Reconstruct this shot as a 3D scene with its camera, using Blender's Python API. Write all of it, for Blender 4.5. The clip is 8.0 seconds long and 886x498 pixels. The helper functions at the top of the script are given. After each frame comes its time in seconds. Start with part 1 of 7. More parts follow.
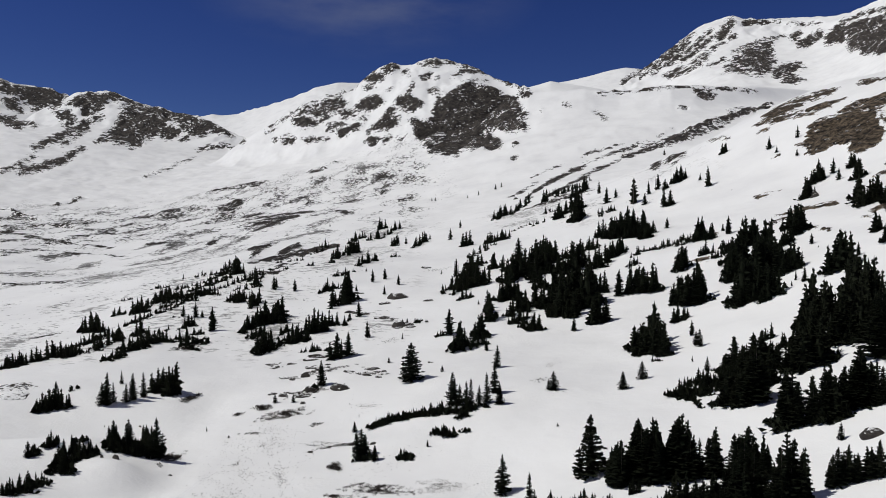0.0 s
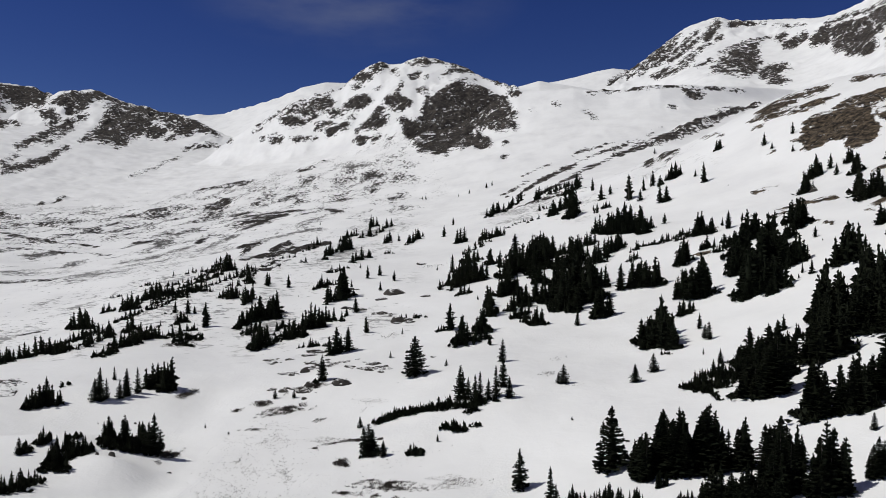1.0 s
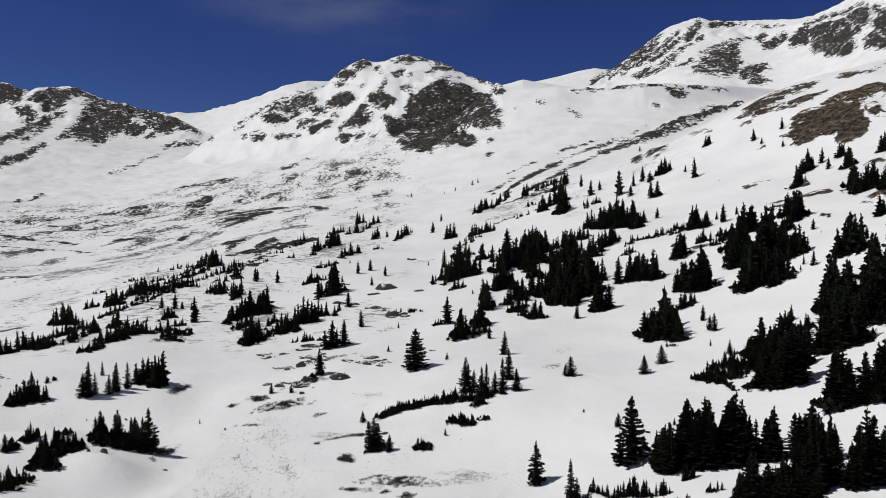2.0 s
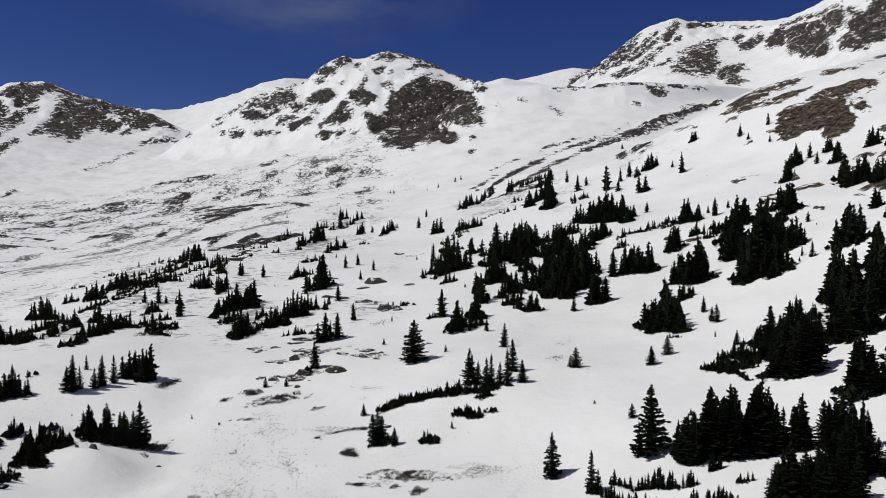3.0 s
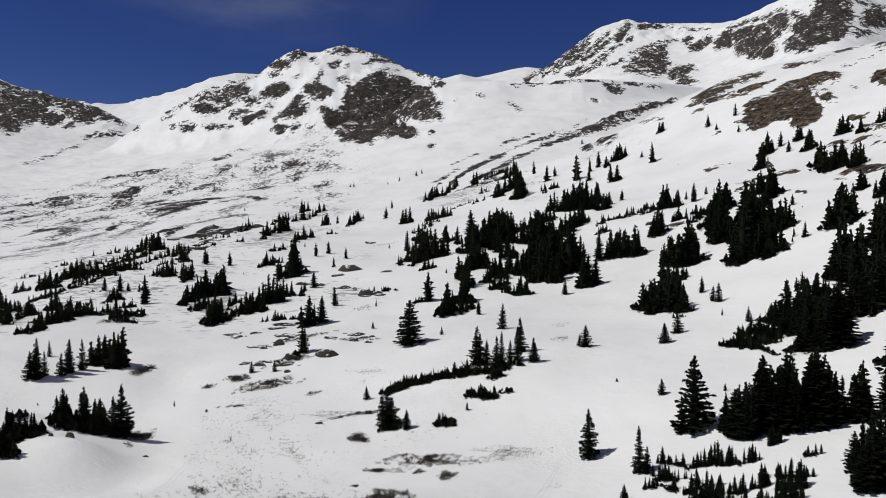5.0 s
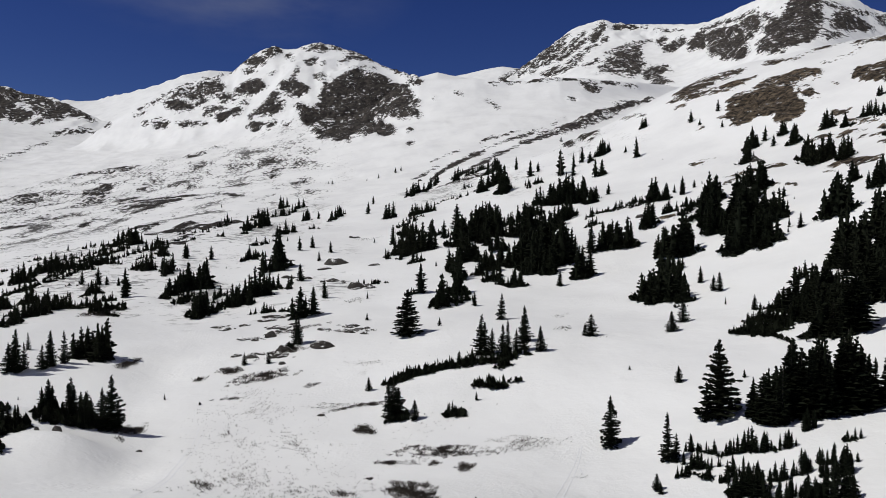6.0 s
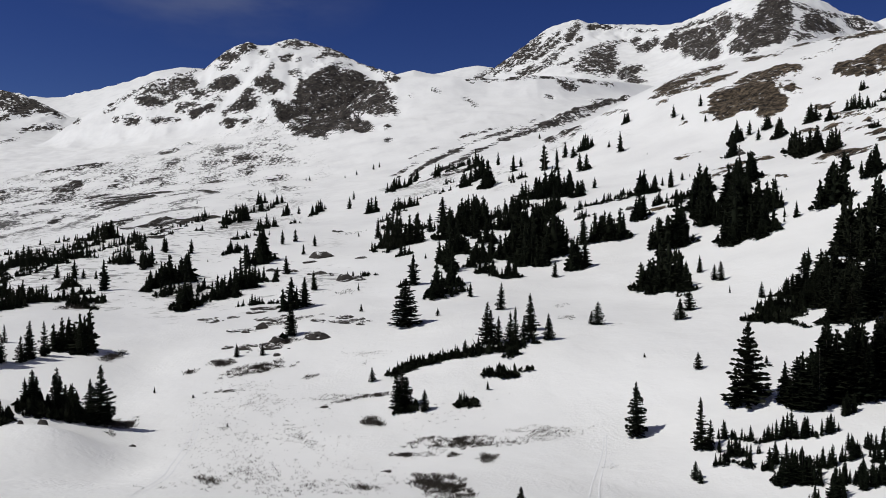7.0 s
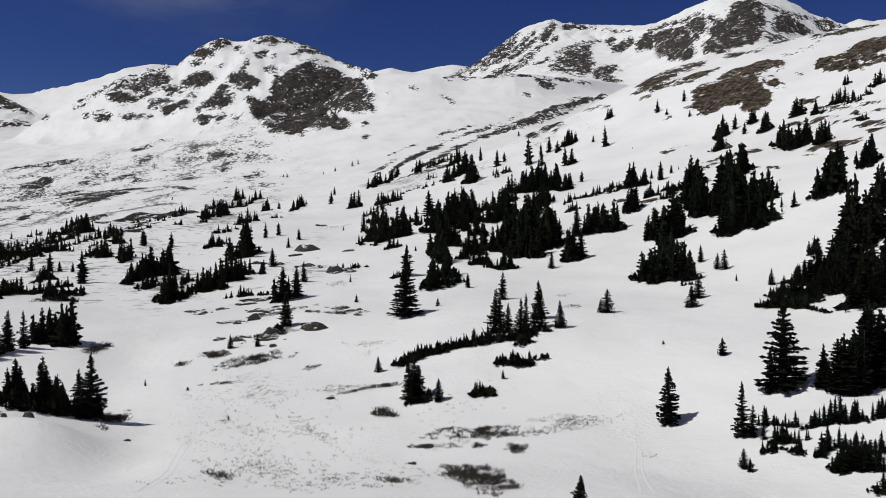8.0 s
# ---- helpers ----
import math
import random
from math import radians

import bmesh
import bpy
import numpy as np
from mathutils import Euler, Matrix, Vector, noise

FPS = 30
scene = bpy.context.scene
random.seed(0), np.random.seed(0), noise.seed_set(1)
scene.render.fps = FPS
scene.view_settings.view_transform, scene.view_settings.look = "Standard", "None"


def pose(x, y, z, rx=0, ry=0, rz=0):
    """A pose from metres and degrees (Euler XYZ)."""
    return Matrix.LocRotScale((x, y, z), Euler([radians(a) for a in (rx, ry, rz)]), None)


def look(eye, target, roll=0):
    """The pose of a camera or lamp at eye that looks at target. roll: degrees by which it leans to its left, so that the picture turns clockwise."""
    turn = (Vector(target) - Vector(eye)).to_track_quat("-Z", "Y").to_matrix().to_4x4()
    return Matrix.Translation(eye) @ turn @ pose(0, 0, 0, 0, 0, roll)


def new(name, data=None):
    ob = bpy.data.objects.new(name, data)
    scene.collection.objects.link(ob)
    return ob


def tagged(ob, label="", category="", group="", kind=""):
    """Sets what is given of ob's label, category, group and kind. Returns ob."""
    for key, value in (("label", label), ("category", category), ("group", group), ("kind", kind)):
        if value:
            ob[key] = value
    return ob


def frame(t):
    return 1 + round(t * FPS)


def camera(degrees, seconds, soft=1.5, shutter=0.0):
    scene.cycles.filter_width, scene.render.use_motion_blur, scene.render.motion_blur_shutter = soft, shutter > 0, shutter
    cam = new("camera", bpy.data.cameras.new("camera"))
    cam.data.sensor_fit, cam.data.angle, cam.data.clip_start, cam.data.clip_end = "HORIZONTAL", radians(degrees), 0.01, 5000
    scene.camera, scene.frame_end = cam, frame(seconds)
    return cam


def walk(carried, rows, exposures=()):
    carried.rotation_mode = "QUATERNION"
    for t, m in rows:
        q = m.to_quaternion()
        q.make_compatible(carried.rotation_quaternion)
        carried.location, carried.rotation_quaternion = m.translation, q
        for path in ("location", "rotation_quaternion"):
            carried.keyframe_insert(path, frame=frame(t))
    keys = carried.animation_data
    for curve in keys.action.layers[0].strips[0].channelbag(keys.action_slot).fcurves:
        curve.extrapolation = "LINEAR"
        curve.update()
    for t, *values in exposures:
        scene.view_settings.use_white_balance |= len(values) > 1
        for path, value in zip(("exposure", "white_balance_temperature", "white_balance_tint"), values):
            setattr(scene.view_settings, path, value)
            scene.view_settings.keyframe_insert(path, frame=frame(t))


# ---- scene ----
cam = camera(63.50, 8.0, soft=0.5)

# time, eye, heading (clockwise from +y), pitch, lean
PATH = [
    (0.0, (-0.000, 0.000, 32.000), 0.004, -1.166, 0.144),
    (0.5, (-1.601, 1.827, 31.025), 0.532, -1.112, 0.145),
    (1.0, (-3.202, 3.677, 30.074), 1.049, -1.087, 0.103),
    (2.5, (-8.275, 9.338, 27.366), 3.373, -1.144, 0.110),
    (3.0, (-9.943, 11.279, 26.437), 4.231, -1.175, 0.146),
    (3.5, (-11.613, 13.219, 25.470), 5.117, -1.194, 0.159),
    (4.0, (-13.280, 15.150, 24.492), 6.019, -1.202, 0.165),
    (4.5, (-14.937, 17.098, 23.498), 7.020, -1.224, 0.143),
    (6.0, (-19.705, 23.256, 20.530), 10.033, -1.241, 0.110),
    (6.5, (-21.211, 25.458, 19.574), 11.029, -1.262, 0.087),
    (7.0, (-22.702, 27.770, 18.606), 12.084, -1.278, 0.068),
    (7.5, (-24.135, 30.195, 17.630), 13.118, -1.288, 0.042),
    (8.0, (-25.568, 32.625, 16.655), 14.102, -1.296, 0.036),
]


def heading(eye, yaw, pitch, lean):
    y, p = radians(yaw), radians(pitch)
    ahead = Vector((math.sin(y) * math.cos(p), math.cos(y) * math.cos(p), math.sin(p)))
    return look(eye, Vector(eye) + ahead * 100, lean)


walk(cam, [(t, heading(eye, yaw, pitch, lean)) for t, eye, yaw, pitch, lean in PATH])

# ---- world and sun ----
SUN_AZ, SUN_EL = -93.0, 53.0      # compass bearing from +y, clockwise, and height, in degrees
world = bpy.data.worlds.new("sky")
scene.world = world
world.use_nodes = True
wn, wl = world.node_tree.nodes, world.node_tree.links
sky = wn.new("ShaderNodeTexSky")
sky.sky_type, sky.sun_disc = "NISHITA", False
sky.sun_elevation, sky.sun_rotation = radians(SUN_EL), radians(SUN_AZ)
sky.altitude, sky.air_density, sky.dust_density, sky.ozone_density = 3400, 1.0, 0.1, 3.0
vivid = wn.new("ShaderNodeHueSaturation")
vivid.inputs["Hue"].default_value, vivid.inputs["Saturation"].default_value, vivid.inputs["Value"].default_value = 0.526, 1.27, 1.05
wl.new(sky.outputs[0], vivid.inputs["Color"])
# thin high cloud over the middle peak
way = wn.new("ShaderNodeTexCoord").outputs["Generated"]
off = wn.new("ShaderNodeVectorMath")
off.operation = "SUBTRACT"
off.inputs[1].default_value = (-0.10, 0.945, 0.315)
flat = wn.new("ShaderNodeVectorMath")
flat.operation = "MULTIPLY"
flat.inputs[1].default_value = (3.2, 0.5, 9.0)
size = wn.new("ShaderNodeVectorMath")
size.operation = "LENGTH"
near = wn.new("ShaderNodeMapRange")
near.inputs["From Min"].default_value, near.inputs["From Max"].default_value = 0.75, 0.05
stretch = wn.new("ShaderNodeMapping")
stretch.inputs["Scale"].default_value = (5.0, 5.0, 16.0)
wisps = wn.new("ShaderNodeTexNoise")
wisps.inputs["Scale"].default_value, wisps.inputs["Detail"].default_value, wisps.inputs["Roughness"].default_value = 1.6, 5, 0.55
veil = wn.new("ShaderNodeMapRange")
veil.inputs["From Min"].default_value, veil.inputs["From Max"].default_value = 0.35, 0.8
veil.inputs["To Max"].default_value = 0.30
both = wn.new("ShaderNodeMath")
both.operation = "MULTIPLY"
cloud = wn.new("ShaderNodeMix")
cloud.data_type = "RGBA"
cloud.inputs[7].default_value = (6.0, 6.4, 7.2, 1)
for a, b in ((way, off.inputs[0]), (off.outputs[0], flat.inputs[0]), (flat.outputs[0], size.inputs[0]), (size.outputs["Value"], near.inputs["Value"]),
             (way, stretch.inputs[0]), (stretch.outputs[0], wisps.inputs["Vector"]), (wisps.outputs[0], veil.inputs["Value"]),
             (veil.outputs[0], both.inputs[0]), (near.outputs[0], both.inputs[1]), (both.outputs[0], cloud.inputs[0]),
             (vivid.outputs[0], cloud.inputs[6])):
    wl.new(a, b)
# unseen pale veil added overhead on the same wisps, for less blue shadows
rise = wn.new("ShaderNodeSeparateXYZ")
over = wn.new("ShaderNodeMapRange")
over.interpolation_type = "SMOOTHSTEP"
over.inputs["From Min"].default_value, over.inputs["From Max"].default_value = 0.36, 0.80
cover = wn.new("ShaderNodeMapRange")
cover.inputs["From Min"].default_value, cover.inputs["From Max"].default_value = 0.3, 0.7
cover.inputs["To Min"].default_value, cover.inputs["To Max"].default_value = 0.6, 0.95
share = wn.new("ShaderNodeMath")
share.operation = "MULTIPLY"
added_veil = wn.new("ShaderNodeMix")
added_veil.data_type = "RGBA"
added_veil.inputs[7].default_value = (1.55, 1.5, 1.75, 1)
for a, b in ((way, rise.inputs[0]), (rise.outputs["Z"], over.inputs["Value"]), (wisps.outputs[0], cover.inputs["Value"]), (over.outputs[0], share.inputs[0]), (cover.outputs[0], share.inputs[1]),
             (share.outputs[0], added_veil.inputs[0]), (cloud.outputs[2], added_veil.inputs[6]), (added_veil.outputs[2], wn["Background"].inputs["Color"])):
    wl.new(a, b)
wn["Background"].inputs["Strength"].default_value = 0.046

sun = new("sun", bpy.data.lights.new("sun", "SUN"))
sun.data.energy, sun.data.angle, sun.data.color = 3.25, radians(0.53), (0.982, 0.972, 0.935)
sun_dir = Vector((math.sin(radians(SUN_AZ)) * math.cos(radians(SUN_EL)), math.cos(radians(SUN_AZ)) * math.cos(radians(SUN_EL)), math.sin(radians(SUN_EL))))
sun.matrix_world = look((0, 0, 400), Vector((0, 0, 400)) - sun_dir)
scene.view_settings.exposure = -0.10


# ---- materials ----
def material(name):
    m = bpy.data.materials.new(name)
    m.use_nodes = True
    nodes, links = m.node_tree.nodes, m.node_tree.links
    return m, nodes, links, nodes["Principled BSDF"]


def math_node(nodes, links, op, a, b=None, c=None, clamp=False):
    n = nodes.new("ShaderNodeMath")
    n.operation, n.use_clamp = op, clamp
    for k, v in enumerate((a, b, c)):
        if v is None:
            continue
        if isinstance(v, (int, float)):
            n.inputs[k].default_value = v
        else:
            links.new(v, n.inputs[k])
    return n.outputs[0]


def noise_node(nodes, links, vector, scale, detail=4.0, rough=0.55, stretch=None):
    if stretch:
        mp = nodes.new("ShaderNodeMapping")
        mp.inputs["Scale"].default_value = stretch
        links.new(vector, mp.inputs["Vector"])
        vector = mp.outputs[0]
    n = nodes.new("ShaderNodeTexNoise")
    n.inputs["Scale"].default_value, n.inputs["Detail"].default_value, n.inputs["Roughness"].default_value = scale, detail, rough
    links.new(vector, n.inputs["Vector"])
    return n.outputs[0]


def ramp_node(nodes, links, value, stops):
    n = nodes.new("ShaderNodeValToRGB")
    while len(n.color_ramp.elements) < len(stops):
        n.color_ramp.elements.new(0.5)
    for e, (p, c) in zip(n.color_ramp.elements, stops):
        e.position, e.color = p, (*c, 1)
    links.new(value, n.inputs[0])
    return n.outputs[0]


def mix_colour(nodes, links, fac, a, b):
    n = nodes.new("ShaderNodeMix")
    n.data_type = "RGBA"
    for k, v in ((0, fac), (6, a), (7, b)):
        if isinstance(v, (int, float)):
            n.inputs[k].default_value = v
        elif isinstance(v, tuple):
            n.inputs[k].default_value = (*v, 1)
        else:
            links.new(v, n.inputs[k])
    return n.outputs[2]


def ground_material():
    m, nodes, links, p = material("snow_and_rock")
    geo = nodes.new("ShaderNodeNewGeometry")
    pos = geo.outputs["Position"]
    rock = nodes.new("ShaderNodeAttribute")
    rock.attribute_name = "rock"
    dist = nodes.new("ShaderNodeAttribute")
    dist.attribute_name = "coarse"      # 0 close by, 1 beyond
    # fine break-up of the bare ground, at a size that grows with the landform
    small = noise_node(nodes, links, pos, 1.3, 6, 0.74)
    large = noise_node(nodes, links, pos, 0.26, 7, 0.76)
    broad = noise_node(nodes, links, pos, 0.04, 3, 0.5)
    middle = noise_node(nodes, links, pos, 0.38, 6, 0.72)
    high = nodes.new("ShaderNodeAttribute")
    high.attribute_name = "mountain"
    mixed = mix_colour(nodes, links, dist.outputs["Fac"], small, middle)
    mixed = mix_colour(nodes, links, high.outputs["Fac"], mixed, large)
    remote = nodes.new("ShaderNodeAttribute")
    remote.attribute_name = "remote"
    mixed = mix_colour(nodes, links, remote.outputs["Fac"], mixed, noise_node(nodes, links, pos, 0.11, 7, 0.74))
    edge = math_node(nodes, links, "SUBTRACT", mixed, 0.5)
    edge = math_node(nodes, links, "MULTIPLY_ADD", math_node(nodes, links, "SUBTRACT", broad, 0.5), 0.5, edge)
    ledges = noise_node(nodes, links, pos, 0.17, 5, 0.65, (0.6, 0.6, 1.3))      # snow lies on tilted ledges
    edge = math_node(nodes, links, "MULTIPLY_ADD", math_node(nodes, links, "SUBTRACT", ledges, 0.5), 0.8, edge)
    edge = math_node(nodes, links, "MULTIPLY", edge, math_node(nodes, links, "MULTIPLY", rock.outputs["Fac"], 6.0, None, True))
    edge = math_node(nodes, links, "MULTIPLY_ADD", edge, 3.3, rock.outputs["Fac"])
    bare = math_node(nodes, links, "MULTIPLY_ADD", edge, 22.0, -10.8, True)
    # stones and dead grass in thin snow, drawn out across the slope
    hea = nodes.new("ShaderNodeAttribute")
    hea.attribute_name = "heather"
    s1 = mix_colour(nodes, links, high.outputs["Fac"], noise_node(nodes, links, pos, 0.5, 6, 0.72, (0.6, 1.0, 1.0)), noise_node(nodes, links, pos, 0.32, 6, 0.74, (1.0, 0.6, 1.0)))
    s2 = noise_node(nodes, links, pos, 0.028, 4, 0.6, (1.3, 0.7, 1.0))
    s3 = math_node(nodes, links, "MULTIPLY_ADD", math_node(nodes, links, "SUBTRACT", s2, 0.5), 0.85, math_node(nodes, links, "SUBTRACT", s1, 0.5))
    s3 = math_node(nodes, links, "MULTIPLY_ADD", hea.outputs["Fac"], 0.12, s3)
    thin = math_node(nodes, links, "MULTIPLY_ADD", s3, 26.0, -26.0 * 0.155, True)
    thin = math_node(nodes, links, "MULTIPLY", thin, hea.outputs["Fac"])
    bare = math_node(nodes, links, "MAXIMUM", bare, thin)
    # snow: faint dirt and sun cups
    dirt = noise_node(nodes, links, pos, 0.03, 5, 0.6)
    snow = ramp_node(nodes, links, dirt, [(0.3, (0.76, 0.755, 0.748)), (0.52, (0.84, 0.836, 0.822)), (0.75, (0.88, 0.877, 0.865))])
    grain = mix_colour(nodes, links, high.outputs["Fac"], noise_node(nodes, links, pos, 0.42, 6, 0.76), noise_node(nodes, links, pos, 0.16, 7, 0.74))
    grey = ramp_node(nodes, links, grain, [(0.34, (0.009, 0.008, 0.0075)), (0.5, (0.047, 0.040, 0.035)), (0.7, (0.135, 0.115, 0.097))])
    # brown's dark and pale ends paint in crevice shade and highlights the relief lacks
    brown = ramp_node(nodes, links, grain, [(0.41, (0.012, 0.010, 0.008)), (0.5, (0.10, 0.075, 0.050)), (0.63, (0.29, 0.22, 0.145))])
    turf = ramp_node(nodes, links, grain, [(0.34, (0.008, 0.007, 0.006)), (0.5, (0.03, 0.025, 0.02)), (0.7, (0.085, 0.07, 0.054))])
    grey = mix_colour(nodes, links, high.outputs["Fac"], turf, grey)
    warm = nodes.new("ShaderNodeAttribute")
    warm.attribute_name = "warm"
    stone = mix_colour(nodes, links, warm.outputs["Fac"], grey, brown)
    stone = mix_colour(nodes, links, math_node(nodes, links, "MULTIPLY", hea.outputs["Fac"], 1.4, None, True), stone, turf)
    col = mix_colour(nodes, links, bare, snow, stone)
    links.new(col, p.inputs["Base Color"])
    rgh = math_node(nodes, links, "MULTIPLY_ADD", bare, 0.35, 0.55)
    links.new(rgh, p.inputs["Roughness"])
    p.inputs["Specular IOR Level"].default_value = 0.25
    # relief: soft wind ripples and sun cups in snow, sharp cracks in stone
    b1 = nodes.new("ShaderNodeBump")
    b1.inputs["Strength"].default_value, b1.inputs["Distance"].default_value = 0.5, 0.28
    ripple = noise_node(nodes, links, pos, 0.42, 5, 0.6)
    crust = math_node(nodes, links, "MULTIPLY_ADD", noise_node(nodes, links, pos, 0.09, 3, 0.6), 6.0, -2.8, True)      # patches of broken, trodden crust
    broken = math_node(nodes, links, "MULTIPLY", crust, noise_node(nodes, links, pos, 2.6, 3, 0.6))
    links.new(math_node(nodes, links, "MULTIPLY_ADD", broken, 0.9, ripple), b1.inputs["Height"])
    b2 = nodes.new("ShaderNodeBump")
    b2.inputs["Distance"].default_value = 5.0
    crack = noise_node(nodes, links, pos, 0.22, 8, 0.75)
    blocks = nodes.new("ShaderNodeTexVoronoi")      # jointed blocks
    blocks.inputs["Scale"].default_value, blocks.inputs["Randomness"].default_value = 0.085, 1.0
    links.new(pos, blocks.inputs["Vector"])
    links.new(math_node(nodes, links, "MULTIPLY_ADD", blocks.outputs["Distance"], -0.7, crack), b2.inputs["Height"])
    links.new(bare, b2.inputs["Strength"])
    links.new(b1.outputs[0], b2.inputs["Normal"])
    links.new(b2.outputs[0], p.inputs["Normal"])
    return m


GROUND = ground_material()


# ---- landforms ----
# Gentle ground: a smooth net of heights over bearing (28 columns, 5 degrees apart from -67.5) and range (rings that grow by e^0.24).
RINGS = []


def ring(metres, *heights):
    RINGS.append(heights)


ring(28, 4.5, 4, 3.6, 3.1, 2.7, 2.3, 2, 1.7, 1.5, 1.3, 1.1, 0.9, 0.8, 0.6, 0.5, 0.3, 0, -0.2, -0.5, -0.8, -1.2, -1.5, -1.9, -2.3, -2.7, -3, -3.4, -3.8)
ring(36, 5, 4.6, 4.2, 3.9, 3.5, 3.2, 2.8, 2.5, 2.3, 2.1, 2, 1.8, 1.6, 1.4, 1.2, 1.1, 1, 0.9, 0.8, 0.7, 0.6, 0.6, 0.6, 0.6, 0.6, 0.5, 0.5, 0.5)
ring(45, 5.6, 5.3, 5.1, 4.8, 4.5, 4.2, 3.9, 3.6, 3.4, 3.2, 3.1, 2.8, 2.5, 2.3, 2.1, 2, 2.1, 2.2, 2.4, 2.7, 2.9, 3.3, 3.7, 4.2, 4.6, 5.1, 5.6, 6.1)
ring(58, 6.2, 6.1, 6, 5.9, 5.8, 5.6, 5.4, 5, 4.6, 4.2, 3.9, 3.7, 3.4, 2.8, 2.2, 2.4, 3.1, 3.7, 4.4, 5, 5.8, 6.6, 7.6, 8.7, 9.8, 10.9, 12.1, 13.2)
ring(73, 6.7, 6.7, 6.8, 6.8, 6.9, 6.9, 6.7, 6.1, 4.8, 3.5, 2.7, 2.4, 2.3, 1, -0.7, -0, 2.8, 4.7, 6.1, 7.4, 8.9, 10.5, 12.3, 14.2, 16.2, 18.2, 20.3, 22.4)
ring(93, 7.1, 7.1, 7.1, 7.1, 7, 6.8, 6.3, 4.7, 1.4, -0.3, -1, -2, -1.8, -0, 0.7, 2, 3.9, 5.1, 6.8, 9.2, 11.9, 14.8, 17.9, 21, 24.3, 27.5, 30.7, 33.9)
ring(118, 7.2, 7, 6.8, 6.5, 6, 5.3, 3.8, 1.3, -1.5, -1.3, -0.2, 1.3, 2.8, 4.4, 6.2, 7, 6.9, 7.9, 9.5, 12.3, 16, 20.3, 24.9, 29.6, 34.3, 38.9, 43.4, 47.9)
ring(150, 7, 6.3, 5.6, 5, 4.5, 4.4, 4.8, 5.7, 5.9, 4.8, 3.4, 4.1, 5.2, 4.7, 5.7, 5.5, 5.5, 8.6, 12.3, 16.6, 22.1, 28.2, 34.5, 40.6, 46.6, 52.4, 58.2, 64)
ring(191, 6.7, 5.7, 4.6, 3.7, 2.8, 2.2, 2.1, 2.7, 4.6, 6.2, 5.4, 6, 8.4, 9.8, 11.4, 12.3, 12.8, 15.3, 19.2, 25.4, 32.4, 39.7, 46.9, 54, 61.1, 68.1, 75, 81.9)
ring(243, 7.1, 5.9, 4.7, 3.5, 2.3, 1.3, 0.6, 0.9, 3, 7.7, 10.7, 11.4, 12, 12.9, 15.2, 19.5, 25, 30.5, 34.9, 38.3, 42.7, 51.4, 61.4, 70.8, 79, 86.4, 93.4, 100.3)
ring(309, 9.2, 7.8, 6.5, 5.3, 4.3, 3.5, 3.7, 5.6, 9.6, 15.2, 20, 21.8, 22.3, 22.6, 25.5, 29.8, 34.2, 38.3, 43.1, 51.5, 60.2, 71.8, 84.4, 94.6, 101.4, 107, 112.5, 117.8)
ring(392, 14.7, 13, 11.4, 9.9, 8.4, 7.3, 6.8, 7.4, 9.7, 13.8, 19.1, 23.4, 26.4, 29.4, 35.8, 44, 53.8, 67.7, 84.8, 100.1, 107, 109.3, 114.4, 120.8, 125.1, 128.7, 132.1, 135.6)
ring(499, 25.5, 23.1, 20.8, 18.6, 16.5, 14.1, 11.2, 8.3, 6.9, 10.1, 19, 28.7, 35.8, 40.4, 45.9, 54.5, 67.3, 85.7, 109.6, 128.3, 136, 139.5, 140.8, 141.9, 143.5, 147.1, 152.5, 158.6)
ring(634, 44, 39.9, 36, 32.3, 29, 26, 22.9, 20.7, 21.5, 26.1, 34.6, 44.5, 51.3, 55.5, 63.4, 72.7, 77.6, 79.3, 87, 104.7, 121.7, 133.2, 133.6, 136.4, 148, 163.4, 179.9, 196.4)
ring(806, 71, 65.6, 59.9, 53.8, 47.4, 41.5, 37.2, 35.6, 37.2, 42.2, 51, 62.8, 77.3, 98.8, 125, 146.1, 154.9, 154.1, 145.3, 134.5, 128.7, 130.3, 138.5, 154.8, 177.6, 201.5, 224.3, 246.5)
ring(1025, 103.3, 98.8, 93.8, 87.3, 79.3, 71.6, 66.2, 63.9, 65, 74.8, 97.8, 123.4, 146.5, 171, 189.3, 198.4, 206.7, 217.9, 220.1, 211.4, 202.4, 200.1, 206.7, 222, 242.7, 262.8, 280.1, 296.7)
ring(1303, 137.3, 135.4, 133.6, 132, 131.5, 133.4, 138.1, 144.2, 148, 150.2, 160.6, 175.7, 193.4, 206.2, 202.8, 187.3, 185, 199.8, 217.3, 237.3, 259.1, 273.2, 280.3, 288, 298.8, 311.1, 323.7, 336.4)
ring(1656, 178.7, 181.5, 184.9, 190, 198.4, 211.3, 227.7, 243, 249.7, 238, 202.5, 167.4, 165.7, 181.3, 197.8, 212, 229.5, 249.6, 265, 276.5, 286.9, 293.4, 299.8, 310, 322.4, 335.8, 349.7, 363.7)
ring(2105, 239, 247.5, 256.4, 266, 277.3, 290.9, 304.7, 312.9, 309.7, 288.5, 244.1, 198.6, 180.7, 188.6, 215.6, 254, 294.9, 328.3, 341.1, 333, 316.5, 301.6, 298.9, 309.3, 325.2, 342.6, 359.8, 376.9)
ring(2676, 323.7, 339.2, 354.1, 367.3, 377.2, 381.7, 378.5, 365.7, 343.2, 313.1, 280.7, 255, 244.6, 252.1, 275.6, 309.1, 343.4, 369.4, 380.4, 375.8, 361.3, 344.7, 333.1, 330.1, 335, 346, 360.3, 376)
NET = np.array(RINGS)

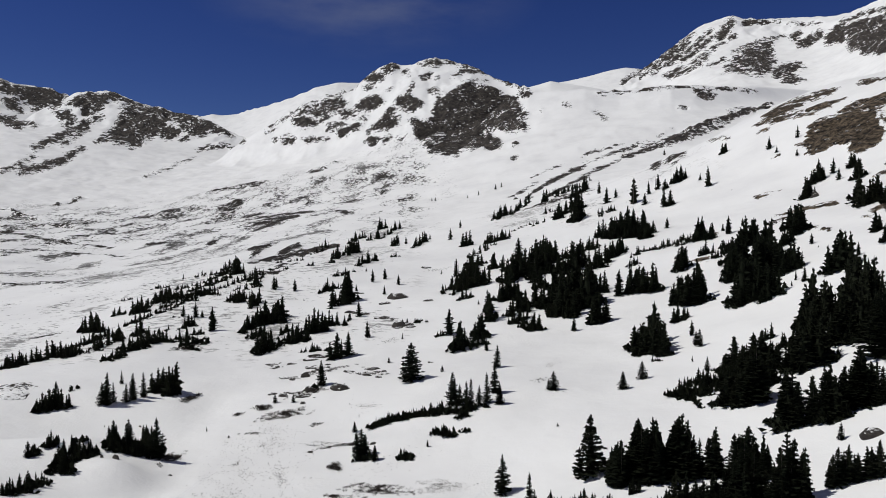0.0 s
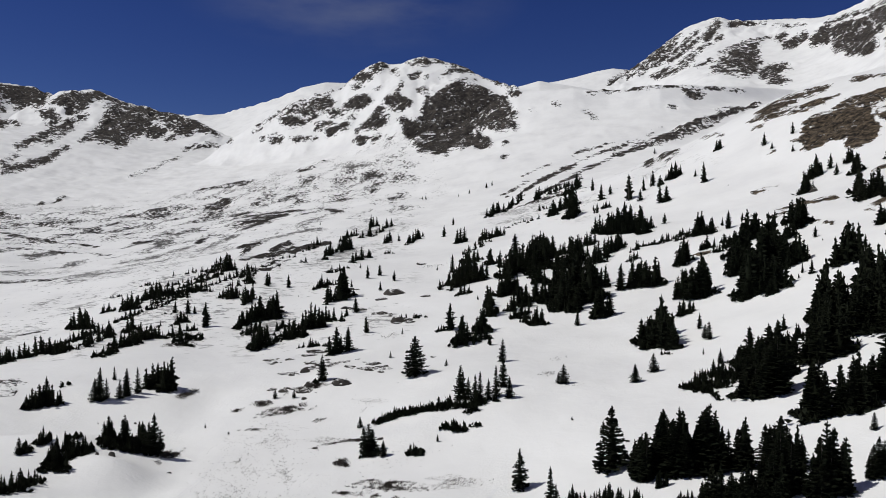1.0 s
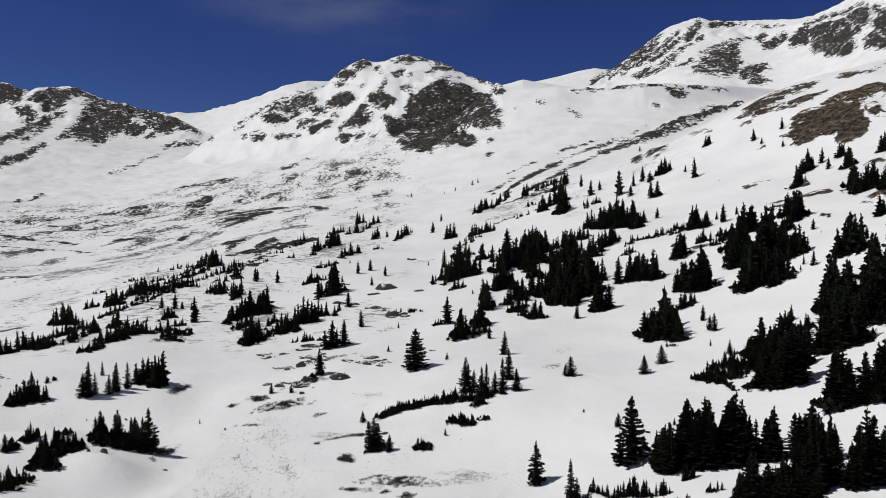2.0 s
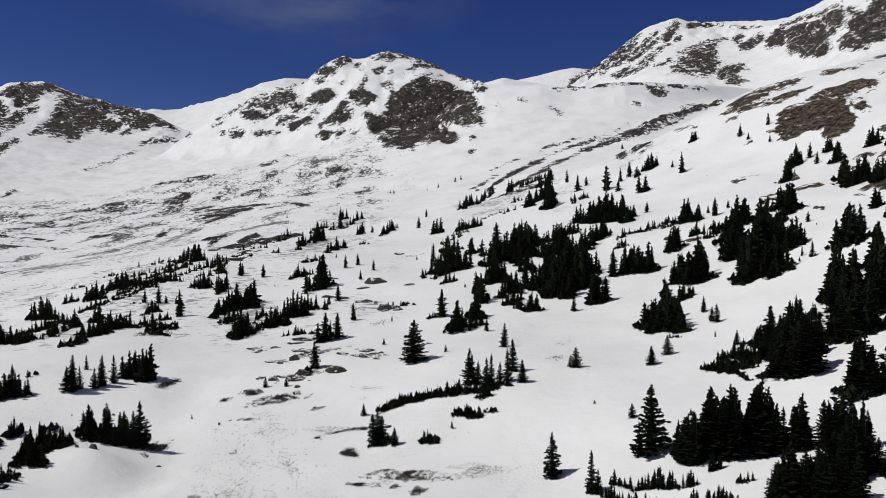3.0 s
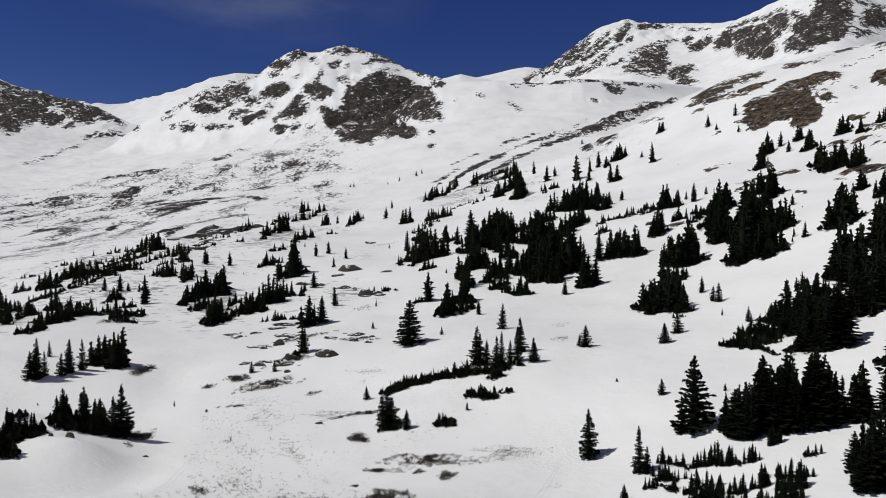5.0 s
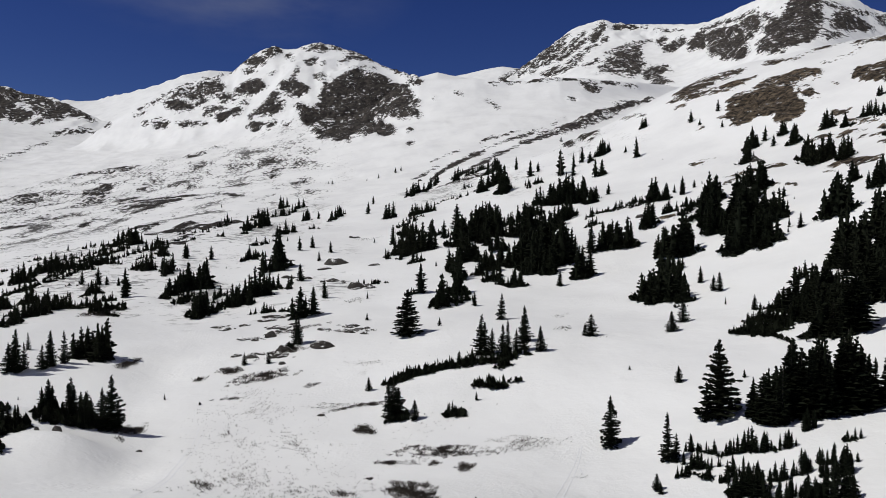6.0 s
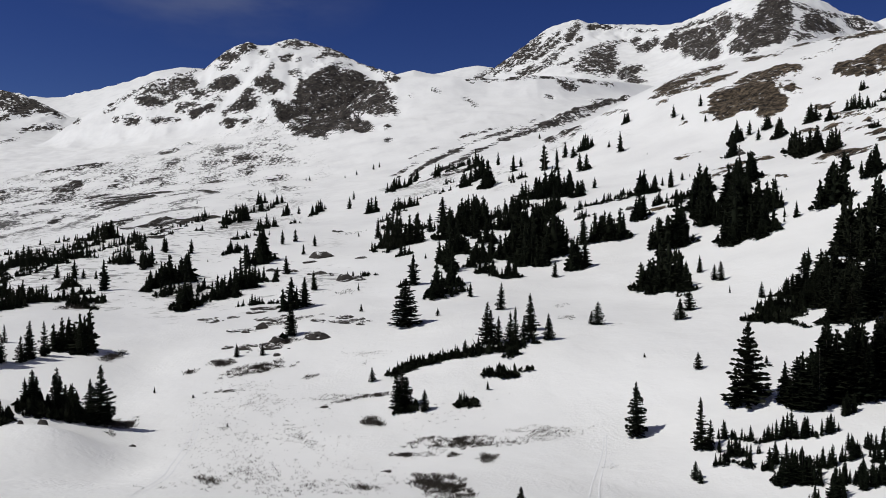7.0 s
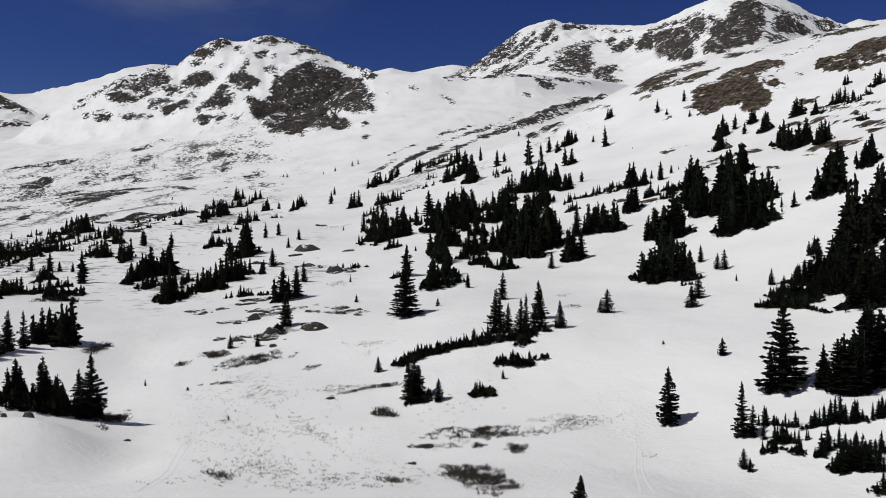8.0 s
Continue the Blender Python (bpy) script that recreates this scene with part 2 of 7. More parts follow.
# Crests of the mountains: bearing, range, height.
FAR_LEFT_MOUNTAIN = [
    (-39.38, 2350, 406.7), (-35.40, 2350, 472.6), (-32.94, 2350, 470.6), (-31.65, 2350, 467.6), (-30.83, 2350, 454.1),
    (-29.66, 2350, 454.6), (-28.28, 2320, 438.9), (-27.41, 2300, 419.6), (-25.79, 2250, 372.3),
]
LEFT_MOUNTAIN = [
    (-29.67, 1800, 294.4), (-27.76, 1880, 342.6), (-27.05, 1880, 359.1), (-26.15, 1880, 365.7), (-25.05, 1880, 371.5),
    (-24.12, 1860, 359.9), (-22.80, 1820, 336.5), (-20.86, 1760, 315.2), (-18.87, 1700, 296.5), (-17.45, 1640, 268.5),
    (-16.00, 1580, 240.3), (-14.75, 1540, 224.6),
]
FAR_DOME = [
    (-22.80, 2900, 440.5), (-19.66, 2900, 473.7), (-18.39, 2900, 484.9), (-17.84, 2900, 493.2), (-17.10, 2900, 490.0),
    (-15.97, 2900, 498.3), (-15.21, 2850, 507.2), (-14.05, 2800, 514.8), (-12.07, 2750, 540.7), (-10.05, 2700, 575.6),
    (-8.39, 2700, 596.6), (-6.29, 2700, 598.3), (-3.29, 2700, 569.9),
]
MIDDLE_PEAK = [
    (-16.24, 1250, 177.4), (-14.71, 1235, 199.5), (-13.15, 1225, 219.5), (-12.17, 1220, 233.4), (-11.17, 1215, 246.3),
    (-9.54, 1210, 260.9), (-8.10, 1210, 269.9), (-7.14, 1205, 274.5), (-6.55, 1200, 284.9), (-5.80, 1195, 297.2),
    (-5.03, 1190, 307.7), (-4.10, 1185, 312.9), (-3.33, 1180, 308.8), (-2.38, 1170, 306.4), (-1.60, 1165, 312.0),
    (-0.65, 1155, 313.8), (0.22, 1150, 311.4), (1.18, 1140, 303.3), (2.40, 1125, 291.5), (3.71, 1105, 276.1),
    (5.02, 1080, 260.7), (6.12, 1060, 249.9), (7.41, 1020, 233.4), (8.92, 980, 216.0),
]
BENCH = [
    (4.92, 960, 208.1), (6.68, 950, 218.8), (8.88, 940, 217.4), (11.08, 935, 218.2), (12.61, 930, 212.5),
    (13.70, 930, 210.7), (15.44, 930, 213.6), (17.58, 930, 217.4), (19.71, 945, 217.7), (21.82, 965, 216.6),
    (23.48, 990, 220.1), (25.53, 1030, 222.2), (27.91, 1060, 219.0), (31.64, 1060, 213.8),
]
BROWN_HUMP = [
    (6.03, 1250, 284.3), (7.59, 1250, 292.1), (8.48, 1250, 297.9), (9.59, 1250, 292.9), (10.92, 1250, 287.8),
    (12.24, 1250, 281.6), (13.56, 1250, 272.4),
]
SNOW_DOME = [
    (6.44, 2600, 559.3), (10.01, 2600, 583.2), (11.35, 2600, 594.6), (12.90, 2600, 611.5), (14.22, 2600, 620.1),
    (15.53, 2600, 610.4), (17.49, 2600, 591.3),
]
RIGHT_MOUNTAIN = [
    (12.97, 1900, 398.0), (14.09, 1950, 428.2), (15.42, 2050, 484.0), (16.51, 2080, 519.7), (18.24, 2130, 577.7),
    (19.52, 2160, 618.9), (20.79, 2170, 638.3), (21.83, 2170, 645.2), (22.87, 2170, 629.3), (24.49, 2150, 618.7),
    (26.09, 2130, 607.9), (28.04, 2080, 587.2), (29.36, 2030, 577.3), (30.40, 1960, 571.5), (31.59, 1930, 579.3),
    (32.56, 1900, 579.8), (34.48, 1860, 590.6), (36.00, 1850, 594.7), (37.88, 1870, 569.4), (39.36, 1900, 541.5),
    (41.16, 1950, 519.2), (42.05, 2000, 517.2),
]
FAR_RIGHT_MOUNTAIN = [
    (40.42, 2600, 654.1), (42.32, 2600, 675.0), (43.17, 2600, 687.2), (44.00, 2600, 673.0), (45.78, 2600, 672.7),
    (48.86, 2600, 649.9),
]


def lattice(ix, iy, seed):
    h = (ix.astype(np.int64) * 374761393 + iy.astype(np.int64) * 668265263 + seed * 974711) & 0x7FFFFFFF
    h = ((h ^ (h >> 13)) * 1274126177) & 0x7FFFFFFF
    return ((h ^ (h >> 16)) & 0xFFFF) / 65535.0


def value_noise(x, y, seed):
    ix, iy = np.floor(x), np.floor(y)
    fx, fy = x - ix, y - iy
    fx, fy = fx * fx * (3 - 2 * fx), fy * fy * (3 - 2 * fy)
    a, b = lattice(ix, iy, seed), lattice(ix + 1, iy, seed)
    c, d = lattice(ix, iy + 1, seed), lattice(ix + 1, iy + 1, seed)
    return (a + (b - a) * fx) * (1 - fy) + (c + (d - c) * fx) * fy


def fbm(x, y, octaves, seed, ridged=False):
    total, amp, norm = 0.0, 1.0, 0.0
    for k in range(octaves):
        n = value_noise(x * 2 ** k + 17.3 * k, y * 2 ** k - 9.1 * k, seed + k) * 2 - 1
        total = total + amp * ((1 - 2 * np.abs(n)) if ridged else n)
        norm += amp
        amp *= 0.5
    return total / norm


def cubic(f):
    return ((1 - f) ** 3 / 6, (3 * f ** 3 - 6 * f ** 2 + 4) / 6, (-3 * f ** 3 + 3 * f ** 2 + 3 * f + 1) / 6, f ** 3 / 6)


def gentle(bearing, rng):
    """Smooth lie of the land; behind the view it turns from one edge to the other."""
    b = np.where(bearing < -62.5, bearing + 360, bearing)
    p = np.clip((b - 62.5) / 235, 0, 1)
    p = p * p * (3 - 2 * p)
    z = net_height(bearing, rng)
    if np.any(p > 0):
        z = np.where(b > 62.5, (1 - p) * net_height(b * 0 + 62.4, rng) + p * net_height(b * 0 - 62.4, rng), z)
    return z


def net_height(bearing, rng):
    u = np.clip((bearing + 67.5) / 5, 1, NET.shape[1] - 2.001)
    v = np.clip((np.log(np.clip(rng, 36, 2000)) - math.log(28)) / 0.24, 1, NET.shape[0] - 2.001)
    i, j = np.floor(u).astype(int), np.floor(v).astype(int)
    wu, wv = cubic(u - i), cubic(v - j)
    z = 0.0
    for a in range(4):
        for b in range(4):
            z = z + wu[a] * wv[b] * NET[j + b - 1, i + a - 1]
    return z


def ridge(bearing, rng, crest, front, foot, back, rough, seed):
    """Height of a mountain with that crest: it falls by the slope front, easing out over foot metres, and by back behind."""
    c = np.array(crest)
    rc, zc = np.interp(bearing, c[:, 0], c[:, 1]), np.interp(bearing, c[:, 0], c[:, 2])
    spread = (-2.1, -1.4, -0.7, 0.0, 0.7, 1.4, 2.1)
    lower = np.clip((rc - rng) / 90.0, 0, 1)      # the kinks of the crest die out down the face
    rc = rc + lower * (sum(np.interp(bearing + s, c[:, 0], c[:, 1]) for s in spread) / 7 - rc)
    zc = zc + lower * (sum(np.interp(bearing + s, c[:, 0], c[:, 2]) for s in spread) / 7 - zc)
    past = np.maximum(c[0, 0] - bearing, 0) + np.maximum(bearing - c[-1, 0], 0)
    x, y = rng * np.sin(np.radians(bearing)), rng * np.cos(np.radians(bearing))
    d = rc - rng
    ease = np.clip(d, 0, foot)
    near = zc - front * (ease - 0.15 * ease * ease / foot) - 0.7 * front * np.maximum(d - foot, 0)
    z = np.where(d > 0, near, zc + back * d)
    gullies = fbm(x / 110.0 + 0.4 * fbm(x / 60.0, y / 60.0, 2, seed + 9), y / 190.0, 3, seed, True)
    crags = fbm(x / 34.0, y / 34.0, 4, seed + 5, True)
    fade = np.clip(np.abs(d) / 40.0, 0.2, 1.0)
    fade = fade * np.clip(1.6 - d / 160.0, 0.15, 1.0)
    return z + rough * (1.1 * gullies * fade + 0.5 * crags * np.clip(fade, 0.4, 1)) - past * np.radians(1) * rng * 0.9


def soft_max(a, b, k):
    h = np.clip(0.5 + 0.5 * (b - a) / k, 0, 1)
    return a + (b - a) * h + k * h * (1 - h)


HUMMOCKS = [      # drifts and knolls of snow: x, y, height, radius along x and along y
    (-48, 99, 3.4, 8, 4.5), (-48, 91, 1.4, 8, 5), (-57, 97, 1.5, 7, 4.5), (-59, 124, 1.0, 9, 5), (1, 111, 0.7, 9, 5), (-6, 103, 0.5, 6, 4), (26, 82, 0.5, 5, 3),
    (14, 77, 0.5, 7, 3), (-20, 136, 0.5, 7, 5), (-42, 91.5, 1.6, 5, 3.2), (-36, 88, -0.8, 3.5, 7), (-41, 124, -1.0, 4.5, 11), (-12, 153, 0.6, 9, 5),
]


def relief(x, y, rng):
    """Wind-worked unevenness of the snow."""
    swell = np.clip((rng - 120) / 780, 0.0, 1.0)
    z = fbm(x / 26.0, y / 26.0, 3, 3) * (0.5 + 2.3 * swell) + fbm(x / 7.0, y / 7.0, 3, 11) * (0.2 + 0.3 * swell)
    for hx, hy, h, rx, ry in HUMMOCKS:
        z = z + h * np.exp(-((x - hx) / rx) ** 2 - ((y - hy) / ry) ** 2)
    return z


def height(bearing, rng):
    x, y = rng * np.sin(np.radians(bearing)), rng * np.cos(np.radians(bearing))
    z = gentle(bearing, rng) + relief(x, y, rng)
    far = rng > 560
    if far.any():
        z[far] = mountains(bearing[far], rng[far], z[far])
    return z


def mountains(bearing, rng, z):
    z = soft_max(z, ridge(bearing, rng, BENCH, 0.8, 60, 0.05, 2.0, 21), 8)
    z = soft_max(z, ridge(bearing, rng, MIDDLE_PEAK, 0.80, 330, 0.5, 9.0, 31), 14)
    z = soft_max(z, ridge(bearing, rng, BROWN_HUMP, 0.5, 150, 0.4, 4.0, 41), 10)
    z = soft_max(z, ridge(bearing, rng, LEFT_MOUNTAIN, 0.55, 380, 0.5, 10.0, 51), 20)
    z = soft_max(z, ridge(bearing, rng, FAR_LEFT_MOUNTAIN, 0.6, 500, 0.5, 12.0, 61), 20)
    z = soft_max(z, ridge(bearing, rng, FAR_DOME, 0.5, 500, 0.2, 3.0, 71), 20)
    z = soft_max(z, ridge(bearing, rng, SNOW_DOME, 0.5, 500, 0.2, 3.0, 81), 20)
    z = soft_max(z, ridge(bearing, rng, RIGHT_MOUNTAIN, 0.62, 520, 0.5, 14.0, 91), 25)
    return soft_max(z, ridge(bearing, rng, FAR_RIGHT_MOUNTAIN, 0.5, 600, 0.3, 10.0, 101), 25)


GX, GY = np.arange(-330.0, 330.0, 1.0), np.arange(20.0, 720.0, 1.0)
GRID_X, GRID_Y = np.meshgrid(GX, GY)
GRID = height(np.degrees(np.arctan2(GRID_X, GRID_Y)), np.hypot(GRID_X, GRID_Y))


def ground_at(x, y):
    u, v = x - GX[0], y - GY[0]
    i, j = int(u), int(v)
    u, v = u - i, v - j
    a = GRID[j, i] * (1 - u) + GRID[j, i + 1] * u
    return float(a * (1 - v) + (GRID[j + 1, i] * (1 - u) + GRID[j + 1, i + 1] * u) * v)


CRAGS, OUTCROPS, CLIFFS, SHELVES = [], [], [], []


def cliff(strength, nearest, farthest, *outline):
    """Bare rock on a mountain face between those ranges; its outline in bearing and height, by turns."""
    CLIFFS.append((strength, nearest, farthest, np.array(outline, float).reshape(-1, 2)))


def shelf(strength, *outline):
    """Bare rock on open ground; its outline in x and y, by turns."""
    SHELVES.append((strength, np.array(outline, float).reshape(-1, 2)))


def crag(bearing, rng, z, half_width, half_height, lean, strength):
    """Bare rock on a mountain face: about that bearing and height, so many degrees and metres each way; lean: metres risen per degree."""
    CRAGS.append((bearing, rng, z, half_width, half_height, lean, strength))


def outcrop(bearing, rng, half_width, half_depth, lean, strength):
    """Bare rock on gentle ground: about that bearing and range, in degrees and metres."""
    OUTCROPS.append((bearing, rng, half_width, half_depth, lean, strength))


outcrop(19.81, 214.1, 1.16, 4.0, 0.1, 0.765)
outcrop(18.80, 213.0, 0.97, 2.4, 0.2, 0.765)
outcrop(-31.01, 147.4, 1.49, 2.8, 0.2, 1.105)
crag(-13.91, 628, 41, 2.03, 2.0, 3.3, 1.105)
crag(-30.74, 912, 51, 0.41, 2.6, -1.6, 1.3)
outcrop(-29.80, 223.2, 1.64, 1.7, 0.3, 0.68)
crag(-15.21, 958, 94, 1.74, 3.9, 3.3, 0.75)
crag(-9.91, 962, 117, 0.70, 3.2, 3.4, 0.8)
crag(-16.73, 810, 60, 1.73, 5.3, 2.8, 0.7)
crag(-17.51, 961, 87, 0.87, 3.9, 5.0, 0.7)

cliff(0.95, 741, 1146, 0.56, 237, 1.14, 248, 1.99, 256, 3.01, 256, 3.76, 249, 4.56, 240, 5.43, 229, 5.92, 203, 6.31, 193, 6.64, 182, 6.63, 175, 5.75, 176, 5.40, 175, 6.40, 168, 6.74, 161, 6.50, 154, 5.84, 154, 5.10, 154, 4.99, 162, 4.33, 161, 3.34, 163, 3.96, 152, 4.56, 138, 4.66, 129, 3.75, 129, 3.02, 133, 2.35, 128, 1.27, 131, 1.11, 121, 0.37, 124, -0.26, 130, -0.91, 128, -1.30, 142, -1.63, 153, -2.13, 163, -2.38, 172, -2.19, 181, -2.80, 184, -2.70, 194, -2.18, 196, -1.58, 190, -1.01, 192, -0.65, 197, -0.78, 207, -0.55, 217, -0.23, 228)
cliff(0.9, 957, 1180, -2.92, 241, -2.56, 255, -2.34, 265, -2.62, 241, -2.41, 232, -1.64, 220, -1.73, 213, -2.30, 210, -2.94, 209, -3.46, 213, -3.71, 222, -3.79, 230, -3.36, 237)
cliff(0.92, 939, 1137, -3.97, 220, -3.59, 212, -3.47, 196, -3.69, 191, -3.40, 186, -3.83, 182, -4.48, 179, -5.20, 181, -5.74, 180, -5.96, 175, -6.08, 179, -5.74, 187, -5.02, 194, -4.66, 206, -4.44, 216)
cliff(0.85, 927, 1098, -6.22, 166, -5.55, 170, -5.04, 164, -5.35, 156, -5.98, 157)
cliff(0.85, 915, 1069, -4.92, 164, -4.18, 170, -3.85, 163, -4.63, 156)
cliff(0.8, 899, 1051, -3.63, 165, -2.99, 165, -3.08, 159, -3.52, 157)
cliff(0.92, 1013, 1215, -7.05, 232, -6.54, 239, -5.99, 246, -5.27, 246, -4.64, 234, -4.86, 227, -5.50, 221, -6.35, 220, -6.97, 227)
cliff(0.9, 1062, 1292, -11.50, 226, -10.97, 240, -10.47, 248, -9.45, 254, -7.99, 255, -7.67, 242, -8.35, 228, -9.05, 226, -8.85, 217, -9.27, 210, -9.80, 213, -10.08, 227, -10.89, 227, -11.38, 224)
cliff(0.92, 1065, 1280, -11.79, 220, -11.10, 219, -10.01, 213, -9.93, 203, -10.83, 198, -11.72, 203)
cliff(0.85, 1026, 1227, -8.52, 221, -7.59, 229, -6.76, 224, -6.69, 215, -7.19, 209, -8.02, 213)
cliff(0.9, 1015, 1214, -9.27, 203, -8.44, 205, -7.54, 199, -7.71, 194, -8.46, 190, -9.16, 191)
cliff(0.92, 988, 1170, -8.38, 187, -7.83, 194, -6.87, 196, -6.45, 195, -6.71, 187, -7.64, 177, -8.30, 177)
cliff(0.75, 1005, 1167, -6.99, 204, -6.35, 211, -5.93, 208, -6.57, 201)
cliff(0.85, 1054, 1251, -12.77, 185, -12.13, 190, -11.65, 182, -11.74, 172, -12.46, 174)
cliff(0.9, 1027, 1206, -11.05, 178, -10.32, 182, -9.99, 176, -10.61, 171)
cliff(0.95, 1077, 1268, -5.02, 305, -4.59, 309, -3.94, 309, -3.56, 301, -4.26, 290, -4.77, 296)
cliff(0.9, 1065, 1281, -6.38, 287, -5.44, 301, -4.77, 293, -4.74, 277, -5.46, 278, -6.04, 285)
cliff(0.75, 1066, 1262, -6.39, 274, -5.67, 274, -5.42, 265, -6.10, 263)
cliff(0.85, 1046, 1243, -3.30, 295, -2.74, 297, -2.72, 280, -3.23, 285)
cliff(0.85, 1054, 1242, -1.91, 307, -1.13, 310, -0.47, 311, 0.09, 301, -0.48, 298, -1.13, 301, -1.66, 296)
cliff(0.75, 1032, 1204, -1.81, 276, -0.92, 286, -1.11, 274, -1.59, 270)
cliff(0.85, 969, 1153, -1.17, 250, -0.52, 250, 0.03, 237, -0.32, 230, -0.97, 238)
cliff(0.85, 878, 1125, 5.89, 244, 6.41, 239, 6.91, 217, 6.46, 212, 6.01, 234)
cliff(0.8, 1104, 1296, -9.64, 260, -8.38, 264, -7.09, 274, -6.23, 290, -4.99, 307, -5.04, 306, -6.36, 288, -7.19, 276, -8.43, 267, -9.66, 260)
cliff(0.75, 1014, 1195, 0.63, 267, 1.51, 278, 2.80, 279, 3.90, 271, 3.93, 271, 2.83, 287, 1.46, 286, 0.56, 270)
cliff(0.75, 989, 1160, 1.46, 256, 2.57, 261, 3.45, 260, 3.47, 263, 2.58, 266, 1.45, 259)
cliff(0.85, 960, 1228, 0.08, 306, 1.46, 293, 3.00, 283, 4.53, 264, 5.85, 246, 6.74, 237, 6.78, 239, 5.94, 252, 4.62, 264, 3.08, 284, 1.53, 300, 0.11, 310)
cliff(0.75, 1118, 1306, -13.49, 209, -12.26, 222, -11.26, 241, -9.64, 251, -9.66, 254, -11.33, 243, -12.35, 226, -13.52, 211)
cliff(0.8, 1111, 1299, -13.77, 199, -13.10, 200, -13.12, 203, -13.79, 202)
cliff(0.8, 727, 849, 5.52, 127, 5.84, 131, 5.77, 133, 5.46, 129)
cliff(0.8, 675, 791, 5.53, 107, 5.94, 111, 5.88, 113, 5.47, 109)
cliff(0.8, 1087, 1270, -13.35, 184, -13.12, 179, -13.06, 181, -13.29, 187)
cliff(0.75, 1012, 1185, -10.12, 172, -9.09, 173, -9.09, 176, -10.12, 175)
cliff(0.8, 1036, 1206, -4.60, 256, -4.09, 258, -4.13, 261, -4.64, 259)
cliff(0.8, 1019, 1178, -1.15, 265, -0.27, 271, -0.30, 273, -1.18, 267)
cliff(0.75, 979, 1133, 2.32, 245, 3.65, 239, 3.68, 242, 2.35, 248)
cliff(0.8, 804, 944, 11.88, 179, 12.39, 172, 12.46, 175, 11.95, 181)
cliff(0.85, 781, 929, 12.28, 169, 12.79, 162, 12.88, 166, 12.38, 173)
cliff(0.9, 816, 948, 18.19, 179, 18.66, 179, 18.68, 182, 18.21, 183)
cliff(0.7, 697, 838, 16.72, 131, 17.62, 142, 17.59, 143, 16.70, 132)
cliff(0.8, 817, 971, 21.69, 173, 22.51, 174, 22.53, 180, 21.70, 176)
cliff(0.7, 829, 964, 7.72, 186, 7.93, 182, 7.99, 183, 7.78, 187)
cliff(0.8, 833, 970, 9.53, 195, 9.92, 189, 9.99, 192, 9.60, 197)
cliff(0.92, 1358, 1896, 34.39, 508, 34.80, 532, 35.76, 541, 36.49, 517, 36.72, 474, 36.57, 428, 36.45, 400, 35.90, 372, 34.96, 358, 34.47, 357, 34.19, 352, 33.99, 363, 33.50, 404, 33.09, 432, 33.01, 457, 33.39, 457, 33.88, 461, 34.37, 482)
cliff(0.95, 1320, 1723, 32.65, 416, 33.06, 417, 33.55, 387, 34.02, 345, 33.40, 349, 32.65, 370)
cliff(0.9, 1455, 2032, 29.15, 512, 29.75, 511, 30.74, 507, 31.52, 498, 31.75, 462, 31.80, 416, 31.87, 383, 31.55, 373, 30.98, 379, 30.40, 390, 30.12, 412, 29.72, 407, 29.47, 431, 29.39, 468, 29.12, 481)
cliff(0.9, 1698, 2063, 28.04, 496, 28.55, 523, 29.16, 530, 29.34, 503, 28.91, 462, 28.17, 461)
cliff(0.8, 1544, 1953, 31.53, 517, 32.52, 531, 32.84, 484, 32.61, 445, 32.02, 434, 31.77, 479)
cliff(0.8, 1491, 1902, 37.29, 451, 37.72, 492, 38.35, 490, 39.09, 474, 39.64, 465, 39.99, 449, 39.24, 437, 38.29, 426, 37.51, 419)
cliff(0.72, 1387, 1725, 36.63, 417, 37.32, 414, 38.15, 411, 37.89, 403, 36.86, 375)
cliff(0.68, 1688, 2026, 40.04, 502, 40.95, 509, 41.64, 488, 42.06, 476, 40.76, 473, 40.20, 473)
cliff(0.75, 1540, 1891, 33.07, 513, 33.54, 495, 33.77, 462, 33.28, 462)
cliff(0.75, 1615, 1994, 36.66, 515, 37.58, 499, 38.52, 493, 40.04, 503, 40.06, 510, 38.58, 502, 37.66, 510, 36.70, 520)
cliff(0.75, 1697, 2006, 30.57, 523, 31.57, 521, 32.55, 540, 32.51, 544, 31.51, 537, 30.54, 529)
cliff(0.7, 1743, 2071, 28.98, 532, 30.00, 529, 30.78, 535, 30.75, 542, 29.95, 548, 28.95, 536)
cliff(0.9, 1857, 2309, 21.65, 637, 22.05, 606, 21.59, 568, 21.15, 543, 20.70, 530, 20.95, 569, 21.19, 602)
cliff(0.85, 1942, 2261, 22.49, 607, 23.36, 612, 24.85, 596, 23.99, 592, 22.70, 592)
cliff(0.72, 1835, 2262, 16.10, 492, 16.99, 517, 17.90, 563, 18.56, 573, 18.97, 530, 18.06, 485, 17.18, 476, 16.52, 467, 15.86, 467)
cliff(0.78, 1832, 2239, 17.44, 475, 18.59, 508, 19.50, 539, 20.36, 588, 20.26, 592, 19.32, 549, 18.46, 527, 17.36, 482)
cliff(0.78, 1816, 2197, 18.31, 478, 19.90, 520, 20.63, 556, 20.56, 563, 19.77, 536, 18.24, 485)
cliff(0.72, 1742, 2157, 18.70, 441, 20.30, 497, 22.04, 544, 21.99, 551, 20.19, 508, 18.64, 446)
cliff(0.75, 1722, 2081, 18.03, 423, 19.61, 442, 20.28, 485, 20.19, 493, 19.48, 456, 17.98, 431)
cliff(0.8, 1695, 1984, 20.33, 433, 21.30, 450, 21.26, 456, 20.29, 439)
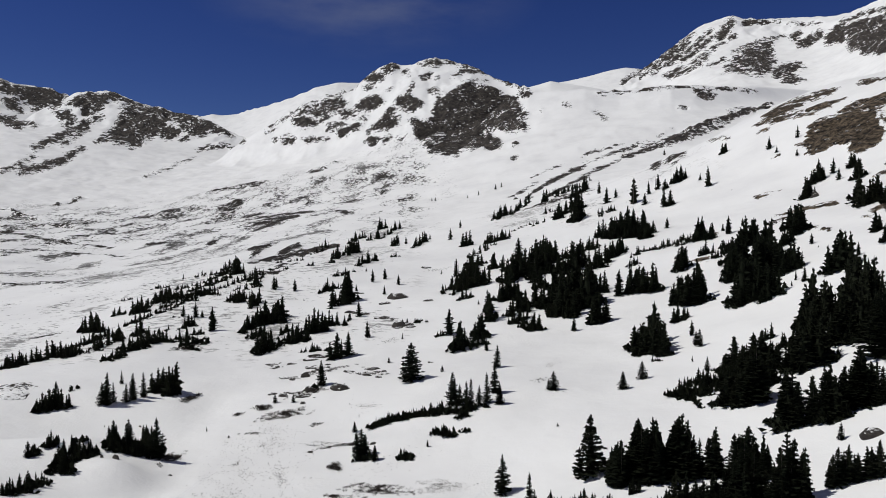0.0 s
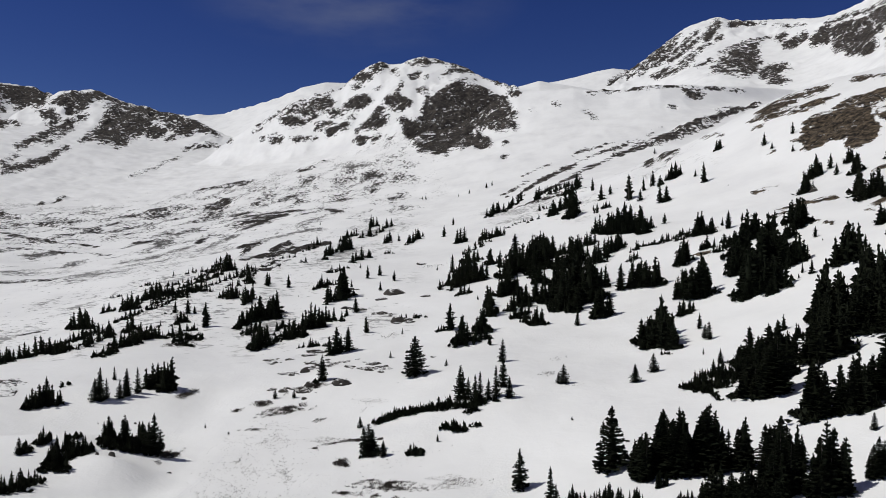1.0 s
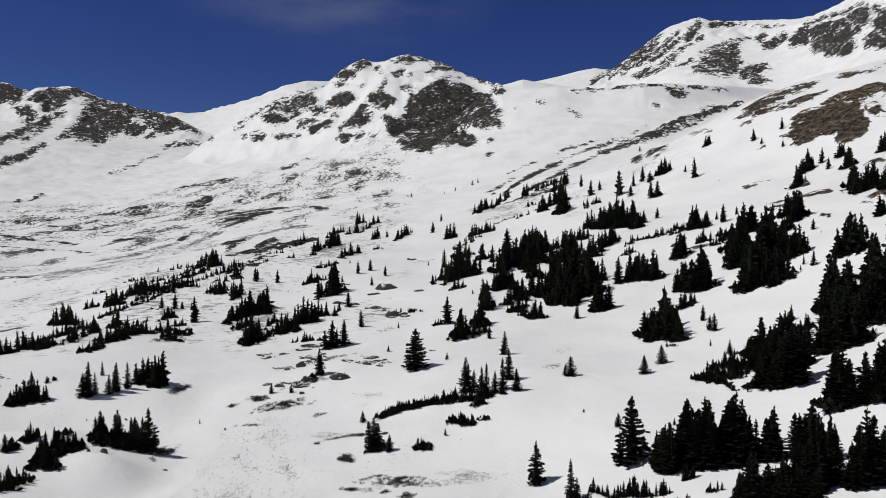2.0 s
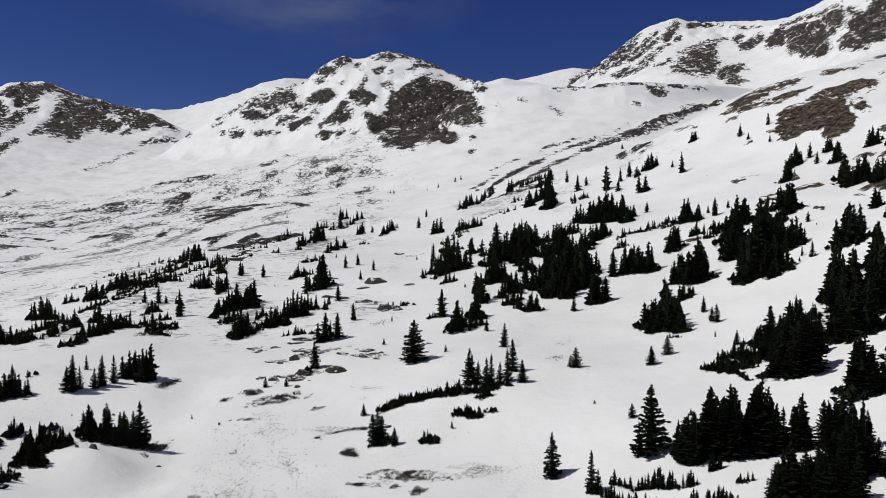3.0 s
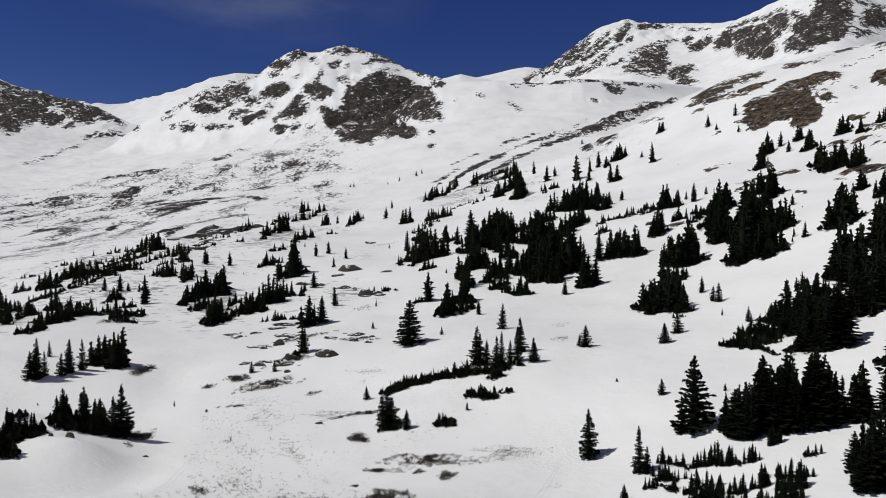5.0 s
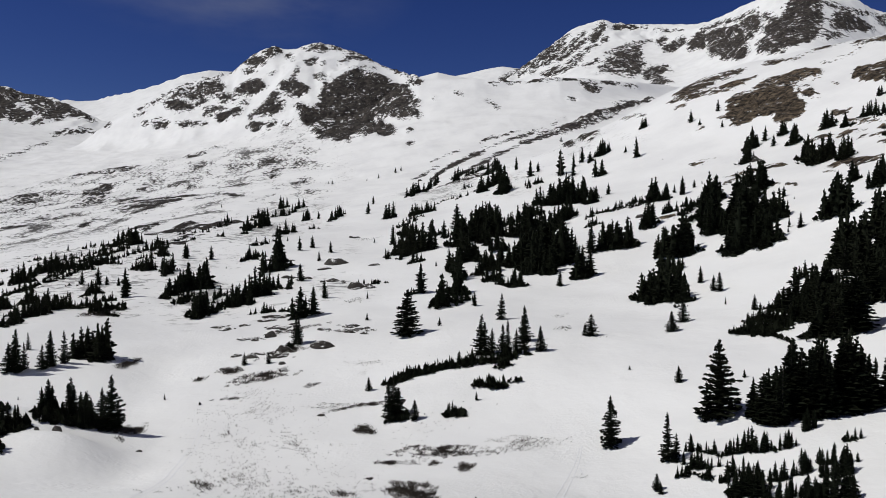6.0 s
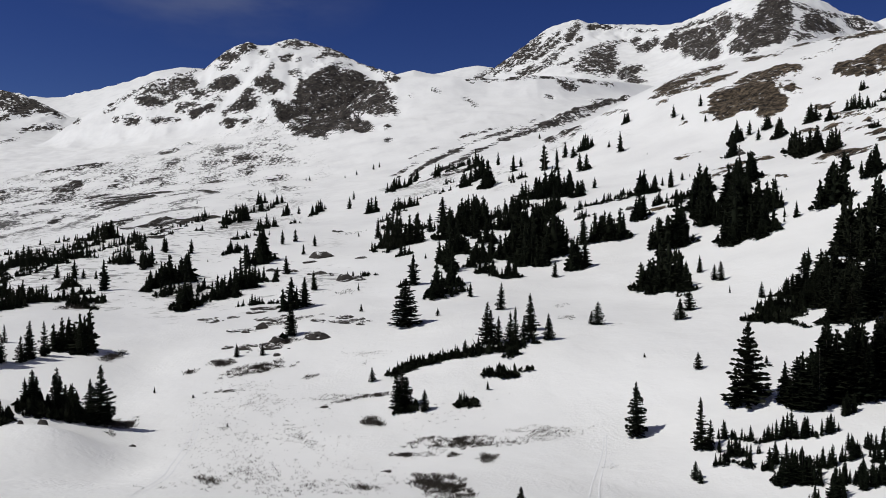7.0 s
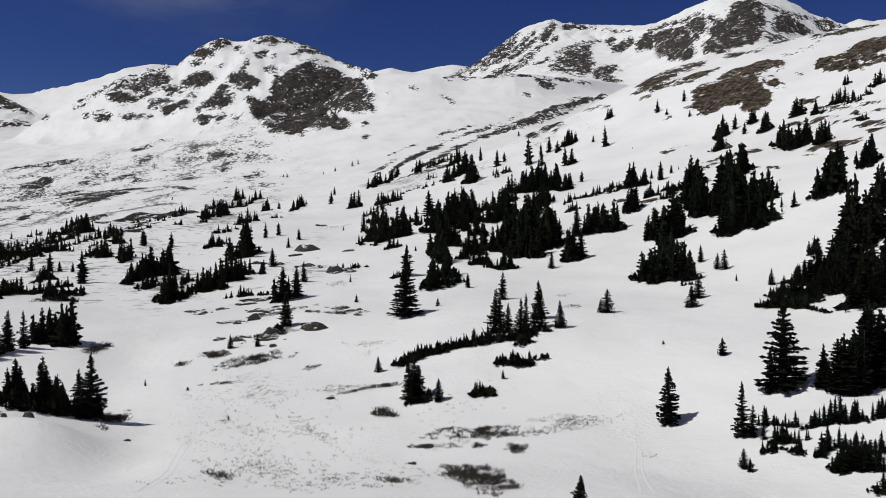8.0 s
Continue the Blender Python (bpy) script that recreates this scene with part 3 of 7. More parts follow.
cliff(0.75, 1864, 2762, 13.89, 444, 15.25, 464, 16.17, 497, 17.96, 551, 19.25, 586, 19.19, 593, 17.84, 564, 16.05, 503, 15.36, 603, 14.02, 549)
cliff(0.75, 1810, 2148, 15.22, 446, 15.88, 457, 16.31, 449, 16.34, 456, 15.83, 472, 15.16, 450)
cliff(0.85, 1736, 2059, 17.06, 439, 17.81, 455, 18.30, 460, 18.14, 430, 17.56, 420)
cliff(0.72, 1563, 2086, 21.68, 431, 22.38, 473, 23.27, 500, 24.57, 510, 24.46, 475, 24.69, 421, 24.43, 383, 23.77, 372, 22.92, 385, 21.85, 395, 21.21, 395)
cliff(0.85, 1578, 2042, 22.56, 438, 23.91, 483, 24.41, 467, 24.49, 397, 23.78, 378, 22.95, 398)
cliff(0.75, 1757, 2142, 21.97, 475, 23.52, 508, 25.24, 531, 25.23, 536, 23.48, 518, 21.94, 480)
cliff(0.8, 1540, 1907, 24.65, 390, 25.33, 416, 26.38, 412, 26.64, 390, 25.70, 381, 26.30, 358, 26.64, 345, 26.09, 338, 25.46, 348, 24.82, 361)
cliff(0.9, 1754, 2086, 26.21, 491, 26.68, 506, 27.23, 517, 27.53, 523, 27.84, 501, 27.39, 494, 26.87, 475, 26.37, 477)
cliff(0.85, 1814, 2136, 25.69, 527, 26.29, 541, 26.19, 511, 25.76, 510)
cliff(0.85, 857, 1011, 12.10, 208, 14.09, 210, 15.82, 209, 17.13, 212, 19.78, 217, 21.49, 214, 23.41, 210, 23.42, 212, 21.47, 213, 19.74, 216, 17.14, 216, 15.83, 213, 14.08, 213, 12.10, 210)
cliff(0.9, 853, 1010, 19.24, 210, 20.00, 214, 20.68, 207, 20.39, 198, 19.81, 197, 19.38, 201)
cliff(0.7, 1862, 2200, 25.68, 575, 27.55, 556, 27.55, 559, 25.69, 578)
cliff(0.85, 1608, 2002, -27.59, 319, -27.05, 342, -26.51, 358, -25.97, 361, -25.42, 356, -24.68, 366, -23.93, 350, -23.18, 338, -23.37, 330, -24.31, 335, -25.24, 328, -25.61, 305, -26.16, 287, -26.52, 297, -26.59, 310, -27.23, 315)
cliff(0.78, 1448, 1940, -24.12, 314, -22.99, 335, -22.03, 324, -20.86, 314, -19.67, 303, -18.67, 287, -17.65, 267, -16.62, 246, -16.42, 236, -17.24, 243, -18.06, 249, -18.87, 235, -19.48, 238, -20.07, 260, -20.66, 277, -21.64, 284, -22.80, 274, -23.75, 278)
cliff(0.9, 1553, 1905, -28.22, 297, -27.59, 298, -27.24, 281, -27.13, 265, -27.67, 248, -27.91, 268)
cliff(0.84, 1355, 1830, -24.13, 288, -22.80, 291, -21.45, 285, -20.86, 265, -20.15, 249, -20.87, 227, -21.65, 229, -22.62, 228, -22.81, 206, -23.50, 191, -23.65, 211, -24.51, 200, -24.70, 222, -25.88, 200, -25.25, 229, -24.51, 255)
cliff(0.95, 1469, 1765, -21.65, 254, -20.86, 265, -20.15, 249, -20.79, 228, -21.57, 229)
cliff(0.85, 1286, 1855, -29.66, 173, -28.76, 189, -27.52, 220, -26.44, 257, -25.32, 284, -25.39, 292, -26.60, 271, -27.68, 241, -28.90, 202, -29.73, 182)
cliff(0.8, 1331, 1621, -28.00, 187, -27.33, 203, -27.38, 209, -28.06, 193)
cliff(0.8, 1444, 1791, -27.10, 217, -26.23, 251, -26.32, 258, -27.18, 224)
cliff(0.85, 1112, 1439, -31.69, 119, -30.66, 128, -29.59, 155, -29.66, 161, -30.77, 135, -31.72, 123)
cliff(0.9, 1115, 1536, -30.60, 119, -29.33, 126, -27.90, 143, -26.60, 180, -26.69, 187, -28.03, 155, -29.40, 137, -30.63, 124)
cliff(0.85, 1669, 2496, -31.65, 458, -31.00, 439, -29.66, 439, -28.63, 441, -27.58, 420, -28.11, 323, -28.47, 302, -29.33, 371, -30.01, 375, -30.34, 391, -31.00, 407, -31.66, 413)
cliff(0.85, 2002, 2370, -31.40, 376, -30.84, 385, -30.38, 346, -31.01, 349)
cliff(0.85, 1522, 2249, -31.67, 323, -30.85, 323, -30.26, 260, -30.53, 236, -31.19, 253, -31.68, 303)
cliff(0.85, 1576, 1887, -30.10, 264, -29.63, 251, -29.59, 257, -30.07, 268)
cliff(0.75, 2018, 2373, -29.58, 353, -28.96, 373, -29.01, 378, -29.62, 359)
cliff(0.75, 1453, 1685, -20.06, 222, -19.06, 231, -19.09, 235, -20.09, 226)
cliff(0.7, 1151, 1635, -18.87, 197, -16.82, 212, -15.58, 185, -15.59, 187, -16.85, 217, -18.89, 201)
cliff(0.7, 1067, 1479, -22.62, 114, -20.85, 135, -19.07, 168, -19.10, 171, -20.91, 140, -22.65, 116)
shelf(1, 161.2, 315.0, 164.8, 323.5, 170.1, 322.7, 176.5, 321.4, 187.2, 328.1, 192.4, 322.8, 199.3, 316.1, 200.0, 307.7, 197.6, 303.7, 191.6, 302.8, 186.1, 303.0, 178.8, 297.3, 175.9, 291.7, 172.8, 284.2, 168.3, 275.2, 162.6, 272.2, 157.9, 271.6, 157.4, 276.7, 158.7, 281.1, 161.0, 291.5, 156.4, 290.6, 150.7, 290.0, 149.0, 293.2, 151.9, 295.7, 152.7, 307.0, 158.1, 306.9, 159.4, 315.1)
shelf(0.85, 180.7, 297.9, 185.1, 294.6, 176.7, 278.2, 175.9, 286.5)
shelf(0.8, 188.1, 298.4, 188.9, 294.1, 190.5, 296.1, 189.3, 299.8)
shelf(0.8, 167.7, 279.2, 169.7, 276.8, 170.4, 278.1, 168.5, 280.6)
cliff(0.9, 354, 460, 24.07, 96.1, 24.79, 101.6, 25.97, 106.6, 27.25, 107.3, 28.78, 107.6, 28.22, 102.4, 27.23, 100.6, 26.47, 98.9, 26.12, 94.3, 26.81, 92.3, 26.11, 87.6, 25.21, 87.9, 24.47, 87.4, 24.03, 90.3)
shelf(0.85, 168.4, 343.3, 177.8, 350.8, 185.6, 348.2, 191.0, 341.3, 176.5, 334.6, 169.1, 334.7)
shelf(1, 196.2, 286.3, 202.4, 288.6, 203.6, 280.7, 214.8, 283.7, 228.6, 288.9, 228.2, 280.7, 194.0, 247.2, 194.1, 250.2, 193.8, 256.3, 191.3, 255.0, 189.9, 260.2, 190.7, 269.5, 193.1, 278.1)
cliff(0.85, 365, 476, 30.04, 107.2, 31.82, 103.9, 33.97, 121.2, 35.71, 123.1, 35.68, 124.2, 33.32, 112.5, 31.89, 108.0, 30.12, 110.2)
shelf(0.8, 207.6, 315.0, 216.3, 310.7, 231.7, 321.3, 232.8, 323.3, 218.2, 313.8, 209.8, 318.0)
cliff(0.8, 370, 449, 35.46, 112.8, 37.50, 111.4, 39.28, 115.0, 39.34, 116.7, 37.77, 117.5, 35.74, 118.3)
shelf(0.85, 155.1, 223.1, 154.0, 215.4, 152.8, 208.1, 153.8, 209.1, 156.3, 217.9, 156.4, 224.7)
shelf(0.8, 144.1, 225.2, 146.6, 219.8, 148.0, 221.4, 145.3, 226.7)
shelf(0.85, 142.0, 214.0, 141.5, 201.6, 143.4, 203.7, 142.9, 215.1)
shelf(0.7, 149.1, 216.9, 146.3, 203.6, 147.4, 204.7, 150.2, 218.1)
shelf(0.7, 153.5, 233.4, 153.5, 226.6, 154.4, 227.6, 154.0, 234.0)
shelf(0.8, 189.0, 286.7, 187.9, 282.5, 189.4, 283.9, 190.9, 288.7)
shelf(0.7, 153.3, 351.1, 156.6, 346.2, 157.4, 347.9, 154.3, 353.2)
shelf(0.85, 56.6, 504.5, 75.1, 569.6, 88.9, 597.8, 107.4, 620.3, 130.7, 648.9, 131.6, 655.6, 108.8, 633.8, 90.2, 613.4, 76.3, 587.6, 59.0, 526.8)
shelf(0.78, 113.1, 638.6, 141.9, 663.0, 173.6, 681.3, 201.4, 700.3, 202.2, 704.3, 174.8, 688.1, 143.3, 671.7, 113.6, 643.2)
shelf(0.8, 68.4, 482.8, 98.2, 552.4, 122.4, 600.5, 137.3, 622.2, 163.8, 645.8, 200.0, 677.8, 200.9, 682.5, 165.8, 656.4, 139.6, 635.6, 125.1, 616.8, 102.4, 577.9, 71.7, 504.6)
shelf(0.9, 166.0, 654.2, 193.9, 674.8, 213.9, 685.1, 235.9, 699.5, 284.8, 749.3, 334.4, 790.9, 385.0, 841.7, 395.0, 863.9, 345.6, 818.8, 292.4, 771.8, 244.8, 728.2, 219.3, 705.5, 196.3, 687.0, 167.3, 661.1)
shelf(0.85, 194.8, 670.4, 215.6, 674.4, 256.9, 709.5, 297.0, 749.7, 300.3, 759.0, 260.0, 720.8, 218.4, 685.5, 196.1, 675.7)
cliff(0.85, 381, 485, 15.40, 73.7, 16.45, 76.6, 17.07, 78.0, 16.87, 73.5, 16.46, 67.4, 16.06, 73.3, 15.72, 76.7)
cliff(0.85, 379, 480, 17.08, 76.6, 17.70, 81.5, 18.59, 80.0, 18.47, 76.9, 17.89, 71.6, 17.34, 72.0)
cliff(0.85, 372, 458, 20.56, 85.8, 21.15, 84.0, 21.54, 81.7, 21.61, 83.1, 21.10, 85.4, 20.36, 83.2)
shelf(0.75, 47.9, 422.3, 61.1, 421.8, 74.8, 448.7, 84.0, 408.1, 90.6, 435.5, 78.4, 469.2, 66.4, 453.6, 48.3, 426.5)
shelf(0.75, 54.5, 356.1, 71.3, 368.2, 71.5, 369.8, 54.8, 358.7)
shelf(0.72, 132.2, 679.8, 148.3, 690.1, 179.8, 704.3, 180.6, 708.4, 150.0, 700.1, 132.4, 682.7)
shelf(0.7, 79.6, 633.4, 110.2, 663.5, 110.9, 668.9, 79.7, 636.8)
shelf(0.7, 51.2, 560.1, 81.8, 615.5, 82.0, 619.3, 51.7, 567.6)
shelf(0.85, 159.3, 367.9, 162.8, 365.7, 164.1, 369.5, 161.2, 373.0)
shelf(0.8, 139.7, 307.2, 142.3, 305.9, 143.2, 308.0, 140.6, 309.3)
shelf(0.75, 117.3, 268.3, 122.2, 267.6, 122.9, 269.3, 118.1, 270.3)
shelf(0.8, 107.0, 226.7, 114.4, 226.0, 120.7, 221.6, 122.1, 223.8, 117.3, 231.3, 108.8, 230.3)
shelf(0.9, 116.2, 194.1, 118.9, 191.6, 120.3, 188.1, 122.6, 191.3, 124.1, 199.2, 118.6, 198.0)
shelf(0.8, 145.3, 224.8, 147.0, 222.9, 149.0, 225.6, 148.2, 228.9)
shelf(0.8, 101.3, 199.1, 103.1, 197.6, 104.3, 199.6, 102.4, 201.0)
shelf(0.8, 102.5, 194.0, 102.8, 190.1, 104.3, 192.3, 103.9, 196.1)
shelf(0.7, 99.9, 218.4, 105.3, 219.4, 106.1, 220.9, 100.2, 219.0)
shelf(0.7, 112.4, 192.1, 112.2, 188.8, 113.3, 190.3, 113.5, 193.7)
shelf(0.8, 151.3, 306.8, 154.1, 304.1, 155.3, 306.5, 152.3, 308.7)
shelf(0.75, -169.7, 648.2, -146.2, 660.1, -116.1, 652.6, -117.7, 662.2, -152.3, 688.1, -176.1, 673.3)
shelf(0.85, -146.2, 558.6, -136.1, 592.4, -134.8, 632.6, -139.9, 655.1, -147.9, 641.2, -149.4, 569.4)
shelf(0.85, -164.7, 502.6, -168.1, 548.7, -171.8, 558.8, -168.4, 512.1)
shelf(0.9, -85.1, 315.2, -102.2, 419.0, -107.6, 441.5, -105.9, 400.0)
shelf(0.9, -75.9, 322.1, -75.8, 370.4, -72.5, 367.9, -73.8, 377.4, -87.5, 434.4, -82.0, 351.1)
shelf(0.85, -81.2, 294.2, -70.2, 301.5, -64.1, 330.7, -53.8, 365.0, -57.1, 392.3, -68.2, 354.2, -77.9, 339.0, -82.0, 296.6)
shelf(0.85, -66.8, 283.9, -58.9, 291.6, -59.8, 296.5, -67.7, 288.5)
shelf(0.8, -75.6, 270.7, -66.1, 271.0, -58.5, 273.4, -58.9, 275.3, -67.5, 277.6, -76.5, 274.5)
shelf(0.75, -93.2, 624.1, -71.9, 584.1, -75.2, 617.0, -96.1, 647.4)
shelf(0.75, -29.5, 154.5, -25.4, 154.1, -25.5, 155.7, -29.7, 155.9)
shelf(0.8, -36.2, 149.7, -34.1, 152.1, -34.5, 154.0, -36.7, 151.8)
shelf(0.8, -47.2, 206.9, -41.6, 198.3, -41.7, 200.1, -47.4, 208.7)
shelf(0.75, -42.0, 263.4, -34.1, 271.2, -34.5, 274.6, -42.5, 266.7)
shelf(0.8, -163.9, 604.8, -146.4, 611.9, -125.5, 627.1, -130.4, 649.7, -158.2, 658.0, -167.5, 616.1)
shelf(0.9, -167.0, 502.7, -162.1, 511.1, -167.3, 548.3, -172.2, 560.5, -175.5, 547.3, -173.9, 520.8)
shelf(0.75, -259.7, 653.0, -219.8, 613.6, -221.5, 618.3, -262.0, 658.9)
shelf(0.75, -402.7, 650.8, -349.1, 610.7, -302.9, 577.7, -253.0, 548.8, -254.9, 553.0, -306.6, 585.4, -359.8, 630.0, -405.9, 656.3)
shelf(0.75, -502.2, 812.0, -462.8, 788.0, -383.2, 709.7, -338.7, 677.0, -349.4, 698.6, -387.7, 718.8, -467.7, 797.6, -509.6, 824.5)
shelf(0.75, -304.9, 609.7, -308.7, 670.3, -313.6, 680.3, -309.0, 617.3)
shelf(0.8, -230.1, 554.4, -211.3, 544.2, -216.7, 558.0, -234.1, 563.7)
shelf(0.75, -204.7, 330.4, -187.5, 327.9, -155.8, 306.2, -158.9, 312.4, -203.8, 356.3, -210.4, 339.7)
shelf(0.9, -110.4, 407.1, -100.0, 420.1, -104.5, 437.8, -120.9, 444.9)
shelf(0.75, -256.1, 844.9, -221.9, 798.4, -226.9, 818.1, -258.6, 854.8)
shelf(0.75, -234.5, 751.8, -221.1, 792.9, -225.2, 805.4, -246.8, 789.1)
shelf(0.75, -464.8, 849.7, -459.5, 919.7, -466.1, 932.0, -469.0, 856.6)
shelf(0.75, -166.3, 943.2, -142.8, 959.7, -144.5, 967.3, -167.5, 946.6)
shelf(0.8, -297.0, 480.0, -305.2, 526.9, -309.7, 534.3, -301.4, 486.8)
shelf(0.75, -317.8, 541.0, -257.7, 506.8, -221.4, 497.2, -223.9, 502.8, -262.1, 515.7, -320.6, 546.0)
shelf(0.9, 165.2, 256.1, 166.5, 250.6, 168.8, 253.4, 167.0, 258.5)
shelf(0.85, 156.2, 238.9, 155.0, 227.2, 156.6, 229.1, 157.8, 240.9)
shelf(0.9, 147.4, 222.2, 147.2, 210.1, 148.4, 211.5, 149.3, 224.4)
shelf(0.85, 153.7, 224.0, 151.4, 209.5, 152.4, 210.6, 155.7, 226.3)
shelf(0.9, 135.0, 197.9, 134.8, 189.1, 136.9, 191.3, 137.9, 201.0)
shelf(0.95, 117.4, 192.7, 118.1, 186.6, 121.1, 183.5, 123.9, 186.6, 122.6, 191.9, 120.9, 196.8)
shelf(0.85, 128.5, 187.5, 128.0, 182.5, 130.1, 184.6, 130.3, 189.4)
shelf(0.85, 145.9, 204.1, 145.9, 200.0, 147.9, 202.1, 147.9, 206.3)
shelf(0.85, 144.0, 236.3, 145.3, 232.7, 146.5, 234.3, 145.5, 238.3)
shelf(0.8, 117.8, 267.2, 124.1, 264.4, 125.3, 266.6, 118.9, 269.3)
shelf(0.85, 81.0, 228.8, 86.3, 228.2, 87.6, 230.6, 82.1, 231.0)

def depth_inside(u, v, outline):
    """Distance of the points from the outline, below zero outside it."""
    inside, best = np.zeros(len(u), bool), np.full(len(u), 1e9)
    for (ax, ay), (bx, by) in zip(outline, np.roll(outline, -1, axis=0)):
        dx, dy = bx - ax, by - ay
        f = np.clip(((u - ax) * dx + (v - ay) * dy) / max(dx * dx + dy * dy, 1e-9), 0, 1)
        best = np.minimum(best, np.hypot(u - ax - f * dx, v - ay - f * dy))
        if dy:
            inside ^= ((ay > v) != (by > v)) & (u < ax + dx * (v - ay) / dy)
    return np.where(inside, best, -best)


def bare_rock(bearing, rng, x, y, z):
    wob_b = fbm(x / 24.0, y / 24.0, 3, 201)
    wob_z = fbm(x / 18.0 + 40, y / 18.0, 3, 211)
    r = np.zeros_like(z)
    for b, rg, zz, hb, hz, lean, s in CRAGS:
        near = (np.abs(bearing - b) < 2 * hb + 0.5) & (np.abs(rng - rg) < 0.3 * rg)
        db = bearing[near] - b
        q = ((db + 0.35 * hb * wob_b[near]) / hb) ** 2 + ((z[near] - zz - lean * db + 0.45 * hz * wob_z[near]) / hz) ** 2
        r[near] = np.maximum(r[near], np.clip(s * 1.1 * (1.0 - 0.6 * q), 0, 0.50 + 0.19 * s))
    for b, rg, hb, hd, lean, s in OUTCROPS:
        near = (np.abs(bearing - b) < 2 * hb + 0.5) & (np.abs(rng - rg) < 4 * hd + 12 * abs(lean) * hb)
        db = bearing[near] - b
        q = ((db + 0.3 * hb * wob_b[near]) / hb) ** 2 + ((rng[near] - rg - lean * db + 0.4 * hd * wob_z[near]) / hd) ** 2
        r[near] = np.maximum(r[near], np.clip(s * 1.0 * (1.0 - 0.6 * q), 0, 0.50 + 0.22 * s))
    for s, nearest, farthest, outline in CLIFFS:
        mid = 0.5 * (nearest + farthest)
        soft, arc = 0.0042 * mid, np.radians(mid)
        lo, hi = outline.min(0), outline.max(0)
        near = (rng > nearest) & (rng < farthest) & (np.abs(bearing - 0.5 * (lo[0] + hi[0])) < 0.5 * (hi[0] - lo[0]) + 0.4) & (z > lo[1] - 2 * soft) & (z < hi[1] + 2 * soft)
        if near.any():
            d = depth_inside((bearing[near] + 0.08 * wob_b[near]) * arc, z[near] + 0.5 * soft * wob_z[near], outline * (arc, 1.0))
            r[near] = np.maximum(r[near], min(s * (1.12 if mid > 1300 else 1.0), 1.0) * np.clip((0.72 if mid > 1300 else 0.62) + 0.5 * d / soft, 0, 1))
    for s, outline in SHELVES:
        away = np.hypot(*outline.mean(0))
        soft = (0.0058 if away < 330 else 0.0032) * away
        lo, hi = outline.min(0) - 2 * soft, outline.max(0) + 2 * soft
        near = (x > lo[0]) & (x < hi[0]) & (y > lo[1]) & (y < hi[1])
        if near.any():
            d = depth_inside(x[near] + 0.8 * soft * wob_b[near], y[near] + 0.8 * soft * wob_z[near], outline)
            r[near] = np.maximum(r[near], s * np.clip((0.74 if lo[0] > 0 else 0.52) + 0.5 * d / soft, 0, 1))
    return r


def heather(bearing, rng):
    """How far grass and stones show through the thin snow of the open valley."""
    broad = np.clip((rng - 330) / 120, 0.0, 1) * np.clip((1050 - rng) / 200, 0, 1) * np.clip((1.5 - bearing) / 4, 0, 1) * np.clip(0.8 + (rng - 500) / 800, 0.8, 1.1)
    flat = np.clip((rng - 230) / 60, 0, 1) * np.clip((560 - rng) / 150, 0, 1) * np.clip((-16 - bearing) / 3, 0, 1) * 0.75
    brow = np.clip((rng - 150) / 30, 0, 1) * np.clip((420 - rng) / 80, 0, 1) * np.clip((-1 - bearing) / 3, 0, 1) * 0.6
    flank = np.clip((rng - 300) / 60, 0, 1) * np.clip((560 - rng) / 120, 0, 1) * np.clip((bearing - 2) / 3, 0, 1) * np.clip((22 - bearing) / 4, 0, 1) * 0.55
    return np.maximum.reduce([broad, flat, brow, flank])


def spans(*steps):
    """Range rows: (to, step) pairs from 20 m, a step below 1 being a share of the range."""
    r = [20.0]
    for to, step in steps:
        while r[-1] < to:
            r.append(r[-1] + (step * r[-1] if step < 1 else step))
    return np.array(r)


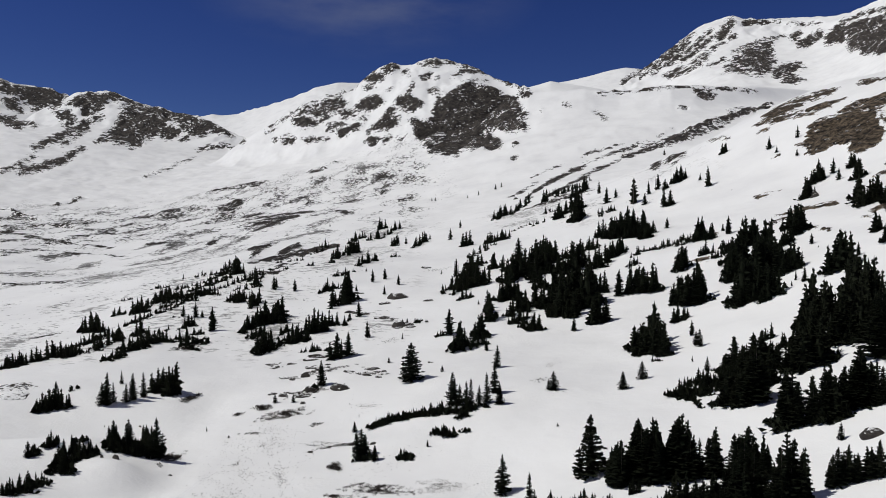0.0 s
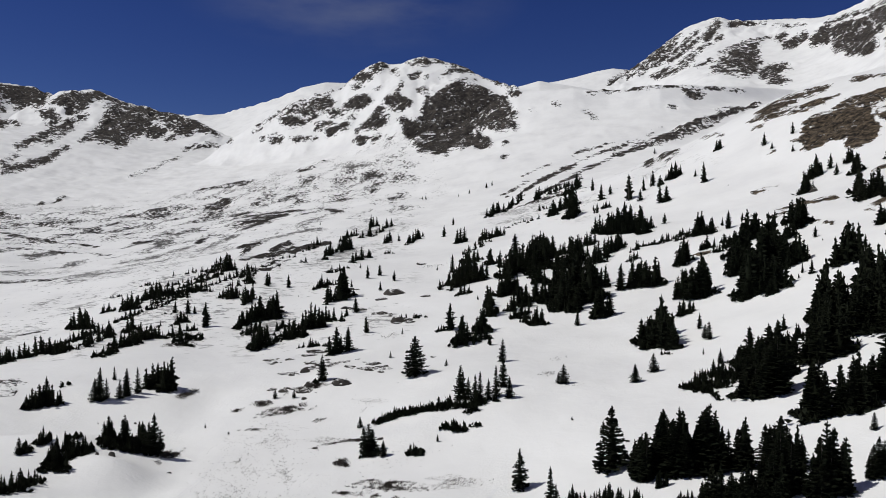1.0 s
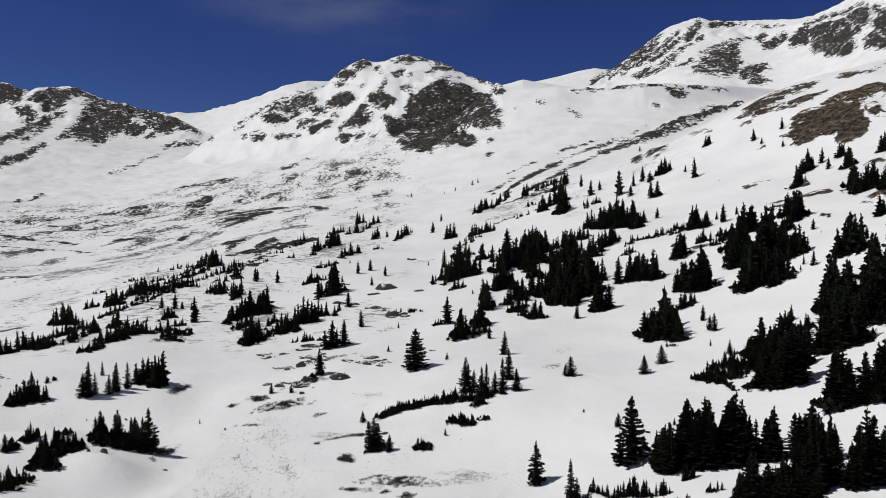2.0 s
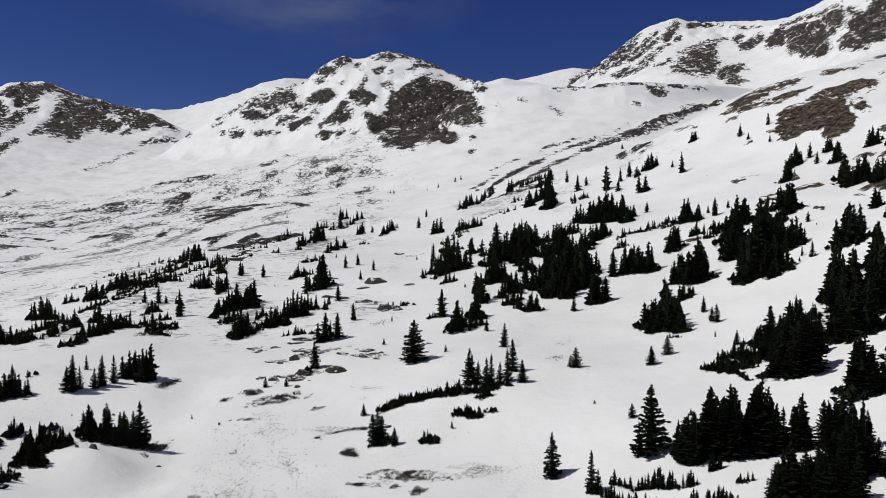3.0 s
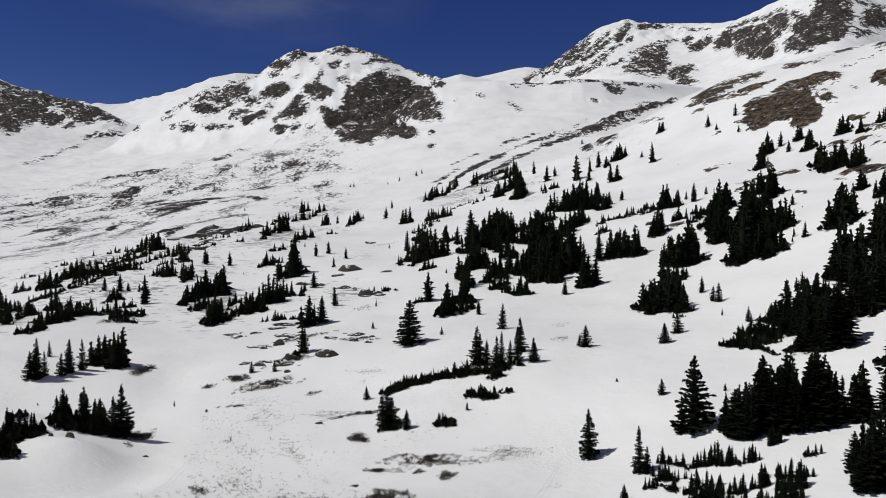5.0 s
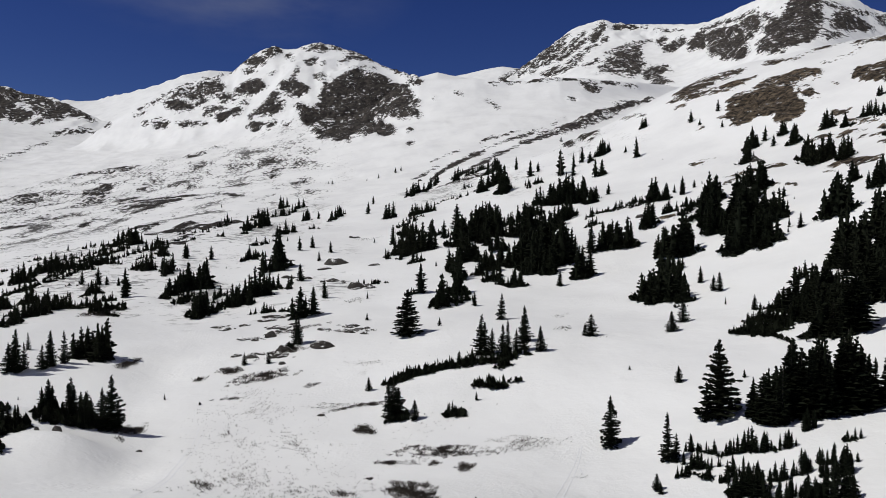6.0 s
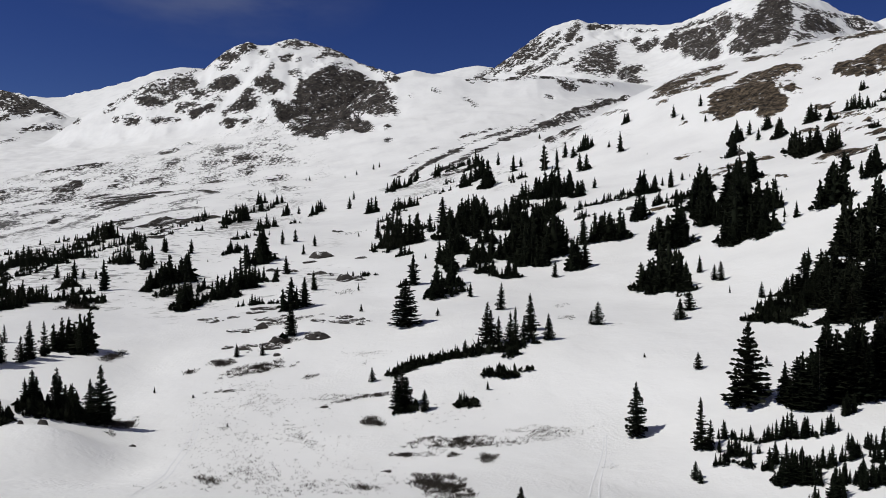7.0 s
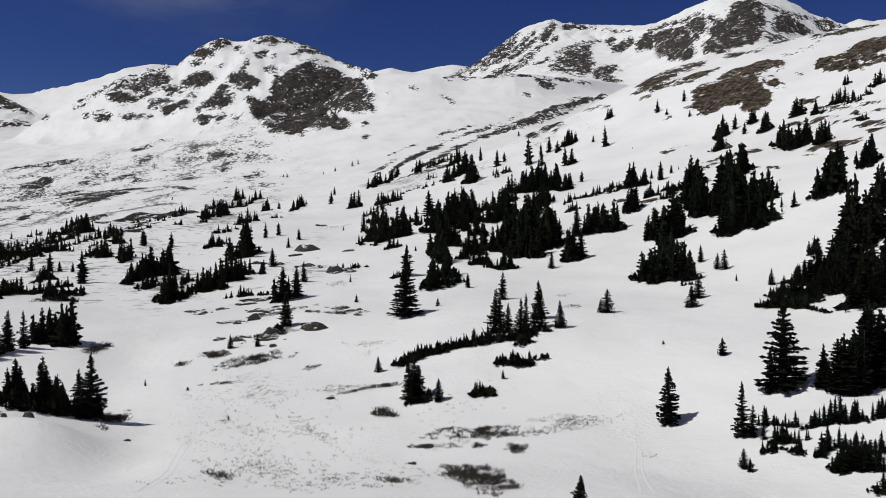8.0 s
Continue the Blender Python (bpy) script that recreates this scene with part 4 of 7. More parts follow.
def build_ground():
    rows = spans((130, 0.0145), (860, 0.0115), (1230, 3.0), (1440, 10), (2200, 6.0), (3000, 25), (4300, 200))
    fine = np.arange(-41, 49, 0.13)
    cols = np.concatenate([np.arange(-180, -41, 2.0), fine, np.arange(49, 180, 2.0)])
    B, R = np.meshgrid(cols, rows)
    Z = height(B, R)
    X, Y = R * np.sin(np.radians(B)), R * np.cos(np.radians(B))
    rock = bare_rock(B, R, X, Y, Z)
    near = np.clip((620 - R) / 60, 0, 1) * np.clip((R - 200) / 40, 0, 1)
    Z = Z + rock * near * (0.2 + 1.6 * fbm(X / 11.0, Y / 11.0, 4, 301, True))
    Z = Z + rock * np.clip((R - 700) / 60, 0, 1) * (9.0 * fbm(X / 26.0, Y / 26.0, 5, 311, True) - 2.0)
    nr, nc = B.shape
    co = np.stack([X, Y, Z], -1).reshape(-1, 3)
    centre = len(co)
    co = np.vstack([co, [[0, 0, Z[0].mean()]]])
    i = np.arange(nr * nc).reshape(nr, nc)
    j = np.roll(i, -1, axis=1)
    quads = np.stack([i[:-1], i[1:], j[1:], j[:-1]], -1).reshape(-1, 4)[:, ::-1]
    fan = np.stack([np.full(nc, centre), j[0], i[0]], -1)
    me = bpy.data.meshes.new("ground")
    me.vertices.add(len(co))
    me.vertices.foreach_set("co", co.ravel())
    loops = np.concatenate([quads.ravel(), fan.ravel()])
    me.loops.add(len(loops))
    me.loops.foreach_set("vertex_index", loops)
    starts = np.concatenate([np.arange(len(quads)) * 4, len(quads) * 4 + np.arange(len(fan)) * 3])
    me.polygons.add(len(starts))
    me.polygons.foreach_set("loop_start", starts)
    me.polygons.foreach_set("use_smooth", np.ones(len(starts), bool))
    me.update()
    for name, value in (("rock", rock), ("coarse", np.clip((R - 90) / 160, 0, 1)), ("mountain", np.clip((R - 430) / 200, 0, 1)), ("warm", np.clip((520 - R) / 150, 0, 1) * np.clip((B - 12) / 8, 0.15, 1)), ("heather", heather(B, R)), ("remote", np.clip((R - 1280) / 200, 0, 1))):
        a = me.attributes.new(name, "FLOAT", "POINT")
        a.data.foreach_set("value", np.append(value.ravel(), 0.0).astype(np.float32))
    me.validate()
    me.materials.append(GROUND)
    return tagged(new("ground", me), "snow-covered alpine ground with bare rock slopes", "ground", kind="structure")


build_ground()


# ---- trees ----
def foliage_material():
    m, nodes, links, p = material("needles")
    pos = nodes.new("ShaderNodeTexCoord").outputs["Object"]
    info = nodes.new("ShaderNodeObjectInfo")
    n = noise_node(nodes, links, pos, 9.0, 3, 0.6)
    v = math_node(nodes, links, "MULTIPLY_ADD", info.outputs["Random"], 0.3, n)
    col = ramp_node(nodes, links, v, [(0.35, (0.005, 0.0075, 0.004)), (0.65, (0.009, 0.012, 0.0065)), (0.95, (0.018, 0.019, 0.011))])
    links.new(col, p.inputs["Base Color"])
    p.inputs["Roughness"].default_value = 0.85
    p.inputs["Specular IOR Level"].default_value = 0.08
    return m


def bark_material():
    m, nodes, links, p = material("bark")
    pos = nodes.new("ShaderNodeTexCoord").outputs["Object"]
    n = noise_node(nodes, links, pos, 14.0, 4, 0.7, (1, 1, 0.25))
    col = ramp_node(nodes, links, n, [(0.3, (0.03, 0.024, 0.02)), (0.7, (0.11, 0.095, 0.08))])
    links.new(col, p.inputs["Base Color"])
    p.inputs["Roughness"].default_value = 0.95
    return m


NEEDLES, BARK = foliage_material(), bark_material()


def tuft(verts, faces, at, turn, long, wide, high, sprays, rng):
    """A clump of needles on a twig: two crossed blades with ragged sprays about them."""
    c, sn = math.cos(turn), math.sin(turn)
    tip = 0.25 * high * rng.uniform(0.2, 2.0)
    b = len(verts)
    for ex, ey, ez in ((-long, 0, 0), (long, 0, tip), (0.3 * long, wide * rng.uniform(0.8, 1.2), -0.35 * high), (0.3 * long, -wide * rng.uniform(0.8, 1.2), -0.35 * high),
                       (0.2 * long, 0, high * rng.uniform(0.7, 1.2)), (0.1 * long, 0, -high * rng.uniform(0.7, 1.2))):
        verts.append((at[0] + c * ex - sn * ey, at[1] + sn * ex + c * ey, at[2] + ez))
    faces += [(b, b + 2, b + 1), (b, b + 1, b + 3), (b, b + 4, b + 1), (b, b + 1, b + 5)]
    for k in range(sprays):
        a = turn + rng.uniform(-1.5, 1.5)
        out, up, w = long * rng.uniform(0.8, 1.5), high * rng.uniform(-1.0, 1.3), 0.35 * wide
        b = len(verts)
        verts += [(at[0] - math.sin(a) * w, at[1] + math.cos(a) * w, at[2] + 0.2 * high), (at[0] + math.sin(a) * w, at[1] - math.cos(a) * w, at[2] - 0.3 * high), (at[0] + math.cos(a) * out, at[1] + math.sin(a) * out, at[2] + up)]
        faces.append((b, b + 1, b + 2))


def conifer_mesh(seed, whorls, boughs, tufts, stems, girth, ragged, taper=0.9, sprays=2):
    """Needle crown of a conifer one metre high; stems: (x, y, height) of the leaders."""
    rng = random.Random(seed)
    verts, faces = [], []
    for sx, sy, sh in stems:
        lean = (rng.uniform(-0.025, 0.025), rng.uniform(-0.025, 0.025))
        p1, p2 = rng.uniform(0, 6.28), rng.uniform(0, 6.28)
        rise = 0.95 * sh / whorls
        for w in range(whorls):
            f = min(max((w + rng.uniform(-0.3, 0.3)) / whorls, 0.0), 0.985)
            z = (0.03 + 0.95 * f) * sh
            reach = girth * sh * ((1 - f) ** taper + 0.03) * (0.74 + 0.26 * min(f / 0.15, 1)) * rng.uniform(0.84, 1.1)
            n = max(3, round(boughs * (1 - 0.45 * f)))
            turn = rng.uniform(0, 6.28)
            for k in range(n):
                if rng.random() < ragged * 0.5 and f > 0.06:
                    continue
                a = turn + 6.283 * k / n + rng.uniform(-0.35, 0.35)
                lobes = 1 + 0.14 * math.sin(2 * a + p1 + 6 * f) + 0.12 * math.sin(3 * a + p2 - 9 * f)
                r = reach * lobes * rng.uniform(1 - ragged, 1 + 0.4 * ragged)
                lift = rise / max(r, 1e-4) * rng.uniform(-0.7, 0.7)
                for t in range(tufts):
                    q = (t + 0.75) / tufts if tufts > 1 else 0.56
                    drop = (0.12 - 0.45 * (1 - f)) * q + 0.2 * q * q + lift
                    at = (sx + lean[0] * f + math.cos(a) * r * q, sy + lean[1] * f + math.sin(a) * r * q, max(z + drop * r, 0.01 * sh))
                    long = (0.6 * r / tufts if tufts > 1 else 0.46 * r) + 0.006 * sh
                    wide = (min(2.4 * r * q / n + 0.005, 0.06) if tufts > 1 else min(2.6 * r * q / n + 0.005, 0.07)) * rng.uniform(0.8, 1.15)
                    tuft(verts, faces, at, a + rng.uniform(-0.3, 0.3), long, wide, (rise * (0.42 if tufts > 1 else 0.5) + 0.006) * rng.uniform(0.7, 1.2), sprays, rng)
        b = len(verts)      # the leader
        lx, ly, lw = sx + lean[0], sy + lean[1], 0.07 * girth
        verts += [(lx - lw, ly, 0.86 * sh), (lx + lw, ly + lw, 0.86 * sh), (lx, ly - lw, 0.86 * sh), (lx, ly, 1.0 * sh)]
        faces += [(b, b + 1, b + 3), (b + 1, b + 2, b + 3), (b + 2, b, b + 3)]
        b = len(verts)      # the dense inner crown
        sides, rows = 5, 5
        for j in range(rows):
            f = j / (rows - 1)
            for k in range(sides):
                a = 6.283 * (k + 0.5 * (j % 2)) / sides
                r = girth * sh * ((0.20 if tufts > 1 else 0.42) * (1 - f) ** taper + 0.01) * rng.uniform(0.55, 1.3)
                verts.append((sx + lean[0] * f + math.cos(a) * r, sy + lean[1] * f + math.sin(a) * r, (0.05 + 0.92 * f) * sh))
        for j in range(rows - 1):
            for k in range(sides):
                p, q = b + j * sides + k, b + j * sides + (k + 1) % sides
                faces += [(p, q, q + sides), (p, q + sides, p + sides)]
    return np.array(verts, float), faces


def mat_mesh(seed, clumps):
    """A wind-pruned mat of conifer one metre high: a mound of tufts with short leaders."""
    rng = random.Random(seed)
    verts, faces = [], []
    for k in range(clumps):
        a, q = rng.uniform(0, 6.28), rng.random() ** 0.6
        x, y = 0.6 * q * math.cos(a), 0.5 * q * math.sin(a)
        top = (1 - 0.55 * q * q) * rng.uniform(0.35, 1.0)
        tuft(verts, faces, (x, y, 0.4 * top), a, rng.uniform(0.14, 0.26), rng.uniform(0.12, 0.22), 0.55 * top, 3, rng)
        if k % 2 == 0:
            tuft(verts, faces, (x, y, 0.8 * top), a, 0.10, 0.07, 0.35 * top, 0, rng)
    return np.array(verts, float), faces


def trunk_mesh(seed, stems):
    rng = random.Random(seed + 500)
    verts, faces = [], []
    for sx, sy, sh in stems:
        b = len(verts)
        for j, (z, r) in enumerate(((-0.12, 0.026), (0.0, 0.022), (0.12, 0.016), (0.5, 0.010), (0.97, 0.002))):
            for k in range(6):
                a = 6.283 * k / 6
                rr = r * (1 + rng.uniform(-0.12, 0.12)) * (0.5 + 0.5 * sh)
                verts.append((sx + rr * math.cos(a), sy + rr * math.sin(a), z * sh))
        for j in range(4):
            for k in range(6):
                p, q = b + j * 6 + k, b + j * 6 + (k + 1) % 6
                faces.append((p, q, q + 6, p + 6))
    return np.array(verts, float), faces


def mesh_from(name, verts, faces, *materials):
    """A mesh from vertices and faces that all have the same number of corners."""
    me = bpy.data.meshes.new(name)
    co, idx = np.asarray(verts, np.float32), np.asarray(faces, np.int32)
    me.vertices.add(len(co))
    me.vertices.foreach_set("co", co.ravel())
    me.loops.add(idx.size)
    me.loops.foreach_set("vertex_index", idx.ravel())
    me.polygons.add(len(idx))
    me.polygons.foreach_set("loop_start", np.arange(len(idx), dtype=np.int32) * idx.shape[1])
    for m in materials:
        me.materials.append(m)
    me.update(calc_edges=True)
    return me


ONE, TWO, THREE = [(0, 0, 1)], [(-0.05, 0.0, 1), (0.07, 0.03, 0.84)], [(0, 0, 1), (0.09, 0.04, 0.9), (-0.10, -0.05, 0.8)]
#        whorls, boughs, stems, girth, ragged, taper
FORMS = [(30, 9, ONE, 0.255, 0.34, 0.95), (32, 8, ONE, 0.21, 0.38, 0.86), (28, 8, TWO, 0.185, 0.36, 0.82), (31, 10, ONE, 0.25, 0.30, 0.86), (26, 8, THREE, 0.18, 0.36, 0.74), (32, 7, ONE, 0.17, 0.45, 0.9)]
NEAR, MIDDLE, FAR, BUSH = [], [], [], []
for k, (wh, bo, st, gi, ra, ta) in enumerate(FORMS):
    NEAR.append((conifer_mesh(k, wh, bo, 3, st, gi, ra, ta, 3), trunk_mesh(k, st)))
    MIDDLE.append(conifer_mesh(k + 20, 22, 7, 1, st[:2] if k == 2 else st[:1], gi * 1.05, ra, ta, 1))
    FAR.append(conifer_mesh(k + 40, 12, 5, 1, st[:1], gi * 1.12, ra * 0.8, ta, 0))
for k in range(4):
    BUSH.append(mat_mesh(k + 60, 9))
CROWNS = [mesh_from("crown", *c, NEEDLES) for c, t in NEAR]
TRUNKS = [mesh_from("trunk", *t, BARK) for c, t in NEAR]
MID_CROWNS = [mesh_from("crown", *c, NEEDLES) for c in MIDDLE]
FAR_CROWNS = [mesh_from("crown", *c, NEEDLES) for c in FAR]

dice = random.Random(7)
SPRUCES = []
LOOSE = {}      # joined trees of the dense thickets, by grove
grove = "open slope"
TALL = ("tall dark green spruce standing in snow", "slender dark spruce on open snow", "dark twin-topped spruce in snow", "broad dark green spruce rooted in snow", "dark spruce with several leaders in snow", "thin ragged dark spruce in snow")


def spruce(x, y, h, broad=1.0, kind=None):
    """A single conifer, h metres high, standing in the snow."""
    form = dice.randrange(len(FORMS)) if kind is None else kind
    if h < 4.0 and form in (2, 4) or (broad > 1 and form in (1, 5)):
        form = 3
    far = math.hypot(x, y)
    tree = new("spruce")
    label = TALL[form] if h > 2.2 else "small dark young spruce poking out of snow"
    tagged(tree, label, "tree", grove)
    crown = CROWNS[form] if far < 150 and h > 1.2 else (MID_CROWNS[form] if far < 270 else FAR_CROWNS[form])
    for name, me in (("trunk", TRUNKS[form]), ("crown", crown)):
        new(name, me).parent = tree
    tree.location = (x, y, ground_at(x, y) - 0.02 * h)
    tree.rotation_euler = (0, 0, dice.uniform(0, 6.28))
    w = h * broad * dice.uniform(0.92, 1.12) * (1.0 if crown is CROWNS[form] else 1.15)
    tree.scale = (w, w, h)
    SPRUCES.append(tree)
    return tree


def loose(form, x, y, h, w):
    LOOSE.setdefault(grove, []).append((form, x, y, h, w, dice.uniform(0, 6.28)))


def thicket(a, b, depth, n, low, high):
    """n conifers between the points a and b on the ground, strewn over so many metres behind that line."""
    back = Vector((*a, 0)) + Vector((*b, 0))
    back = Vector((back.x, back.y)).normalized()
    n = round(n * 1.18) if high > 1.6 else n
    for k in range(n):
        f = min(max((k + dice.uniform(-0.8, 1.8)) / n, 0), 1)
        d = depth * dice.random() ** 1.3 * (0.4 + 0.6 * math.sin(math.pi * f))
        x, y = a[0] + (b[0] - a[0]) * f + back.x * d, a[1] + (b[1] - a[1]) * f + back.y * d
        h = low + (high - low) * dice.random() ** 1.2
        h *= 0.72 + 0.36 * math.sin(math.pi * f) if n > 7 else 1.0
        if dice.random() < 0.4:
            h *= dice.uniform(0.45, 0.8)
        far = math.hypot(x, y)
        if h > 2.4 and far < 106 and k % 2 == 0:
            spruce(x, y, h, dice.uniform(0.85, 1.15))
        elif h < (0.7 if far < 82 else 1.1):
            loose(BUSH[dice.randrange(4)], x, y, h, h * dice.uniform(1.0, 1.8))
        elif h < 2.0 and far > 95 and dice.random() < 0.65:
            loose(BUSH[dice.randrange(4)], x, y, h * 0.95, h * dice.uniform(0.6, 0.95))
        else:
            loose((MIDDLE if far < 128 else FAR)[dice.randrange(6)], x, y, h * 1.04, h * (dice.uniform(1.0, 1.45) if h > 2.4 else dice.uniform(0.95, 1.35)))
        for skirt in range(2 if high > 1.6 and far > 95 else 0):
            if dice.random() < 0.75:
                low_h = min(dice.uniform(0.2, 0.45) * h, 2.2)
                loose(BUSH[dice.randrange(4)], x - 0.3 * back.x + dice.uniform(-0.3, 0.3) * h, y - 0.3 * back.y, low_h, low_h * dice.uniform(1.1, 1.7))


def join_loose():
    for name, trees in LOOSE.items():
        vs, fs, base = [], [], 0
        for (v, f), x, y, h, w, turn in trees:
            c, s = math.cos(turn), math.sin(turn)
            p = np.empty_like(v)
            p[:, 0] = x + w * (c * v[:, 0] - s * v[:, 1])
            p[:, 1] = y + w * (s * v[:, 0] + c * v[:, 1])
            p[:, 2] = ground_at(x, y) - 0.05 * h + h * v[:, 2]
            vs.append(p)
            fs.append(np.array(f) + base)
            base += len(v)
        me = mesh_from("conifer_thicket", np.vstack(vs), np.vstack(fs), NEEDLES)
        tagged(new("conifer_thicket", me), "dense dark thicket of low spruces in snow", "trees", kind="stuff")



grove = "the wooded rise on the valley side"
spruce(-74.3, 204.4, 3.5)
spruce(-70.3, 203.1, 4.4)
spruce(-68.3, 202.9, 2.3)
spruce(-60.1, 186.7, 6.7)
spruce(-65.5, 202.1, 2.2)
spruce(-98.6, 271.8, 2.2)
spruce(-57.8, 244.4, 5.0)
spruce(-57.7, 247.7, 3.8)
spruce(-50.0, 241.9, 4.4)
spruce(-44.0, 226.4, 0.7)
thicket((-97.7, 192.9), (-90.8, 191.2), 7.9, 14, 3.9, 6.5)
thicket((-79.3, 159.3), (-78.8, 174.7), 6.5, 12, 2.4, 4.0)
thicket((-81.8, 153.4), (-80.8, 159.1), 8.2, 12, 1.8, 3.3)
thicket((-87.3, 168.2), (-85.9, 171.2), 5.1, 4, 1.7, 2.8)
thicket((-98.9, 212.8), (-96.7, 217.1), 3.1, 6, 1.7, 3.1)
thicket((-108.6, 242.5), (-105.1, 242.2), 2.6, 5, 0.8, 1.6)
thicket((-71.4, 148.6), (-70.4, 155.7), 3.2, 10, 1.0, 1.9)
thicket((-73.2, 162.6), (-66.9, 172.7), 5.2, 16, 2.3, 4.4)
thicket((-77.2, 178.1), (-77.8, 185.9), 2.4, 5, 3.2, 4.6)
thicket((-72.4, 180.0), (-71.9, 187.2), 2.4, 4, 1.4, 2.9)
thicket((-92.9, 213.3), (-91.6, 224.1), 3.5, 10, 2.8, 4.9)
thicket((-93.9, 230.3), (-81.7, 232.1), 5.3, 18, 1.8, 3.6)
thicket((-86.3, 218.1), (-84.1, 222.7), 2.6, 5, 1.7, 2.8)
thicket((-84.5, 235.7), (-72.5, 234.1), 4.7, 16, 1.8, 3.3)
thicket((-93.9, 248.5), (-87.4, 255.4), 4.2, 12, 1.2, 2.4)
thicket((-86.5, 258.5), (-82.7, 278.2), 6.4, 16, 1.7, 3.3)
thicket((-105.5, 258.7), (-99.1, 258.4), 2.8, 8, 0.8, 1.7)
thicket((-94.8, 273.1), (-86.1, 276.5), 4.3, 10, 1.3, 2.6)
thicket((-79.4, 266.0), (-77.2, 276.3), 4.1, 8, 3.8, 5.9)
thicket((-88.1, 302.8), (-86.1, 305.9), 4.7, 4, 2.8, 4.7)
thicket((-69.2, 186.9), (-66.2, 192.0), 2.2, 7, 1.5, 2.9)
thicket((-77.2, 202.7), (-74.6, 201.9), 1.9, 4, 0.9, 1.6)
thicket((-88.0, 193.8), (-83.0, 205.1), 4.3, 12, 0.8, 1.9)
thicket((-68.1, 225.1), (-63.1, 229.4), 4.6, 10, 1.7, 3.8)
thicket((-70.3, 238.5), (-69.6, 245.8), 3.2, 4, 1.5, 2.2)
thicket((-68.0, 242.7), (-62.7, 249.9), 4.4, 8, 1.9, 3.8)
thicket((-59.3, 216.4), (-58.0, 224.7), 2.3, 5, 3.4, 4.7)
thicket((-66.5, 247.4), (-65.4, 258.4), 3.2, 4, 2.9, 3.9)
thicket((-64.0, 172.9), (-58.8, 175.5), 3.5, 12, 0.7, 1.9)

grove = "the clump on the crest of the rise"
thicket((-51.4, 182.9), (-49.1, 193.3), 4.1, 7, 2.1, 4.3)
thicket((-50.8, 191.7), (-45.0, 196.7), 6.5, 16, 3.6, 6.6)
thicket((-42.3, 163.3), (-41.0, 171.6), 4.3, 7, 3.7, 6.0)
thicket((-45.6, 193.0), (-45.7, 204.6), 3.2, 5, 6.0, 8.2)
thicket((-48.0, 176.1), (-46.2, 185.7), 2.0, 6, 2.0, 3.4)
thicket((-38.1, 172.3), (-32.8, 173.6), 4.0, 14, 2.3, 4.5)
thicket((-34.9, 179.5), (-29.4, 182.4), 4.6, 12, 4.7, 7.3)
thicket((-31.3, 181.5), (-28.3, 191.2), 2.4, 8, 3.4, 5.5)

grove = "scattered clumps up the valley"
spruce(-60.0, 365.5, 5.0)
spruce(-18.6, 361.0, 3.8)
spruce(3.7, 352.2, 5.9)
spruce(9.4, 397.7, 4.6)
spruce(12.2, 323.6, 7.3)
spruce(4.8, 254.3, 6.8)
spruce(21.2, 253.1, 6.1)
spruce(-24.8, 253.3, 4.7)
spruce(-29.4, 274.3, 1.7)
spruce(-39.6, 245.5, 3.7)
spruce(-28.8, 237.8, 2.5)
spruce(-30.1, 233.6, 4.4)
spruce(-18.9, 231.4, 3.1)
spruce(-20.9, 258.0, 4.2)
spruce(-15.4, 247.3, 3.7)
spruce(-23.4, 200.2, 4.4)
spruce(-18.0, 171.2, 4.0)
spruce(-9.5, 168.7, 1.5)
spruce(-11.1, 147.2, 1.3)
spruce(-6.4, 275.4, 0.8)
spruce(-0.5, 263.9, 1.6)
spruce(-6.7, 618.0, 3.8)
spruce(-9.6, 618.2, 2.9)
spruce(-81.4, 515.8, 2.4)
thicket((-64.4, 350.7), (-56.2, 360.9), 8.7, 9, 1.6, 3.3)
thicket((-45.2, 291.7), (-44.4, 314.3), 6.3, 6, 2.7, 4.6)
thicket((-50.9, 387.2), (-44.6, 415.3), 11.6, 10, 3.0, 6.1)
thicket((-45.2, 321.2), (-39.1, 333.2), 9.9, 10, 3.0, 5.5)
thicket((-41.3, 393.2), (-33.2, 404.8), 12.5, 8, 3.0, 7.6)
thicket((-41.0, 454.1), (-36.1, 457.6), 3.5, 3, 6.3, 8.4)
thicket((-33.8, 283.1), (-27.3, 298.5), 7.6, 12, 2.6, 6.1)
thicket((-32.5, 422.0), (-27.0, 446.5), 6.0, 6, 4.7, 7.4)
thicket((-25.9, 342.3), (-21.4, 366.5), 14.0, 5, 4.0, 7.5)
thicket((-23.2, 307.7), (-18.7, 309.6), 4.4, 6, 1.2, 2.3)
thicket((-14.3, 335.0), (-6.3, 363.1), 8.1, 10, 3.7, 7.5)
thicket((7.6, 320.6), (10.8, 324.7), 4.4, 3, 5.4, 6.8)
thicket((-38.8, 262.9), (-33.7, 270.6), 3.4, 8, 1.2, 2.8)
thicket((-41.2, 237.1), (-36.9, 244.9), 2.6, 8, 1.4, 3.3)
thicket((-30.4, 217.2), (-29.0, 225.0), 3.3, 5, 7.4, 10.7)
thicket((-33.5, 213.8), (-31.9, 221.5), 3.8, 5, 4.0, 5.7)
thicket((-25.8, 185.7), (-25.4, 198.2), 3.9, 5, 1.1, 2.8)
thicket((-70.5, 296.2), (-56.3, 301.6), 7.9, 8, 1.1, 2.3)
thicket((-63.8, 273.7), (-59.8, 278.8), 4.4, 5, 1.1, 1.9)

